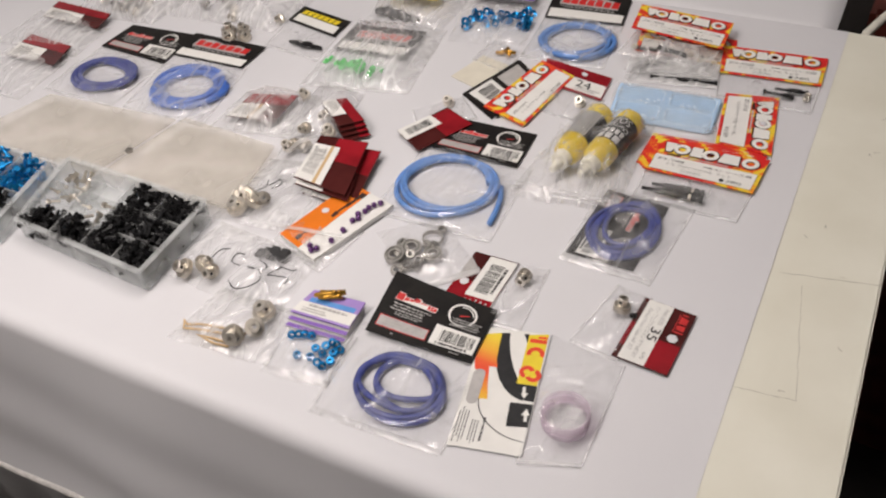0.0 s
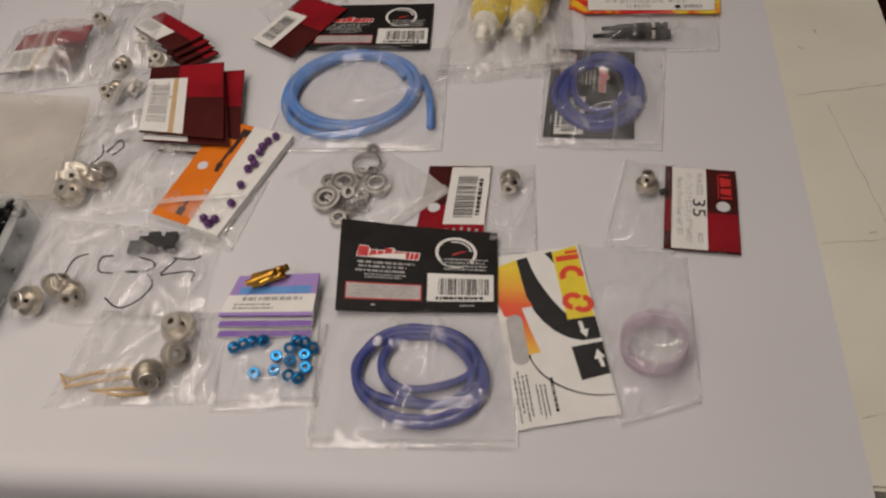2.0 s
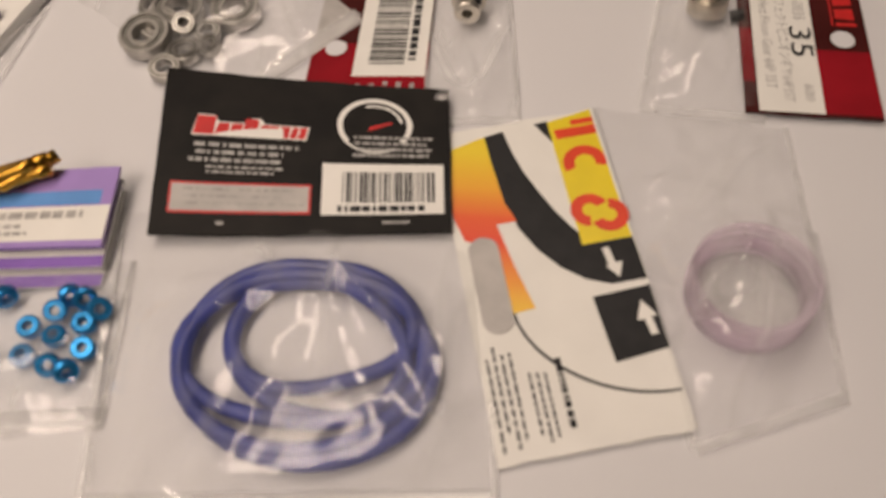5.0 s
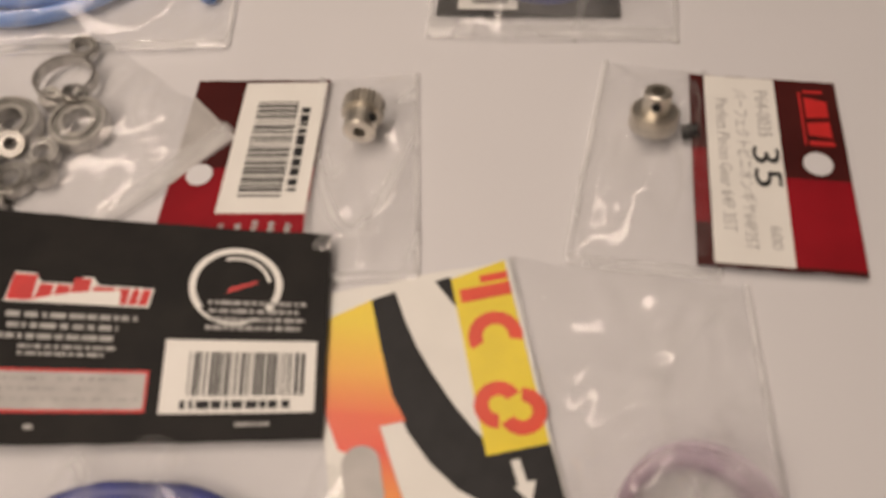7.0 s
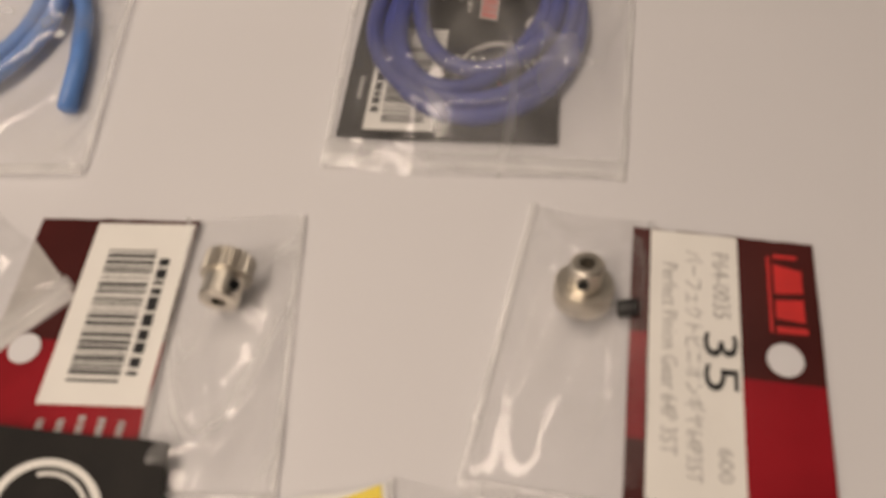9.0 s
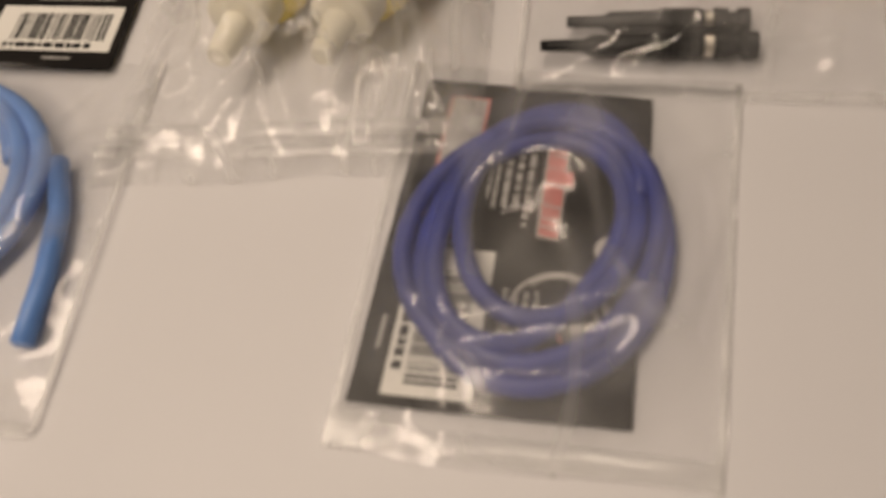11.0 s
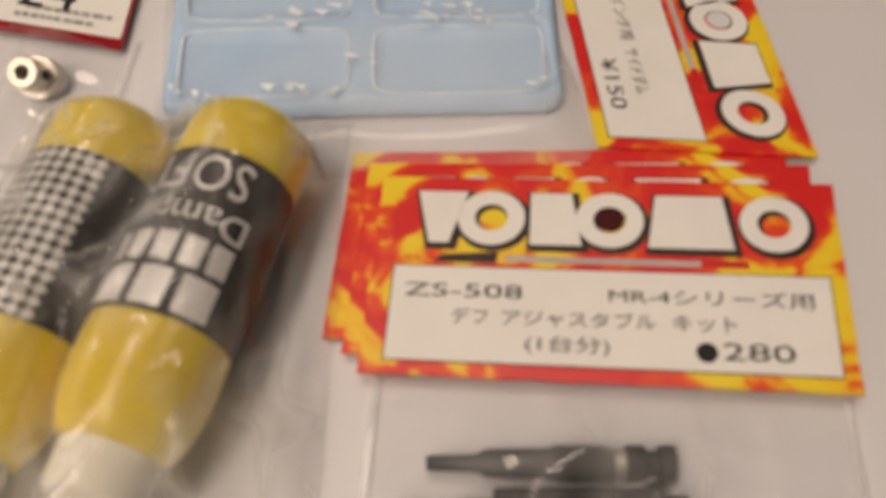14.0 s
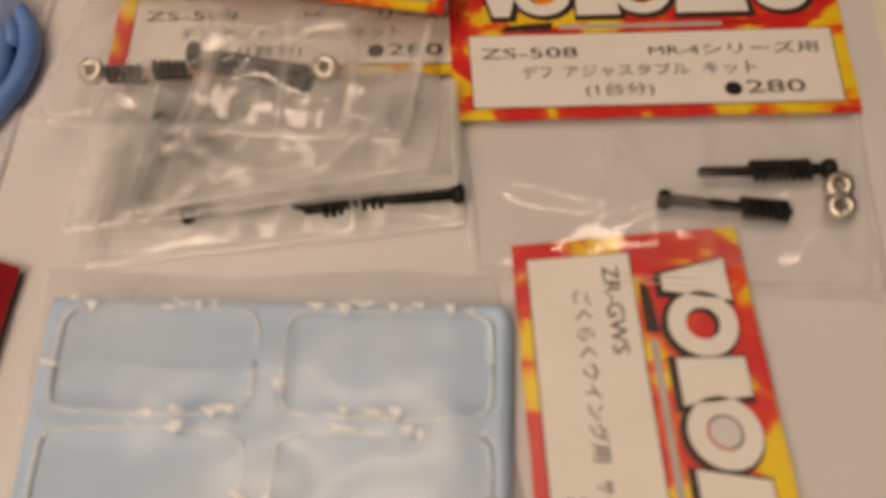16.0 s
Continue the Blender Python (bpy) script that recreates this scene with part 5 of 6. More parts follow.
for k, (quad, low) in enumerate((([(0.0500, 0.3450), (0.1270, 0.3440), (0.1320, 0.3160), (0.0570, 0.2990)], 0.0006), ([(0.0580, 0.3480), (0.1230, 0.3500), (0.1240, 0.3250), (0.0640, 0.3080)], 0.0072))):
    e = thing("parts_bag", (0.09, 0.325, 0), "cloudy clear bag lying in a stack of parts bags", "bag", "stacked parts bags")
    bg = part("pouch", bag_mesh(quad, 0.0032, 65 + k, 0.0016, floor=low), FILM_PILE, e, smooth=True)
    part("seam", strip(quad[3], quad[2], 0.0026, low + 0.0006, 68 + k, 0.0008), SEAL, bg, "milky welded seam", smooth=True)
    part("seam", strip(quad[0], quad[3], 0.0060, low + 0.0006, 70 + k, 0.0008), SEAL, bg, smooth=True)
blaze_packet(q4(0.0034, (-0.0420, 0.2110), (-0.0260, 0.2990), (0.0120, 0.2850), (0.0030, 0.1980)), [("ZR-GWS", 0.085, 0.61, 0.32, 0.665), ("ごくらくウイング用", 0.15, 0.72, 0.58, 0.785), ("¥150", 0.62, 0.83, 0.80, 0.90)],
             "red and yellow flame card lying slanted on other packets", thick=0.0012)


def along(p, q, z):
    """Frame with local z running from p to q, and its length."""
    d = Vector((q[0] - p[0], q[1] - p[1], 0))
    M = Matrix.Translation((p[0], p[1], z)) @ Matrix.Rotation(math.atan2(d.y, d.x), 4, "Z") @ Matrix.Rotation(radians(90), 4, "Y")
    return M, d.length


def coil_part(M, s0, s1, r, wire, turns, mat, e):
    bm = bmesh.new()
    n = int(turns * 14)
    add_tube(bm, [M @ Vector((r * math.cos(2 * math.pi * turns * k / n), r * math.sin(2 * math.pi * turns * k / n), s0 + (s1 - s0) * k / n)) for k in range(n + 1)], wire, 6)
    part("spring", bm, mat, e, smooth=True)


def damper(p, q, z, mat, label="black tapered plastic rod with ribbed end in a clear bag"):
    """Tapered shaft with a ribbed thick end and a bright collar."""
    M, L = along(p, q, z)
    e = thing("damper", ((p[0] + q[0]) / 2, (p[1] + q[1]) / 2, 0), label, "damper", "black dampers")
    bm = bmesh.new()
    add_lathe(bm, [(0.0012, 0), (0.0013, L * 0.06), (0.0014, L * 0.20), (0.0023, L * 0.24), (0.0025, L * 0.48), (0.0027, L * 0.52), (0.0027, L * 0.75), (0.0020, L * 0.76)], M, 16)
    part("rod", bm, mat, e, smooth=True)
    coil_part(M, L * 0.52, L * 0.74, 0.0026, 0.00055, 8, mat, e)
    bm = bmesh.new()
    add_lathe(bm, [(0.0016, L * 0.755), (0.0025, L * 0.76), (0.0025, L * 0.80), (0.0016, L * 0.805)], M, 16)
    part("collar", bm, NICKEL, e, "small bright collar")
    bm = bmesh.new()
    add_lathe(bm, [(0.0016, L * 0.805), (0.0030, L * 0.81), (0.0030, L * 0.88), (0.0022, L * 0.89), (0.0022, L * 0.93), (0.0030, L * 0.94), (0.0030, L), (0.0012, L)], M, 16)
    part("end_cap", bm, mat, e)
    return e


def flanged_rod(p, q, z, mat, label="black plastic rod with a flanged end", coil=None, r=0.0012):
    """Straight shaft with a collar at its head; coil is a stretch of it that carries a spring."""
    M, L = along(p, q, z)
    e = thing("flanged_rod", ((p[0] + q[0]) / 2, (p[1] + q[1]) / 2, 0), label, "rod", "flanged rods")
    bm = bmesh.new()
    add_lathe(bm, [(r * 0.7, 0.002), (r, 0.0025), (r, L * 0.5), (r * 0.92, L * 0.52), (r * 0.92, L - 0.0006), (r * 0.6, L)], M, 14)
    part("rod", bm, mat, e, smooth=True)
    bm = bmesh.new()
    add_lathe(bm, [(r * 0.8, 0), (r * 1.6, 0.0003), (r * 1.75, 0.0012), (r * 1.6, 0.0024), (r * 0.9, 0.0028)], M, 14)
    part("flange", bm, mat, e, smooth=True)
    if coil:
        coil_part(M, L * coil[0], L * coil[1], r * 1.55, 0.0005, 8, mat, e)
    return e


damper((0.1220, 0.1600), (0.1680, 0.1640), 0.0040, BLACKPLASTIC)
flanged_rod((0.1645, 0.1662), (0.1380, 0.1640), 0.0054, BLACKPLASTIC, "thin black plastic rod in a clear bag", r=0.0013)
damper((0.1270, 0.1690), (0.1665, 0.1722), 0.0030, GREYPLASTIC, "dark grey plastic rod with ribbed end in a clear bag")
flanged_rod((0.2050, 0.3350), (0.1780, 0.3315), 0.0030, BLACKPLASTIC, coil=(0.18, 0.62))
flanged_rod((0.1700, 0.3245), (0.1960, 0.3238), 0.0028, BLACKPLASTIC, coil=(0.62, 0.97))
LONE = "dark grey plastic rod in a cloudy bag"
flanged_rod((0.0680, 0.3472), (0.0955, 0.3440), 0.0113, GREYPLASTIC, LONE, r=0.0015)
flanged_rod((0.0965, 0.3405), (0.0690, 0.3448), 0.0110, GREYPLASTIC, LONE, r=0.0014)
flanged_rod((0.1315, 0.3222), (0.0990, 0.3150), 0.0026, BLACKPLASTIC, "black plastic rod sticking out of stacked bags", coil=(0.5, 0.9))
flanged_rod((0.0740, 0.3115), (0.1060, 0.3178), 0.0024, BLACKPLASTIC, "black plastic rod between stacked bags", r=0.0016)
flanged_rod((0.0640, 0.3310), (0.1000, 0.3312), 0.0078, GREYPLASTIC, "dark ribbed plastic rod dimly seen in stacked bags")
flanged_rod((0.0650, 0.3232), (0.1140, 0.3300), 0.0066, GREYPLASTIC, "dark ribbed plastic rod dimly seen in stacked bags")
for x0, x1, y in ((0.0510, 0.0596, 0.3395), (0.0612, 0.0690, 0.3415)):
    e = thing("coil_spring", (x0, y, 0), "small black coil spring in a cloudy bag", "spring", "coil springs")
    M, L = along((x0, y), (x1, y + 0.0008), 0.0113)
    coil_part(M, 0, L, 0.0017, 0.00055, 5, BLACKPLASTIC, e)
for x, y, z in ((0.0480, 0.3400, 0.0115), (0.0990, 0.3450, 0.0115), (0.2052, 0.3260, 0.003), (0.2052, 0.3308, 0.003)):
    bm = bmesh.new()
    add_lathe(bm, [(0.0012, -0.0016), (0.0027, -0.0012), (0.0030, 0), (0.0027, 0.0012), (0.0012, 0.0016)], Matrix.Translation((x, y, z)) @ Matrix.Rotation(radians(20), 4, "X"), 16, True)
    solid("ball_end", bm, NICKEL, (x, y, 0), "bright metal ball end in a clear bag", "ball joint", "ball ends", smooth=True)

# blue moulded tray in its sleeve
TR = Card(q4(0.0030, (0.0530, 0.2905), (0.1440, 0.2985), (0.1485, 0.2490), (0.0620, 0.2400)))
tray = thing("foam_tape_sheet", tuple(TR.mid()), "pale blue moulded sheet with four wells in a clear sleeve", "tray")


def tray_bm():
    bm = bmesh.new()
    nx, ny = 60, 34
    g = {}
    for i in range(nx + 1):
        for j in range(ny + 1):
            u, v = i / nx, j / ny
            uu, vv = (u * 2) % 1 if u < 1 else 1, (v * 2) % 1 if v < 1 else 1
            d = min(uu, 1 - uu, (vv) * 0.6, (1 - vv) * 0.6)
            k = max(0.0, min(1.0, (d - 0.06) / 0.035))
            e = min(u, 1 - u, v * 0.6, (1 - v) * 0.6)
            # rounded outer corners
            cu, cv = max(0, abs(u - 0.5) - 0.44) / 0.06, max(0, abs(v - 0.5) - 0.40) / 0.10
            r = math.hypot(cu, cv)
            f = 1.0
            if r > 1:
                f = 1 / r
            u2 = 0.5 + math.copysign(min(abs(u - 0.5), 0.44) + 0.06 * cu * f, u - 0.5)
            v2 = 0.5 + math.copysign(min(abs(v - 0.5), 0.40) + 0.10 * cv * f, v - 0.5)
            z = 0.0012 - 0.0009 * k
            if e <= 0.0:
                z = -0.0022
            z += 0.0005 * noise.noise((u * 14, v * 9, 0.3)) * (1 - k) + 0.0002 * noise.noise((u * 30, v * 20, 4))
            g[i, j] = bm.verts.new(TR.at(u2, v2, z))
    for i in range(nx):
        for j in range(ny):
            bm.faces.new((g[i, j + 1], g[i + 1, j + 1], g[i + 1, j], g[i, j]))
    return bm


part("sheet", tray_bm(), TRAY, tray, smooth=True)
for wi in range(2):
    for wj in range(2):
        u0, u1, v0, v1 = 0.045 + 0.485 * wi, 0.47 + 0.485 * wi, 0.06 + 0.47 * wj, 0.47 + 0.47 * wj
        run = []
        for k in range(97):
            a = 2 * math.pi * k / 96
            ca, sa = math.cos(a), math.sin(a)
            su = math.copysign(abs(ca) ** 0.28, ca)
            sv = math.copysign(abs(sa) ** 0.28, sa)
            p = TR.at((u0 + u1) / 2 + su * (u1 - u0) / 2, (v0 + v1) / 2 + sv * (v1 - v0) / 2, 0.0009 + 0.0006 * noise.noise((k * 0.35, wi * 7, wj * 5)))
            run.append(p + Vector((noise.noise((k * 0.4, 3, wi)), noise.noise((k * 0.4, 9, wj)), 0)) * 0.0005)
        bm = bmesh.new()
        add_tube(bm, run, 0.0005, 6)
        part("well_rim", bm, TRAYRIM, tray, "whitish raised rim round a well", smooth=True)
# white flakes on the well edges: film cling marks with painted glare
rnd = random.Random(19)
bm = bmesh.new()
for k in range(120):
    col, row, along_edge = rnd.randrange(2), rnd.randrange(2), rnd.random()
    u0, u1, v0, v1 = 0.045 + 0.485 * col, 0.47 + 0.485 * col, 0.06 + 0.47 * row, 0.47 + 0.47 * row
    if rnd.random() < 0.7:
        u, v, inward = u0 + (u1 - u0) * along_edge, rnd.choice((v0, v1)), (0.0, 1.0)
    else:
        u, v, inward = rnd.choice((u0, u1)), v0 + (v1 - v0) * along_edge, (1.0, 0.0)
    if noise.noise((u * 7, v * 7, 2.0)) < -0.05:
        continue
    w, h = rnd.uniform(0.006, 0.022), rnd.uniform(0.006, 0.040)
    TR.poly(bm, [(u - w * inward[1] - h * 0.3 * inward[0], v - h * 0.3 * inward[1] - w * inward[0]), (u + w * inward[1], v + w * inward[0] * 0.6 - h * 0.2 * inward[1]),
                 (u + w * 0.3 * inward[1] + h * inward[0], v + h * inward[1] + w * 0.2 * inward[0])], 0.0021 + 0.00003 * k)
tagged(part("cling_glare_flakes", bm, CLING_GLARE, tray, "whitish marks of clinging film and painted glare"), kind="stuff")
part("sleeve", bag_mesh([(0.0490, 0.2960), (0.1400, 0.3050), (0.1560, 0.2340), (0.0640, 0.2220)], 0.0085, 71, folds=0.0006, power=8, pulls=2), FILM_SLEEVE, tray, "clear plastic sleeve", smooth=True)


# ---------------------------------------------------------------- oil bottles
def bottle(tip, tail, r, label_kind, name="oil_bottle"):
    """A round bottle lying on its side: body, cap with nozzle, wrapped black label."""
    a, b = Vector((*tip, r + 0.001)), Vector((*tail, r + 0.001))
    d = (b - a).normalized()
    L = (b - a).length
    up = Vector((0, 0, 1))
    side = d.cross(up)
    M = Matrix((side, up, d)).transposed().to_4x4()
    M.translation = a
    # local z runs from nozzle to base, local y is up
    e = thing(name, (a.lerp(b, 0.5).x, a.lerp(b, 0.5).y, 0), "yellow oil bottle with black label and ivory nozzle cap", "bottle", "oil bottles")
    bm = bmesh.new()
    add_lathe(bm, [(0.0045, 0.0180), (0.0070, 0.0186), (r * 0.74, 0.0198), (r * 0.86, 0.0222), (r * 0.95, 0.0262), (r, 0.0320), (r, L * 0.45), (r * 0.985, L * 0.83), (r, L * 0.86), (r, L - 0.0060), (r * 0.95, L - 0.0026), (r * 0.80, L - 0.0006), (r * 0.5, L)], M, 40)
    part("body", bm, OIL, e, smooth=True)
    bm = bmesh.new()
    add_lathe(bm, [(0.0024, 0.0), (0.0028, 0.0006), (0.0036, 0.0110), (0.0066, 0.0114), (0.0074, 0.0120), (0.0078, 0.0198), (0.0070, 0.0205)], M, 32)
    part("cap", bm, CAP, e, "ivory cap with a tapering nozzle", smooth=False)
    z0, z1 = L * 0.445, L * 0.825
    R = r + 0.00025

    def band(s0, s1, a0, a1, rad):
        """Wrapped field: s along the bottle, a round it (0 is up)."""
        bm = bmesh.new()
        uvl = bm.loops.layers.uv.new("UVMap")
        n = 36
        rows = []
        for k in range(n + 1):
            an = radians(a0 + (a1 - a0) * k / n)
            rows.append([(bm.verts.new(M @ Vector((-rad * math.sin(an), rad * math.cos(an), z0 + (z1 - z0) * s))), (rad * an, (z1 - z0) * s)) for s in (s0, s1)])
        for p, q in zip(rows, rows[1:]):
            ids = (p[0], q[0], q[1], p[1])
            f = bm.faces.new([v for v, _ in ids])
            for lp, (_, uv) in zip(f.loops, ids):
                lp[uvl].uv = uv
        return bm

    lab = part("label", band(0, 1, -170, 170, R), BLACK, e, "black wrapped label", smooth=True)
    if label_kind == "carbon":
        part("weave_field", band(0.0, 1.0, -38, 40, R + 0.0001), CARBON, lab, "black and white weave print", smooth=True)
        part("white_mark", band(0.50, 0.62, 62, 82, R + 0.0001), WHITE, lab)
    else:
        def wrap(body, s0, s1, a0, a1, mat, name="lettering"):
            co, faces = letters(body)
            bm = bmesh.new()
            vs = []
            for x, y in co:
                an = radians(a0 + (a1 - a0) * x)
                rad = R + 0.00015
                vs.append(bm.verts.new(M @ Vector((-rad * math.sin(an), rad * math.cos(an), z0 + (z1 - z0) * (s0 + (s1 - s0) * y)))))
            for f in faces:
                try:
                    bm.faces.new([vs[i] for i in f])
                except ValueError:
                    pass
            part(name, bm, mat, lab)

        wrap("SOFT", 0.95, 0.72, -40, 48, SILVERINK)
        wrap("Damper", 0.69, 0.49, -52, 58, SILVERINK)
        for k in range(5):
            part("maker_mark", band(0.28, 0.45, -50 + 22 * k, -34 + 22 * k, R + 0.00015), SILVERINK, lab)
        for a0, a1 in ((-50, -22), (-14, 10), (18, 60)):
            part("maker_mark", band(0.03, 0.24, a0, a1, R + 0.00015), SILVERINK, lab)
    return e


bottle((0.0550, 0.1415), (0.0625, 0.2270), 0.0119, "carbon")
bottle((0.0775, 0.1440), (0.0885, 0.2285), 0.0119, "text")
e = thing("zip_bag", (0.070, 0.185, 0), "large clear zip bag holding two oil bottles", "bag")
bg = part("pouch", bag_mesh([(0.0360, 0.2400), (0.1040, 0.2420), (0.1130, 0.1270), (0.0290, 0.1130)], 0.0240, 83, folds=0.0052, ripple=26, pulls=14, power=2.4, n=88, over=[((0.0550, 0.1415), (0.0625, 0.2270), 0.0119), ((0.0775, 0.1440), (0.0885, 0.2285), 0.0119)]), FILM_WRAP, e, smooth=True)
part("zip_strip", strip((0.0310, 0.1265), (0.1120, 0.1370), 0.004, 0.003, 9, 0.0016), SEAL, bg, "milky zip strip", smooth=True)
part("zip_strip", strip((0.0305, 0.1210), (0.1120, 0.1310), 0.003, 0.003, 10, 0.0012), SEAL, bg, smooth=True)


# ---------------------------------------------------------------- cards behind the bottles
c = Card(q4(0.0024, (-0.0240, 0.3060), (0.0440, 0.2960), (0.0480, 0.2590), (-0.0140, 0.2680)))
e, hc = header_packet(c, CRIMSON, "crimson card with white label and hand-written 24", bag=[(-0.012, 0.272), (0.050, 0.263), (0.052, 0.222), (-0.004, 0.228)], bag_height=0.006, seed=91)
printed("label", c, hc, WHITE, lambda bm: c.rect(bm, 0.0, 0.42, 0.99, 0.92))
printed("hand_writing", c, hc, INK, lambda bm: c.inscribe(bm, "24", 0.55, 0.48, 0.78, 0.76, 0.0003), "24 in black marker")
printed("small_print", c, hc, GREYINK, lambda bm: c.smallprint(bm, 0.55, 0.74, 0.95, 0.90, 2, 2, 0.0003))
printed("hang_hole", c, hc, CLOTH, lambda bm: c.ring(bm, 0.62, 0.20, 0.003, 0, 0.0003))
pinion(0.034, 0.249, 0.0048, 0.0036, Matrix.Rotation(radians(35), 4, "X"), 0.0015, teeth=24)
for k in range(2):
    c = Card(q4(0.0012 + 0.0009 * k, (-0.0490 + 0.002 * k, 0.2940), (-0.0180, 0.2720), (-0.0280 + 0.004 * k, 0.1990 + 0.003 * k), (-0.0700, 0.2230)))
    e, hc = header_packet(c, BLACK, "black-bordered card with grey panel and bar code", group="black bordered cards")
    if k:
        printed("grey_panel", c, hc, PALEGREY, lambda bm: c.rect(bm, 0.12, 0.08, 0.90, 0.46))
        printed("barcode_label", c, hc, WHITE, lambda bm: c.rect(bm, 0.08, 0.54, 0.92, 0.94))
        printed("barcode", c, hc, INK, lambda bm: c.bars(bm, 0.18, 0.60, 0.84, 0.84, 77, 0.0003))
c = Card(q4(0.0010, (-0.0840, 0.2900), (-0.0530, 0.2830), (-0.0650, 0.2370), (-0.0950, 0.2460)))
e, hc = header_packet(c, CREAM, "plain cream card in a clear bag", bag=[(-0.088, 0.318), (-0.050, 0.310), (-0.052, 0.270), (-0.090, 0.280)], bag_height=0.005, seed=93)
for k in range(5):
    bm = bmesh.new()
    add_lathe(bm, [(0.0012, -0.004), (0.0018, -0.003), (0.0018, 0.004), (0.001, 0.005)], Matrix.Translation((-0.070 + 0.003 * k, 0.297 + 0.002 * (k % 3), 0.003 + 0.0005 * k)) @ Matrix.Rotation(radians(50 * k), 4, "Z") @ Matrix.Rotation(radians(80), 4, "Y"), 10)
    solid("gold_connector", bm, GOLD, (-0.070 + 0.003 * k, 0.297, 0), "gold-plated bullet connector in a clear bag", "connector", "gold connectors", smooth=True)

# back row: light hose and its card
c = Card(q4(0.0018, (-0.0740, 0.4380), (0.0080, 0.4430), (0.0190, 0.3890), (-0.0600, 0.3770)))
e, hc = header_packet(c, BLACK, "black card with red logo blocks and white strip", bag=[(-0.060, 0.385), (0.018, 0.395), (0.030, 0.310), (-0.050, 0.300)], bag_height=0.006, drape=(-0.0105, 0.3410, 0.0375, 0.0340, 0.012, 0.0090), seed=97, bag_mat=FILM_SOFT)
script_print(c, hc)
hose((-0.0105, 0.3410), 0.0375, 0.0340, 3.5, 0.0025, 33, HOSE_LIGHT, "light blue silicone hose coiled in a clear bag", spread=0.007)

# far left black cards and coils
c = Card(q4(0.0018, (-0.4680, 0.2040), (-0.3870, 0.2130), (-0.3770, 0.1560), (-0.4680, 0.1570)))
e, hc = header_packet(c, BLACK, "black dial card over a clear bag with a deep blue hose", bag=[(-0.466, 0.158), (-0.376, 0.158), (-0.372, 0.078), (-0.462, 0.074)], bag_height=0.006, drape=(-0.4180, 0.1150, 0.0370, 0.0280, 0.013, 0.0090), seed=101)
dial_print(c, hc)
hose((-0.4180, 0.1150), 0.0370, 0.0280, 4.2, 0.0025, 41, HOSE_DEEP, "deep blue silicone hose coiled in a clear bag", spread=0.008)
c = Card(q4(0.0022, (-0.3870, 0.2160), (-0.2970, 0.2210), (-0.2940, 0.1790), (-0.3810, 0.1730)))
e, hc = header_packet(c, BLACK, "black card with red logo blocks and white strip", bag=[(-0.382, 0.176), (-0.290, 0.182), (-0.266, 0.088), (-0.360, 0.082)], bag_height=0.006, drape=(-0.3180, 0.1300, 0.0400, 0.0350, 0.016, 0.0096), seed=103, bag_mat=FILM_SOFT)
script_print(c, hc)
hose((-0.3180, 0.1300), 0.0400, 0.0350, 4.0, 0.0027, 47, HOSE_MID, "mid blue silicone hose coiled in a clear bag", turn=10, spread=0.010)

# clear bag with green parts
c = Card([(-0.2320, 0.2920, 0.004), (-0.1530, 0.3010, 0.006), (-0.1490, 0.2510, 0.006), (-0.2280, 0.2440, 0.003)])
e, hc = header_packet(c, GREYPLASTIC, "dark card behind milky film, bag of bright green parts", bag=[(-0.238, 0.305), (-0.140, 0.318), (-0.118, 0.205), (-0.222, 0.178)], bag_height=0.026, seed=107, bag_mat=FILM_MILKY, folds=0.004)
script_print(c, hc, strong=False)
rnd = random.Random(7)
for k in range(26):
    x, y = -0.186 + rnd.gauss(0, 0.014), 0.216 + rnd.gauss(0, 0.006)
    bm = bmesh.new()
    M = Matrix.Translation((x, y, 0.004 + rnd.random() * 0.004)) @ Matrix.Rotation(rnd.uniform(0, 3), 4, "Z") @ Matrix.Rotation(rnd.uniform(0, 1.5), 4, "X")
    add_lathe(bm, [(0.0012, 0), (0.0034, 0), (0.0034, 0.0014), (0.0022, 0.0018), (0.0022, 0.004), (0.0012, 0.004)], M, 10, True)
    solid("green_insert", bm, GREEN, (x, y, 0), "bright green plastic insert in a clear bag", "insert", "green inserts")

# yellow and white bordered card, with a black part
c = Card(q4(0.0018, (-0.3120, 0.3070), (-0.2440, 0.2970), (-0.2410, 0.2640), (-0.3100, 0.2760)))
e, hc = header_packet(c, BLACK, "black-bordered card with yellow shapes over white", bag=[(-0.311, 0.278), (-0.240, 0.266), (-0.232, 0.220), (-0.300, 0.225)], bag_height=0.004, seed=109)
printed("label", c, hc, WHITE, lambda bm: c.rect(bm, 0.07, 0.48, 0.93, 0.90))
printed("logo", c, hc, YELLOW, lambda bm: [c.poly(bm, [(0.12 + 0.11 * k, 0.18), (0.21 + 0.11 * k, 0.18), (0.18 + 0.11 * k, 0.44), (0.09 + 0.11 * k, 0.44)]) for k in range(7)], "row of yellow blocks")
bm = bmesh.new()
for k in range(9):
    add_box(bm, -0.021 + 0.0045 * k, -0.004 + 0.0008 * abs(4 - k), 0.0015, -0.0165 + 0.0045 * k, 0.004 - 0.0008 * abs(4 - k), 0.0045 + 0.0006 * (k % 3), Matrix.Translation((-0.258, 0.238, 0)))
solid("black_clip_strip", bm, BLACKPLASTIC, (-0.258, 0.238, 0), "strip of small black plastic clips in a clear bag", "clips")


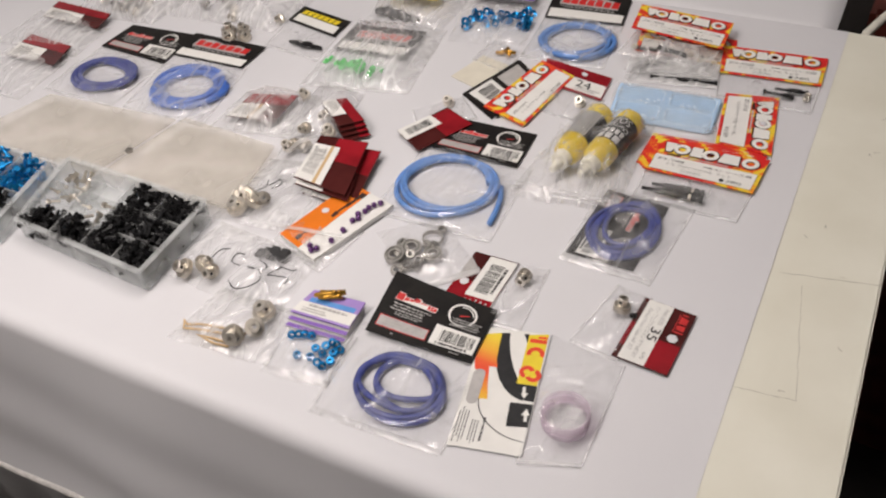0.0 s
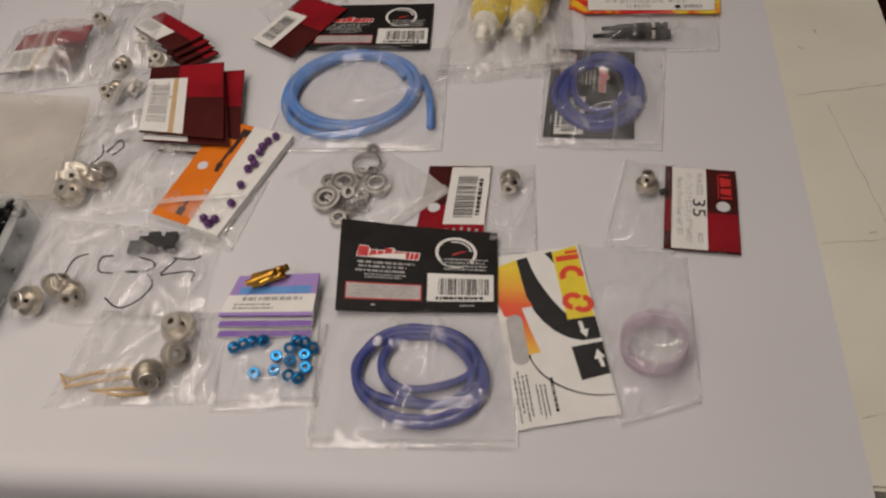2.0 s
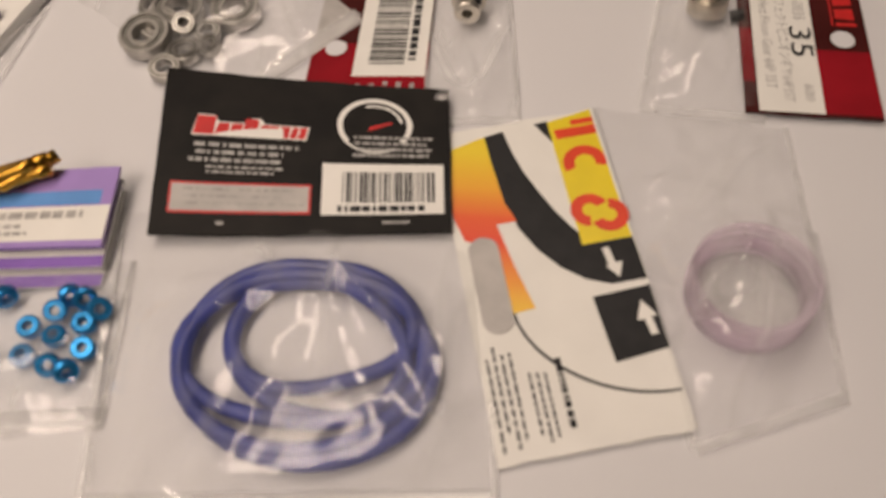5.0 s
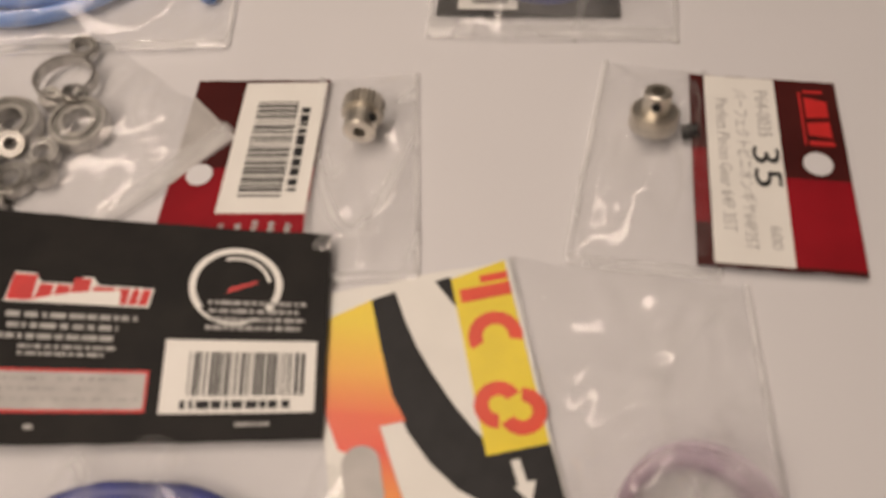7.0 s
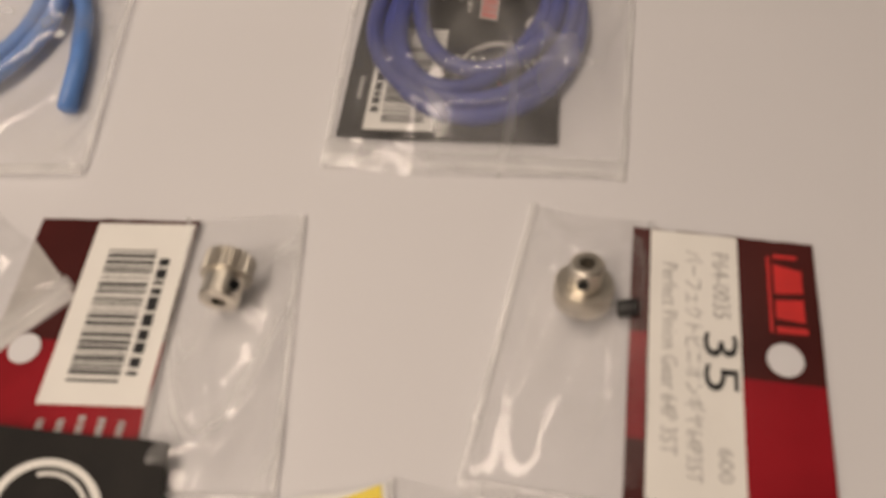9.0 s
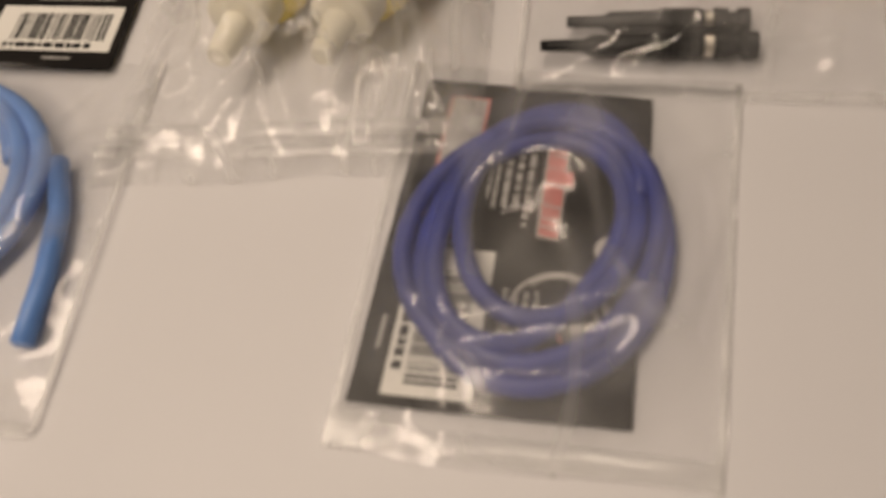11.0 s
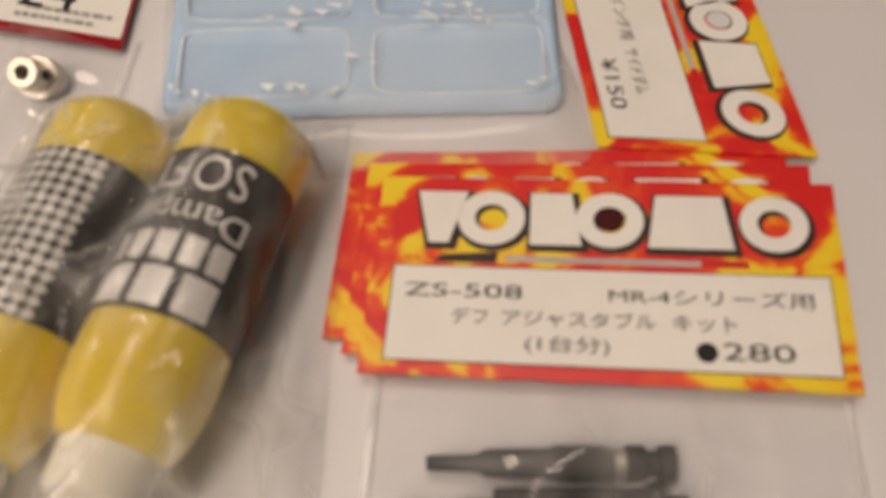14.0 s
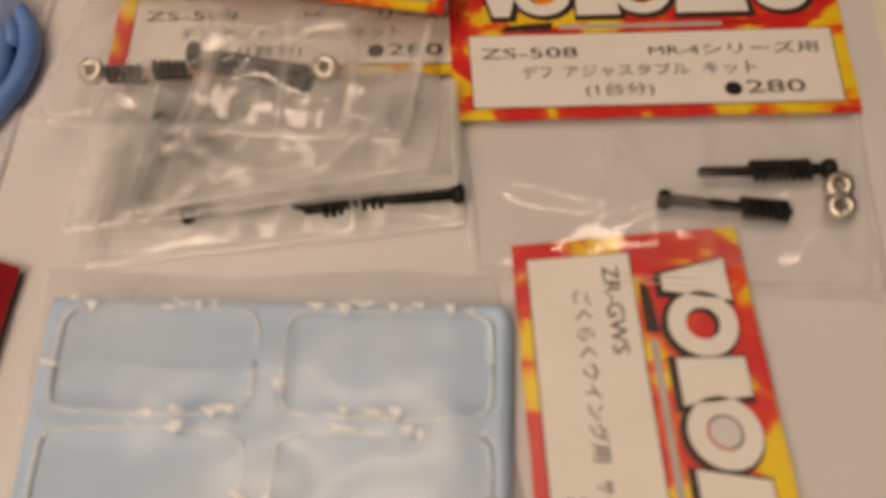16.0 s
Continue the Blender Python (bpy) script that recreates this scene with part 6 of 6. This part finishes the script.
# ---------------------------------------------------------------- red packets, loose and in piles
def red_packet(corners, label, seed, bag=None, h=0.006, film=None, tape=False, top_red=True, group="red packets", side=False):
    c = Card(corners, 0.0009)
    e, hc = header_packet(c, MAROON, label, bag=bag, bag_height=h, seed=seed, bag_mat=film or FILM, group=group)
    u1, v0 = (0.52, 0.20) if side else (0.62, 0.42)
    printed("red_field", c, hc, CRIMSON, lambda bm: c.rect(bm, 0.01, 0.01, 0.99, 0.40) if top_red else c.rect(bm, 0.40, 0.01, 0.99, 0.48))
    printed("label", c, hc, WHITE, lambda bm: c.rect(bm, 0.0, v0, u1, 0.985, 0.0002))
    printed("barcode", c, hc, GREYINK, lambda bm: c.bars(bm, 0.06, v0 + 0.10, u1 * 0.58, 0.86, seed, 0.0003, down=True))
    if tape:
        printed("tape", c, hc, TAN, lambda bm: c.rect(bm, u1 * 0.66, v0, u1 * 0.78, 0.985, 0.0003), "tan tape stripe")
    return c


red_packet(q4(0.008, (-0.5840, 0.2050), (-0.5000, 0.2050), (-0.4900, 0.1750), (-0.5740, 0.1720)), "crimson card half under a cloudy bag", 113, bag=[(-0.60, 0.19), (-0.49, 0.19), (-0.48, 0.13), (-0.59, 0.12)], h=0.026, film=FILM_MILKY)
red_packet(q4(0.007, (-0.5550, 0.1400), (-0.4900, 0.1380), (-0.4780, 0.1030), (-0.5450, 0.0980)), "crimson card with bar code over a cloudy bag", 117, bag=[(-0.565, 0.12), (-0.48, 0.12), (-0.47, 0.05), (-0.56, 0.04)], h=0.022, film=FILM_MILKY)
red_packet(q4(0.007, (-0.2480, 0.1420), (-0.2050, 0.1560), (-0.2000, 0.1130), (-0.2480, 0.1030)), "crimson packet with taped label inside a cloudy bag", 119, bag=[(-0.262, 0.155), (-0.190, 0.172), (-0.182, 0.105), (-0.258, 0.088)], h=0.028, film=FILM_MILKY, tape=True)
# pile of red packets
for k in range(4):
    dx, dy, lean, z = ((0.0, 0.0, 0.0), (0.003, -0.004, 0.002), (0.008, 0.001, -0.003), (0.010, -0.005, 0.001))[k] + (0.013 - 0.0032 * k,)
    red_packet([(-0.1430 + dx, 0.1070 + dy, z), (-0.0980 + dx - lean, 0.1130 + dy, z + 0.001), (-0.0790 + dx, 0.0500 + dy + lean, z - 0.0012), (-0.1300 + dx, 0.0515 + dy, z)], "maroon and red packet in a fanned pile", 121 + k, tape=(k == 0), top_red=False, side=True,
               bag=[(-0.182, 0.118), (-0.112, 0.120), (-0.105, 0.060), (-0.165, 0.052)] if k == 0 else None, h=0.022, film=FILM_SOFT, group="pile of red packets")
for k in range(4):
    dx, dy, z = 0.003 * k, -0.002 * k, 0.012 - 0.003 * k
    red_packet([(-0.1560 + dx, 0.1640 + dy, z), (-0.1200 + dx, 0.1400 + dy, z + 0.001), (-0.1370 + dx, 0.1250 + dy, z), (-0.1740 + dx, 0.1500 + dy, z)], "crimson packet in a leaning pile with loose bags", 131 + k, group="second pile of red packets",
               bag=[(-0.205, 0.190), (-0.155, 0.190), (-0.140, 0.120), (-0.190, 0.105)] if k == 0 else None, h=0.032, film=FILM_MILKY)
for k, (x, y) in enumerate(((-0.198, 0.158), (-0.163, 0.142), (-0.150, 0.128), (-0.143, 0.120), (-0.163, 0.096), (-0.155, 0.102), (-0.164, 0.088), (-0.168, 0.119))):
    pinion(x, y, 0.0050, 0.0036, Matrix.Rotation(radians(25 + 40 * (k % 3)), 4, "X") @ Matrix.Rotation(radians(50 * k), 4, "Z"), 0.006, teeth=22)
for k, (x, y) in enumerate(((-0.355, 0.232), (-0.340, 0.238), (-0.330, 0.228), (-0.345, 0.222))):
    pinion(x, y, 0.0075, 0.0040, Matrix.Rotation(radians(10 * k), 4, "X"), 0.001, teeth=30, label="steel-grey pinion gear in a clear bag")

# gear bags on the near side
e = thing("zip_bag", (-0.135, 0.03, 0), "clear zip bag with marker scribble and pinion gears", "bag", "gear bags")
bg = part("pouch", bag_mesh([(-0.176, 0.075), (-0.110, 0.092), (-0.085, 0.008), (-0.172, -0.008)], 0.009, 141, folds=0.002), FILM_MILKY, e, smooth=True)
part("zip_strip", strip((-0.174, 0.072), (-0.112, 0.088), 0.004, 0.0016, 171, 0.0010), SEAL, bg, "milky zip strip", smooth=True)
part("zip_strip", strip((-0.140, -0.003), (-0.057, 0.013), 0.0035, 0.008, 6, 0.001), SEAL, bg, smooth=True)
e2 = thing("zip_bag", (-0.10, -0.04, 0), "clear zip bag with hand-written 35 and pinion gears", "bag", "gear bags")
bg2 = part("pouch", bag_mesh([(-0.160, -0.006), (-0.062, -0.010), (-0.058, -0.070), (-0.168, -0.072)], 0.007, 143, folds=0.002), FILM_MILKY, e2, smooth=True)
part("zip_strip", strip((-0.159, -0.009), (-0.064, -0.013), 0.004, 0.0016, 172, 0.0010), SEAL, bg2, "milky zip strip", smooth=True)
e3 = thing("zip_bag", (-0.08, -0.09, 0), "clear zip bag with tan bands and pinion gears", "bag", "gear bags")
bg3 = part("pouch", bag_mesh([(-0.112, -0.062), (-0.046, -0.058), (-0.036, -0.107), (-0.116, -0.117)], 0.008, 147, folds=0.002), FILM_MILKY, e3, smooth=True)
part("zip_strip", strip((-0.111, -0.065), (-0.048, -0.061), 0.004, 0.0016, 173, 0.0010), SEAL, bg3, "milky zip strip", smooth=True)


def stroke(pts, z, owner, name="marker_stroke"):
    pts = [Vector((x, y, z)) for x, y in pts]
    run = []
    for i in range(len(pts) - 1):
        p0, p1, p2, p3 = pts[max(i - 1, 0)], pts[i], pts[i + 1], pts[min(i + 2, len(pts) - 1)]
        for s in range(6):
            t = s / 6
            run.append(0.5 * ((2 * p1) + (p2 - p0) * t + (2 * p0 - 5 * p1 + 4 * p2 - p3) * t * t + (3 * p1 - p0 - 3 * p2 + p3) * t ** 3))
    run.append(pts[-1])
    bm = bmesh.new()
    add_tube(bm, run, 0.00045, 6)
    part(name, bm, INK, owner, "black marker stroke", smooth=True)


stroke([(-0.098, -0.034), (-0.090, -0.036), (-0.088, -0.040), (-0.094, -0.043), (-0.102, -0.0435)], 0.0085, bg2)
stroke([(-0.102, -0.0435), (-0.092, -0.043), (-0.085, -0.050), (-0.089, -0.060), (-0.097, -0.065), (-0.106, -0.060)], 0.0085, bg2)
stroke([(-0.078, -0.0335), (-0.083, -0.0435), (-0.078, -0.0425), (-0.067, -0.0405), (-0.066, -0.046)], 0.0085, bg2)
stroke([(-0.080, -0.033), (-0.070, -0.033), (-0.066, -0.0305)], 0.0085, bg2)
stroke([(-0.133, -0.050), (-0.132, -0.038), (-0.126, -0.034)], 0.0085, bg2)
stroke([(-0.112, -0.034), (-0.118, -0.036), (-0.116, -0.044), (-0.108, -0.045)], 0.0085, bg2)
stroke([(-0.150, 0.026), (-0.146, 0.034), (-0.149, 0.042)], 0.0105, bg)
stroke([(-0.140, 0.034), (-0.136, 0.041), (-0.140, 0.046), (-0.144, 0.036)], 0.0105, bg)
for k, (x, y, r, tx, ty) in enumerate(((-0.155, 0.009, 0.0085, 20, -10), (-0.146, 0.016, 0.0075, -35, 20), (-0.157, 0.023, 0.0075, 50, 10), (-0.142, 0.024, 0.006, 30, 40), (-0.162, 0.017, 0.006, -60, 0),
                                       (-0.144, -0.063, 0.0075, 35, -20), (-0.134, -0.058, 0.006, -40, 30), (-0.125, -0.056, 0.006, 60, 10), (-0.139, -0.053, 0.005, 20, 50),
                                       (-0.064, -0.0715, 0.0082, 10, -8), (-0.061, -0.0865, 0.0068, 25, 30), (-0.069, -0.0980, 0.0075, 55, 25))):
    pinion(x, y, r, r * 0.6, Matrix.Rotation(radians(tx), 4, "X") @ Matrix.Rotation(radians(ty), 4, "Y"), 0.0025 + (abs(tx) + abs(ty)) * 0.00006, teeth=26 + k)
for k, pts in enumerate(([(-0.064, -0.093), (-0.080, -0.0955), (-0.098, -0.100), (-0.107, -0.104), (-0.113, -0.1005), (-0.108, -0.107), (-0.098, -0.104), (-0.080, -0.100), (-0.066, -0.099)],
                         [(-0.068, -0.1045), (-0.080, -0.106), (-0.094, -0.1085), (-0.080, -0.1090), (-0.068, -0.1065)])):
    bm = bmesh.new()
    add_tube(bm, [(x, y, 0.0045 + 0.001 * math.sin(i)) for i, (x, y) in enumerate(pts)], 0.0010, 8)
    solid("rubber_band", bm, TAN, (pts[0][0], pts[0][1], 0), "tan rubber band in a clear bag", "rubber band", "tan bands", smooth=True)
bm = bmesh.new()
for k in range(5):
    add_box(bm, -0.012 + 0.005 * k, -0.004 + 0.002 * (k % 2), 0.002, -0.006 + 0.005 * k, 0.004 + 0.002 * (k % 3), 0.004 + 0.0008 * k, Matrix.Translation((-0.098, -0.0225, 0)) @ Matrix.Rotation(radians(8), 4, "Z"))
solid("black_clip_strip", bm, GREYPLASTIC, (-0.098, -0.0225, 0), "small grey plastic clips inside a clear bag", "clips")

# back centre bags
e = thing("zip_bag", (-0.10, 0.36, 0), "clear bag of blue anodised washers under a pale card", "bag")
part("pouch", bag_mesh([(-0.155, 0.385), (-0.070, 0.400), (-0.055, 0.320), (-0.130, 0.300)], 0.010, 151), FILM_SOFT, e, smooth=True)
c = Card(q4(0.012, (-0.165, 0.410), (-0.085, 0.425), (-0.075, 0.385), (-0.140, 0.375)))
e, hc = header_packet(c, WHITE, "pale lilac-edged card over a bag of blue washers")
printed("violet_edge", c, hc, VIOLET, lambda bm: c.rect(bm, 0.0, 0.86, 1, 1))
rnd = random.Random(15)
for k in range(40):
    x, y = -0.100 + rnd.uniform(-0.030, 0.034), 0.352 + rnd.uniform(-0.016, 0.016)
    y += (x + 0.1) * 0.35
    bm = bmesh.new()
    add_lathe(bm, [(0.0014, 0), (0.0030, 0), (0.0040, 0.0012), (0.0040, 0.0024), (0.0014, 0.0010)], Matrix.Translation((x, y, 0.002 + rnd.random() * 0.006)) @ Matrix.Rotation(rnd.uniform(0, 1.4), 4, "X") @ Matrix.Rotation(rnd.uniform(0, 1.4), 4, "Y"), 12, True)
    solid("cone_washer", bm, ANODISED, (x, y, 0), "blue anodised countersunk washer in a clear bag", "washer", "blue washers")
e = thing("parts_packet", (-0.20, 0.33, 0), "clear bulging bag with a yellow card and grey parts", "packet", "parts packets")
part("pouch", bag_mesh([(-0.245, 0.375), (-0.150, 0.390), (-0.145, 0.318), (-0.232, 0.300)], 0.030, 157, folds=0.004), FILM_SOFT, e, smooth=True)
c = Card(q4(0.012, (-0.235, 0.385), (-0.175, 0.395), (-0.170, 0.352), (-0.228, 0.340)))
part("header_card", c.body(), YELLOW, e, "bright yellow card")
for k in range(6):
    bm = bmesh.new()
    add_lathe(bm, [(0.002, 0), (0.006, 0), (0.006, 0.003), (0.002, 0.004)], Matrix.Translation((-0.222 + 0.008 * k, 0.322 + 0.003 * (k % 2), 0.004)) @ Matrix.Rotation(radians(25 * k), 4, "X"), 14)
    solid("grey_bush", bm, GREYPLASTIC, (-0.222 + 0.008 * k, 0.322, 0), "dark grey plastic bush in a clear bag", "bush", "grey bushes")
# far-left clear bags of metal parts
for k, (x, y, w, h, n) in enumerate(((-0.505, 0.245, 0.055, 0.045, 14), (-0.385, 0.285, 0.075, 0.050, 8))):
    e = thing("zip_bag", (x, y, 0), "cloudy clear bag of small metal parts", "bag", "far metal bags")
    part("pouch", bag_mesh([(x - w, y + h), (x + w, y + h), (x + w, y - h * 0.7), (x - w, y - h)], 0.034, 161 + k, folds=0.005), FILM_MILKY, e, smooth=True)
    for i in range(n):
        px, py = x + rnd.gauss(0, w * 0.3), y + rnd.gauss(0, h * 0.3)
        bm = bmesh.new()
        add_lathe(bm, [(0.002, 0), (0.0055, 0), (0.0055, 0.003), (0.003, 0.004), (0.003, 0.008), (0.002, 0.008)], Matrix.Translation((px, py, 0.004)) @ Matrix.Rotation(rnd.uniform(0, 1.5), 4, "X"), 14, True)
        solid("metal_bush", bm, NICKEL if i % 3 else SHIELD, (px, py, 0), "small flanged metal bush in a clear bag", "bush", "metal bushes")


# ---------------------------------------------------------------- compartment boxes with open lids
def compartment_box(corners, h, cols, rows, label):
    """Clear box: floor, walls with a rim, dividers; corners front-left, front-right, back-right, back-left."""
    q = Card([(*corners[3], 0), (*corners[2], 0), (*corners[1], 0), (*corners[0], 0)])
    e = thing("parts_box", tuple(q.mid()), label, "box", "compartment boxes")

    def wall(a, b, t, z0, z1, inset=0.0):
        a, b = Vector((a.x, a.y, 0)), Vector((b.x, b.y, 0))
        d = (b - a).normalized()
        s = Vector((-d.y, d.x, 0)) * t / 2
        bm = bmesh.new()
        lo = [bm.verts.new(p + Vector((0, 0, z0))) for p in (a - s, b - s, b + s, a + s)]
        hi = [bm.verts.new(p + Vector((0, 0, z1))) for p in (a - s, b - s, b + s, a + s)]
        bm.faces.new(lo[::-1])
        bm.faces.new(hi)
        for k in range(4):
            bm.faces.new((lo[k], lo[(k + 1) % 4], hi[(k + 1) % 4], hi[k]))
        bmesh.ops.bevel(bm, geom=list(bm.edges), offset=t * 0.2, segments=1, affect="EDGES")
        return bm

    bm = bmesh.new()
    add_pts = [q.at(u, v) for u, v in ((0, 1), (1, 1), (1, 0), (0, 0))]
    lo = [bm.verts.new((p.x, p.y, 0.0008)) for p in add_pts]
    hi = [bm.verts.new((p.x, p.y, 0.0024)) for p in add_pts]
    bm.faces.new(lo[::-1])
    bm.faces.new(hi)
    for k in range(4):
        bm.faces.new((lo[k], lo[(k + 1) % 4], hi[(k + 1) % 4], hi[k]))
    part("base", bm, FROST, e)
    ring = [(0, 0), (1, 0), (1, 1), (0, 1)]
    for k in range(4):
        (u0, v0), (u1, v1) = ring[k], ring[(k + 1) % 4]
        side = part("side_wall", wall(q.at(u0, v0), q.at(u1, v1), 0.0018, 0.0024, h), FROST, e)
        part("rim", wall(q.at(u0, v0), q.at(u1, v1), 0.0048, h, h + 0.002), FROST, side, "thick moulded rim")
    for k in range(1, cols):
        part("divider", wall(q.at(k / cols, 0.02), q.at(k / cols, 0.98), 0.0012, 0.0024, h - 0.002), FROST, e)
    for k in range(1, rows):
        part("divider", wall(q.at(0.02, k / rows), q.at(0.98, k / rows), 0.0012, 0.0024, h - 0.002), FROST, e)
    return q


def screw_heap(q, u0, v0, u1, v1, n, z, mat, seed, label, size=1.0):
    """A heap of small cap screws filling one compartment."""
    rnd = random.Random(seed)
    bm = bmesh.new()
    for k in range(n):
        u, v = rnd.uniform(u0, u1), rnd.uniform(v0, v1)
        p = q.at(u, v)
        du = 1 - abs(2 * (u - u0) / (u1 - u0) - 1)
        zz = rnd.uniform(0.3, 1.0) * z * (0.6 + 0.5 * du) + 0.003
        M = Matrix.Translation((p.x, p.y, zz)) @ Euler((rnd.uniform(0, 3.1), rnd.uniform(0, 3.1), rnd.uniform(0, 6.2))).to_matrix().to_4x4()
        s = size * rnd.uniform(0.8, 1.2)
        add_lathe(bm, [(0.0011 * s, -0.005 * s), (0.0012 * s, 0.003 * s), (0.0023 * s, 0.0031 * s), (0.0023 * s, 0.0055 * s), (0.0013 * s, 0.0055 * s)], M, 7)
    p = q.at((u0 + u1) / 2, (v0 + v1) / 2)
    solid("screw_heap", bm, mat, (p.x, p.y, 0.0024), label, "screws", "heaps of screws", "stuff")


BQ = compartment_box([(-0.2950, -0.0885), (-0.1600, -0.0900), (-0.1680, -0.0100), (-0.3180, -0.0140)], 0.020, 4, 3, "frosted clear compartment box full of black screws, lid open")
k = 0
for i in range(4):
    for j in range(3):
        if (i, j) in ((1, 0), (0, 0)):
            continue
        mat = NICKEL if (i, j) in ((1, 1), (0, 1)) else BLACKPLASTIC
        screw_heap(BQ, i / 4 + 0.02, j / 3 + 0.03, (i + 1) / 4 - 0.02, (j + 1) / 3 - 0.03, 5 if mat is NICKEL else 60, 0.021, mat, 200 + k, "heap of small black screws in a box compartment" if mat is BLACKPLASTIC else "few bright screws in a box compartment")
        k += 1
screw_heap(BQ, 0.02, 0.04, 0.20, 0.30, 12, 0.014, NICKEL, 240, "heap of bright screws in a box compartment")
BB = compartment_box([(-0.4600, -0.1080), (-0.3080, -0.1020), (-0.3300, -0.0240), (-0.4750, -0.0300)], 0.020, 4, 2, "frosted clear compartment box with blue screws, lid open")
screw_heap(BB, 0.52, 0.04, 0.74, 0.46, 60, 0.022, ANODISED, 251, "heap of blue anodised screws in a box compartment")
screw_heap(BB, 0.77, 0.04, 0.98, 0.46, 60, 0.022, ANODISED, 252, "heap of blue anodised screws in a box compartment")
screw_heap(BB, 0.77, 0.54, 0.98, 0.96, 40, 0.016, BLACKPLASTIC, 253, "heap of small black screws in a box compartment")


def box_lid(corners, z, label, seed):
    c = Card([(*p, z) for p in corners], 0.0016)
    e = thing("box_lid", tuple(c.mid()), label, "lid", "box lids")
    bm = bmesh.new()
    nx, ny = 30, 16
    g = {}
    for i in range(nx + 1):
        for j in range(ny + 1):
            u, v = i / nx, j / ny
            d = min(u, 1 - u, v * 0.6, (1 - v) * 0.6)
            g[i, j] = bm.verts.new(c.at(u, v, 0.003 if d < 0.02 else (0.0 if d > 0.035 else 0.0015)))
    for i in range(nx):
        for j in range(ny):
            bm.faces.new((g[i, j + 1], g[i + 1, j + 1], g[i + 1, j], g[i, j]))
    p = part("panel", bm, LIDFILM, e)
    sd = p.modifiers.new("thickness", "SOLIDIFY")
    sd.thickness = 0.0015
    for u in (0.25, 0.75):
        bm = bmesh.new()
        a = c.at(u, 1.0)
        add_box(bm, -0.008, -0.004, -0.003, 0.008, 0.004, 0.002, Matrix.Translation(a))
        part("hinge", bm, FROST, e)
    return c


box_lid([(-0.2790, 0.0840), (-0.1760, 0.0830), (-0.1560, 0.0020), (-0.2920, -0.0060)], 0.006, "yellowed clear box lid lying open, dusty inside", 3)
box_lid([(-0.4340, 0.0620), (-0.2860, 0.0780), (-0.2980, -0.0080), (-0.4560, -0.0200)], 0.006, "yellowed clear box lid lying open, faint stains", 5)
bm = bmesh.new()
add_lathe(bm, [(0.0016, 0), (0.0034, 0), (0.0034, 0.0026), (0.0016, 0.0026)], Matrix.Translation((-0.289, 0.024, 0.0095)), 6, True)
solid("hex_nut", bm, STEEL, (-0.289, 0.024, 0.0075), "single steel hex nut on the box lid", "nut")
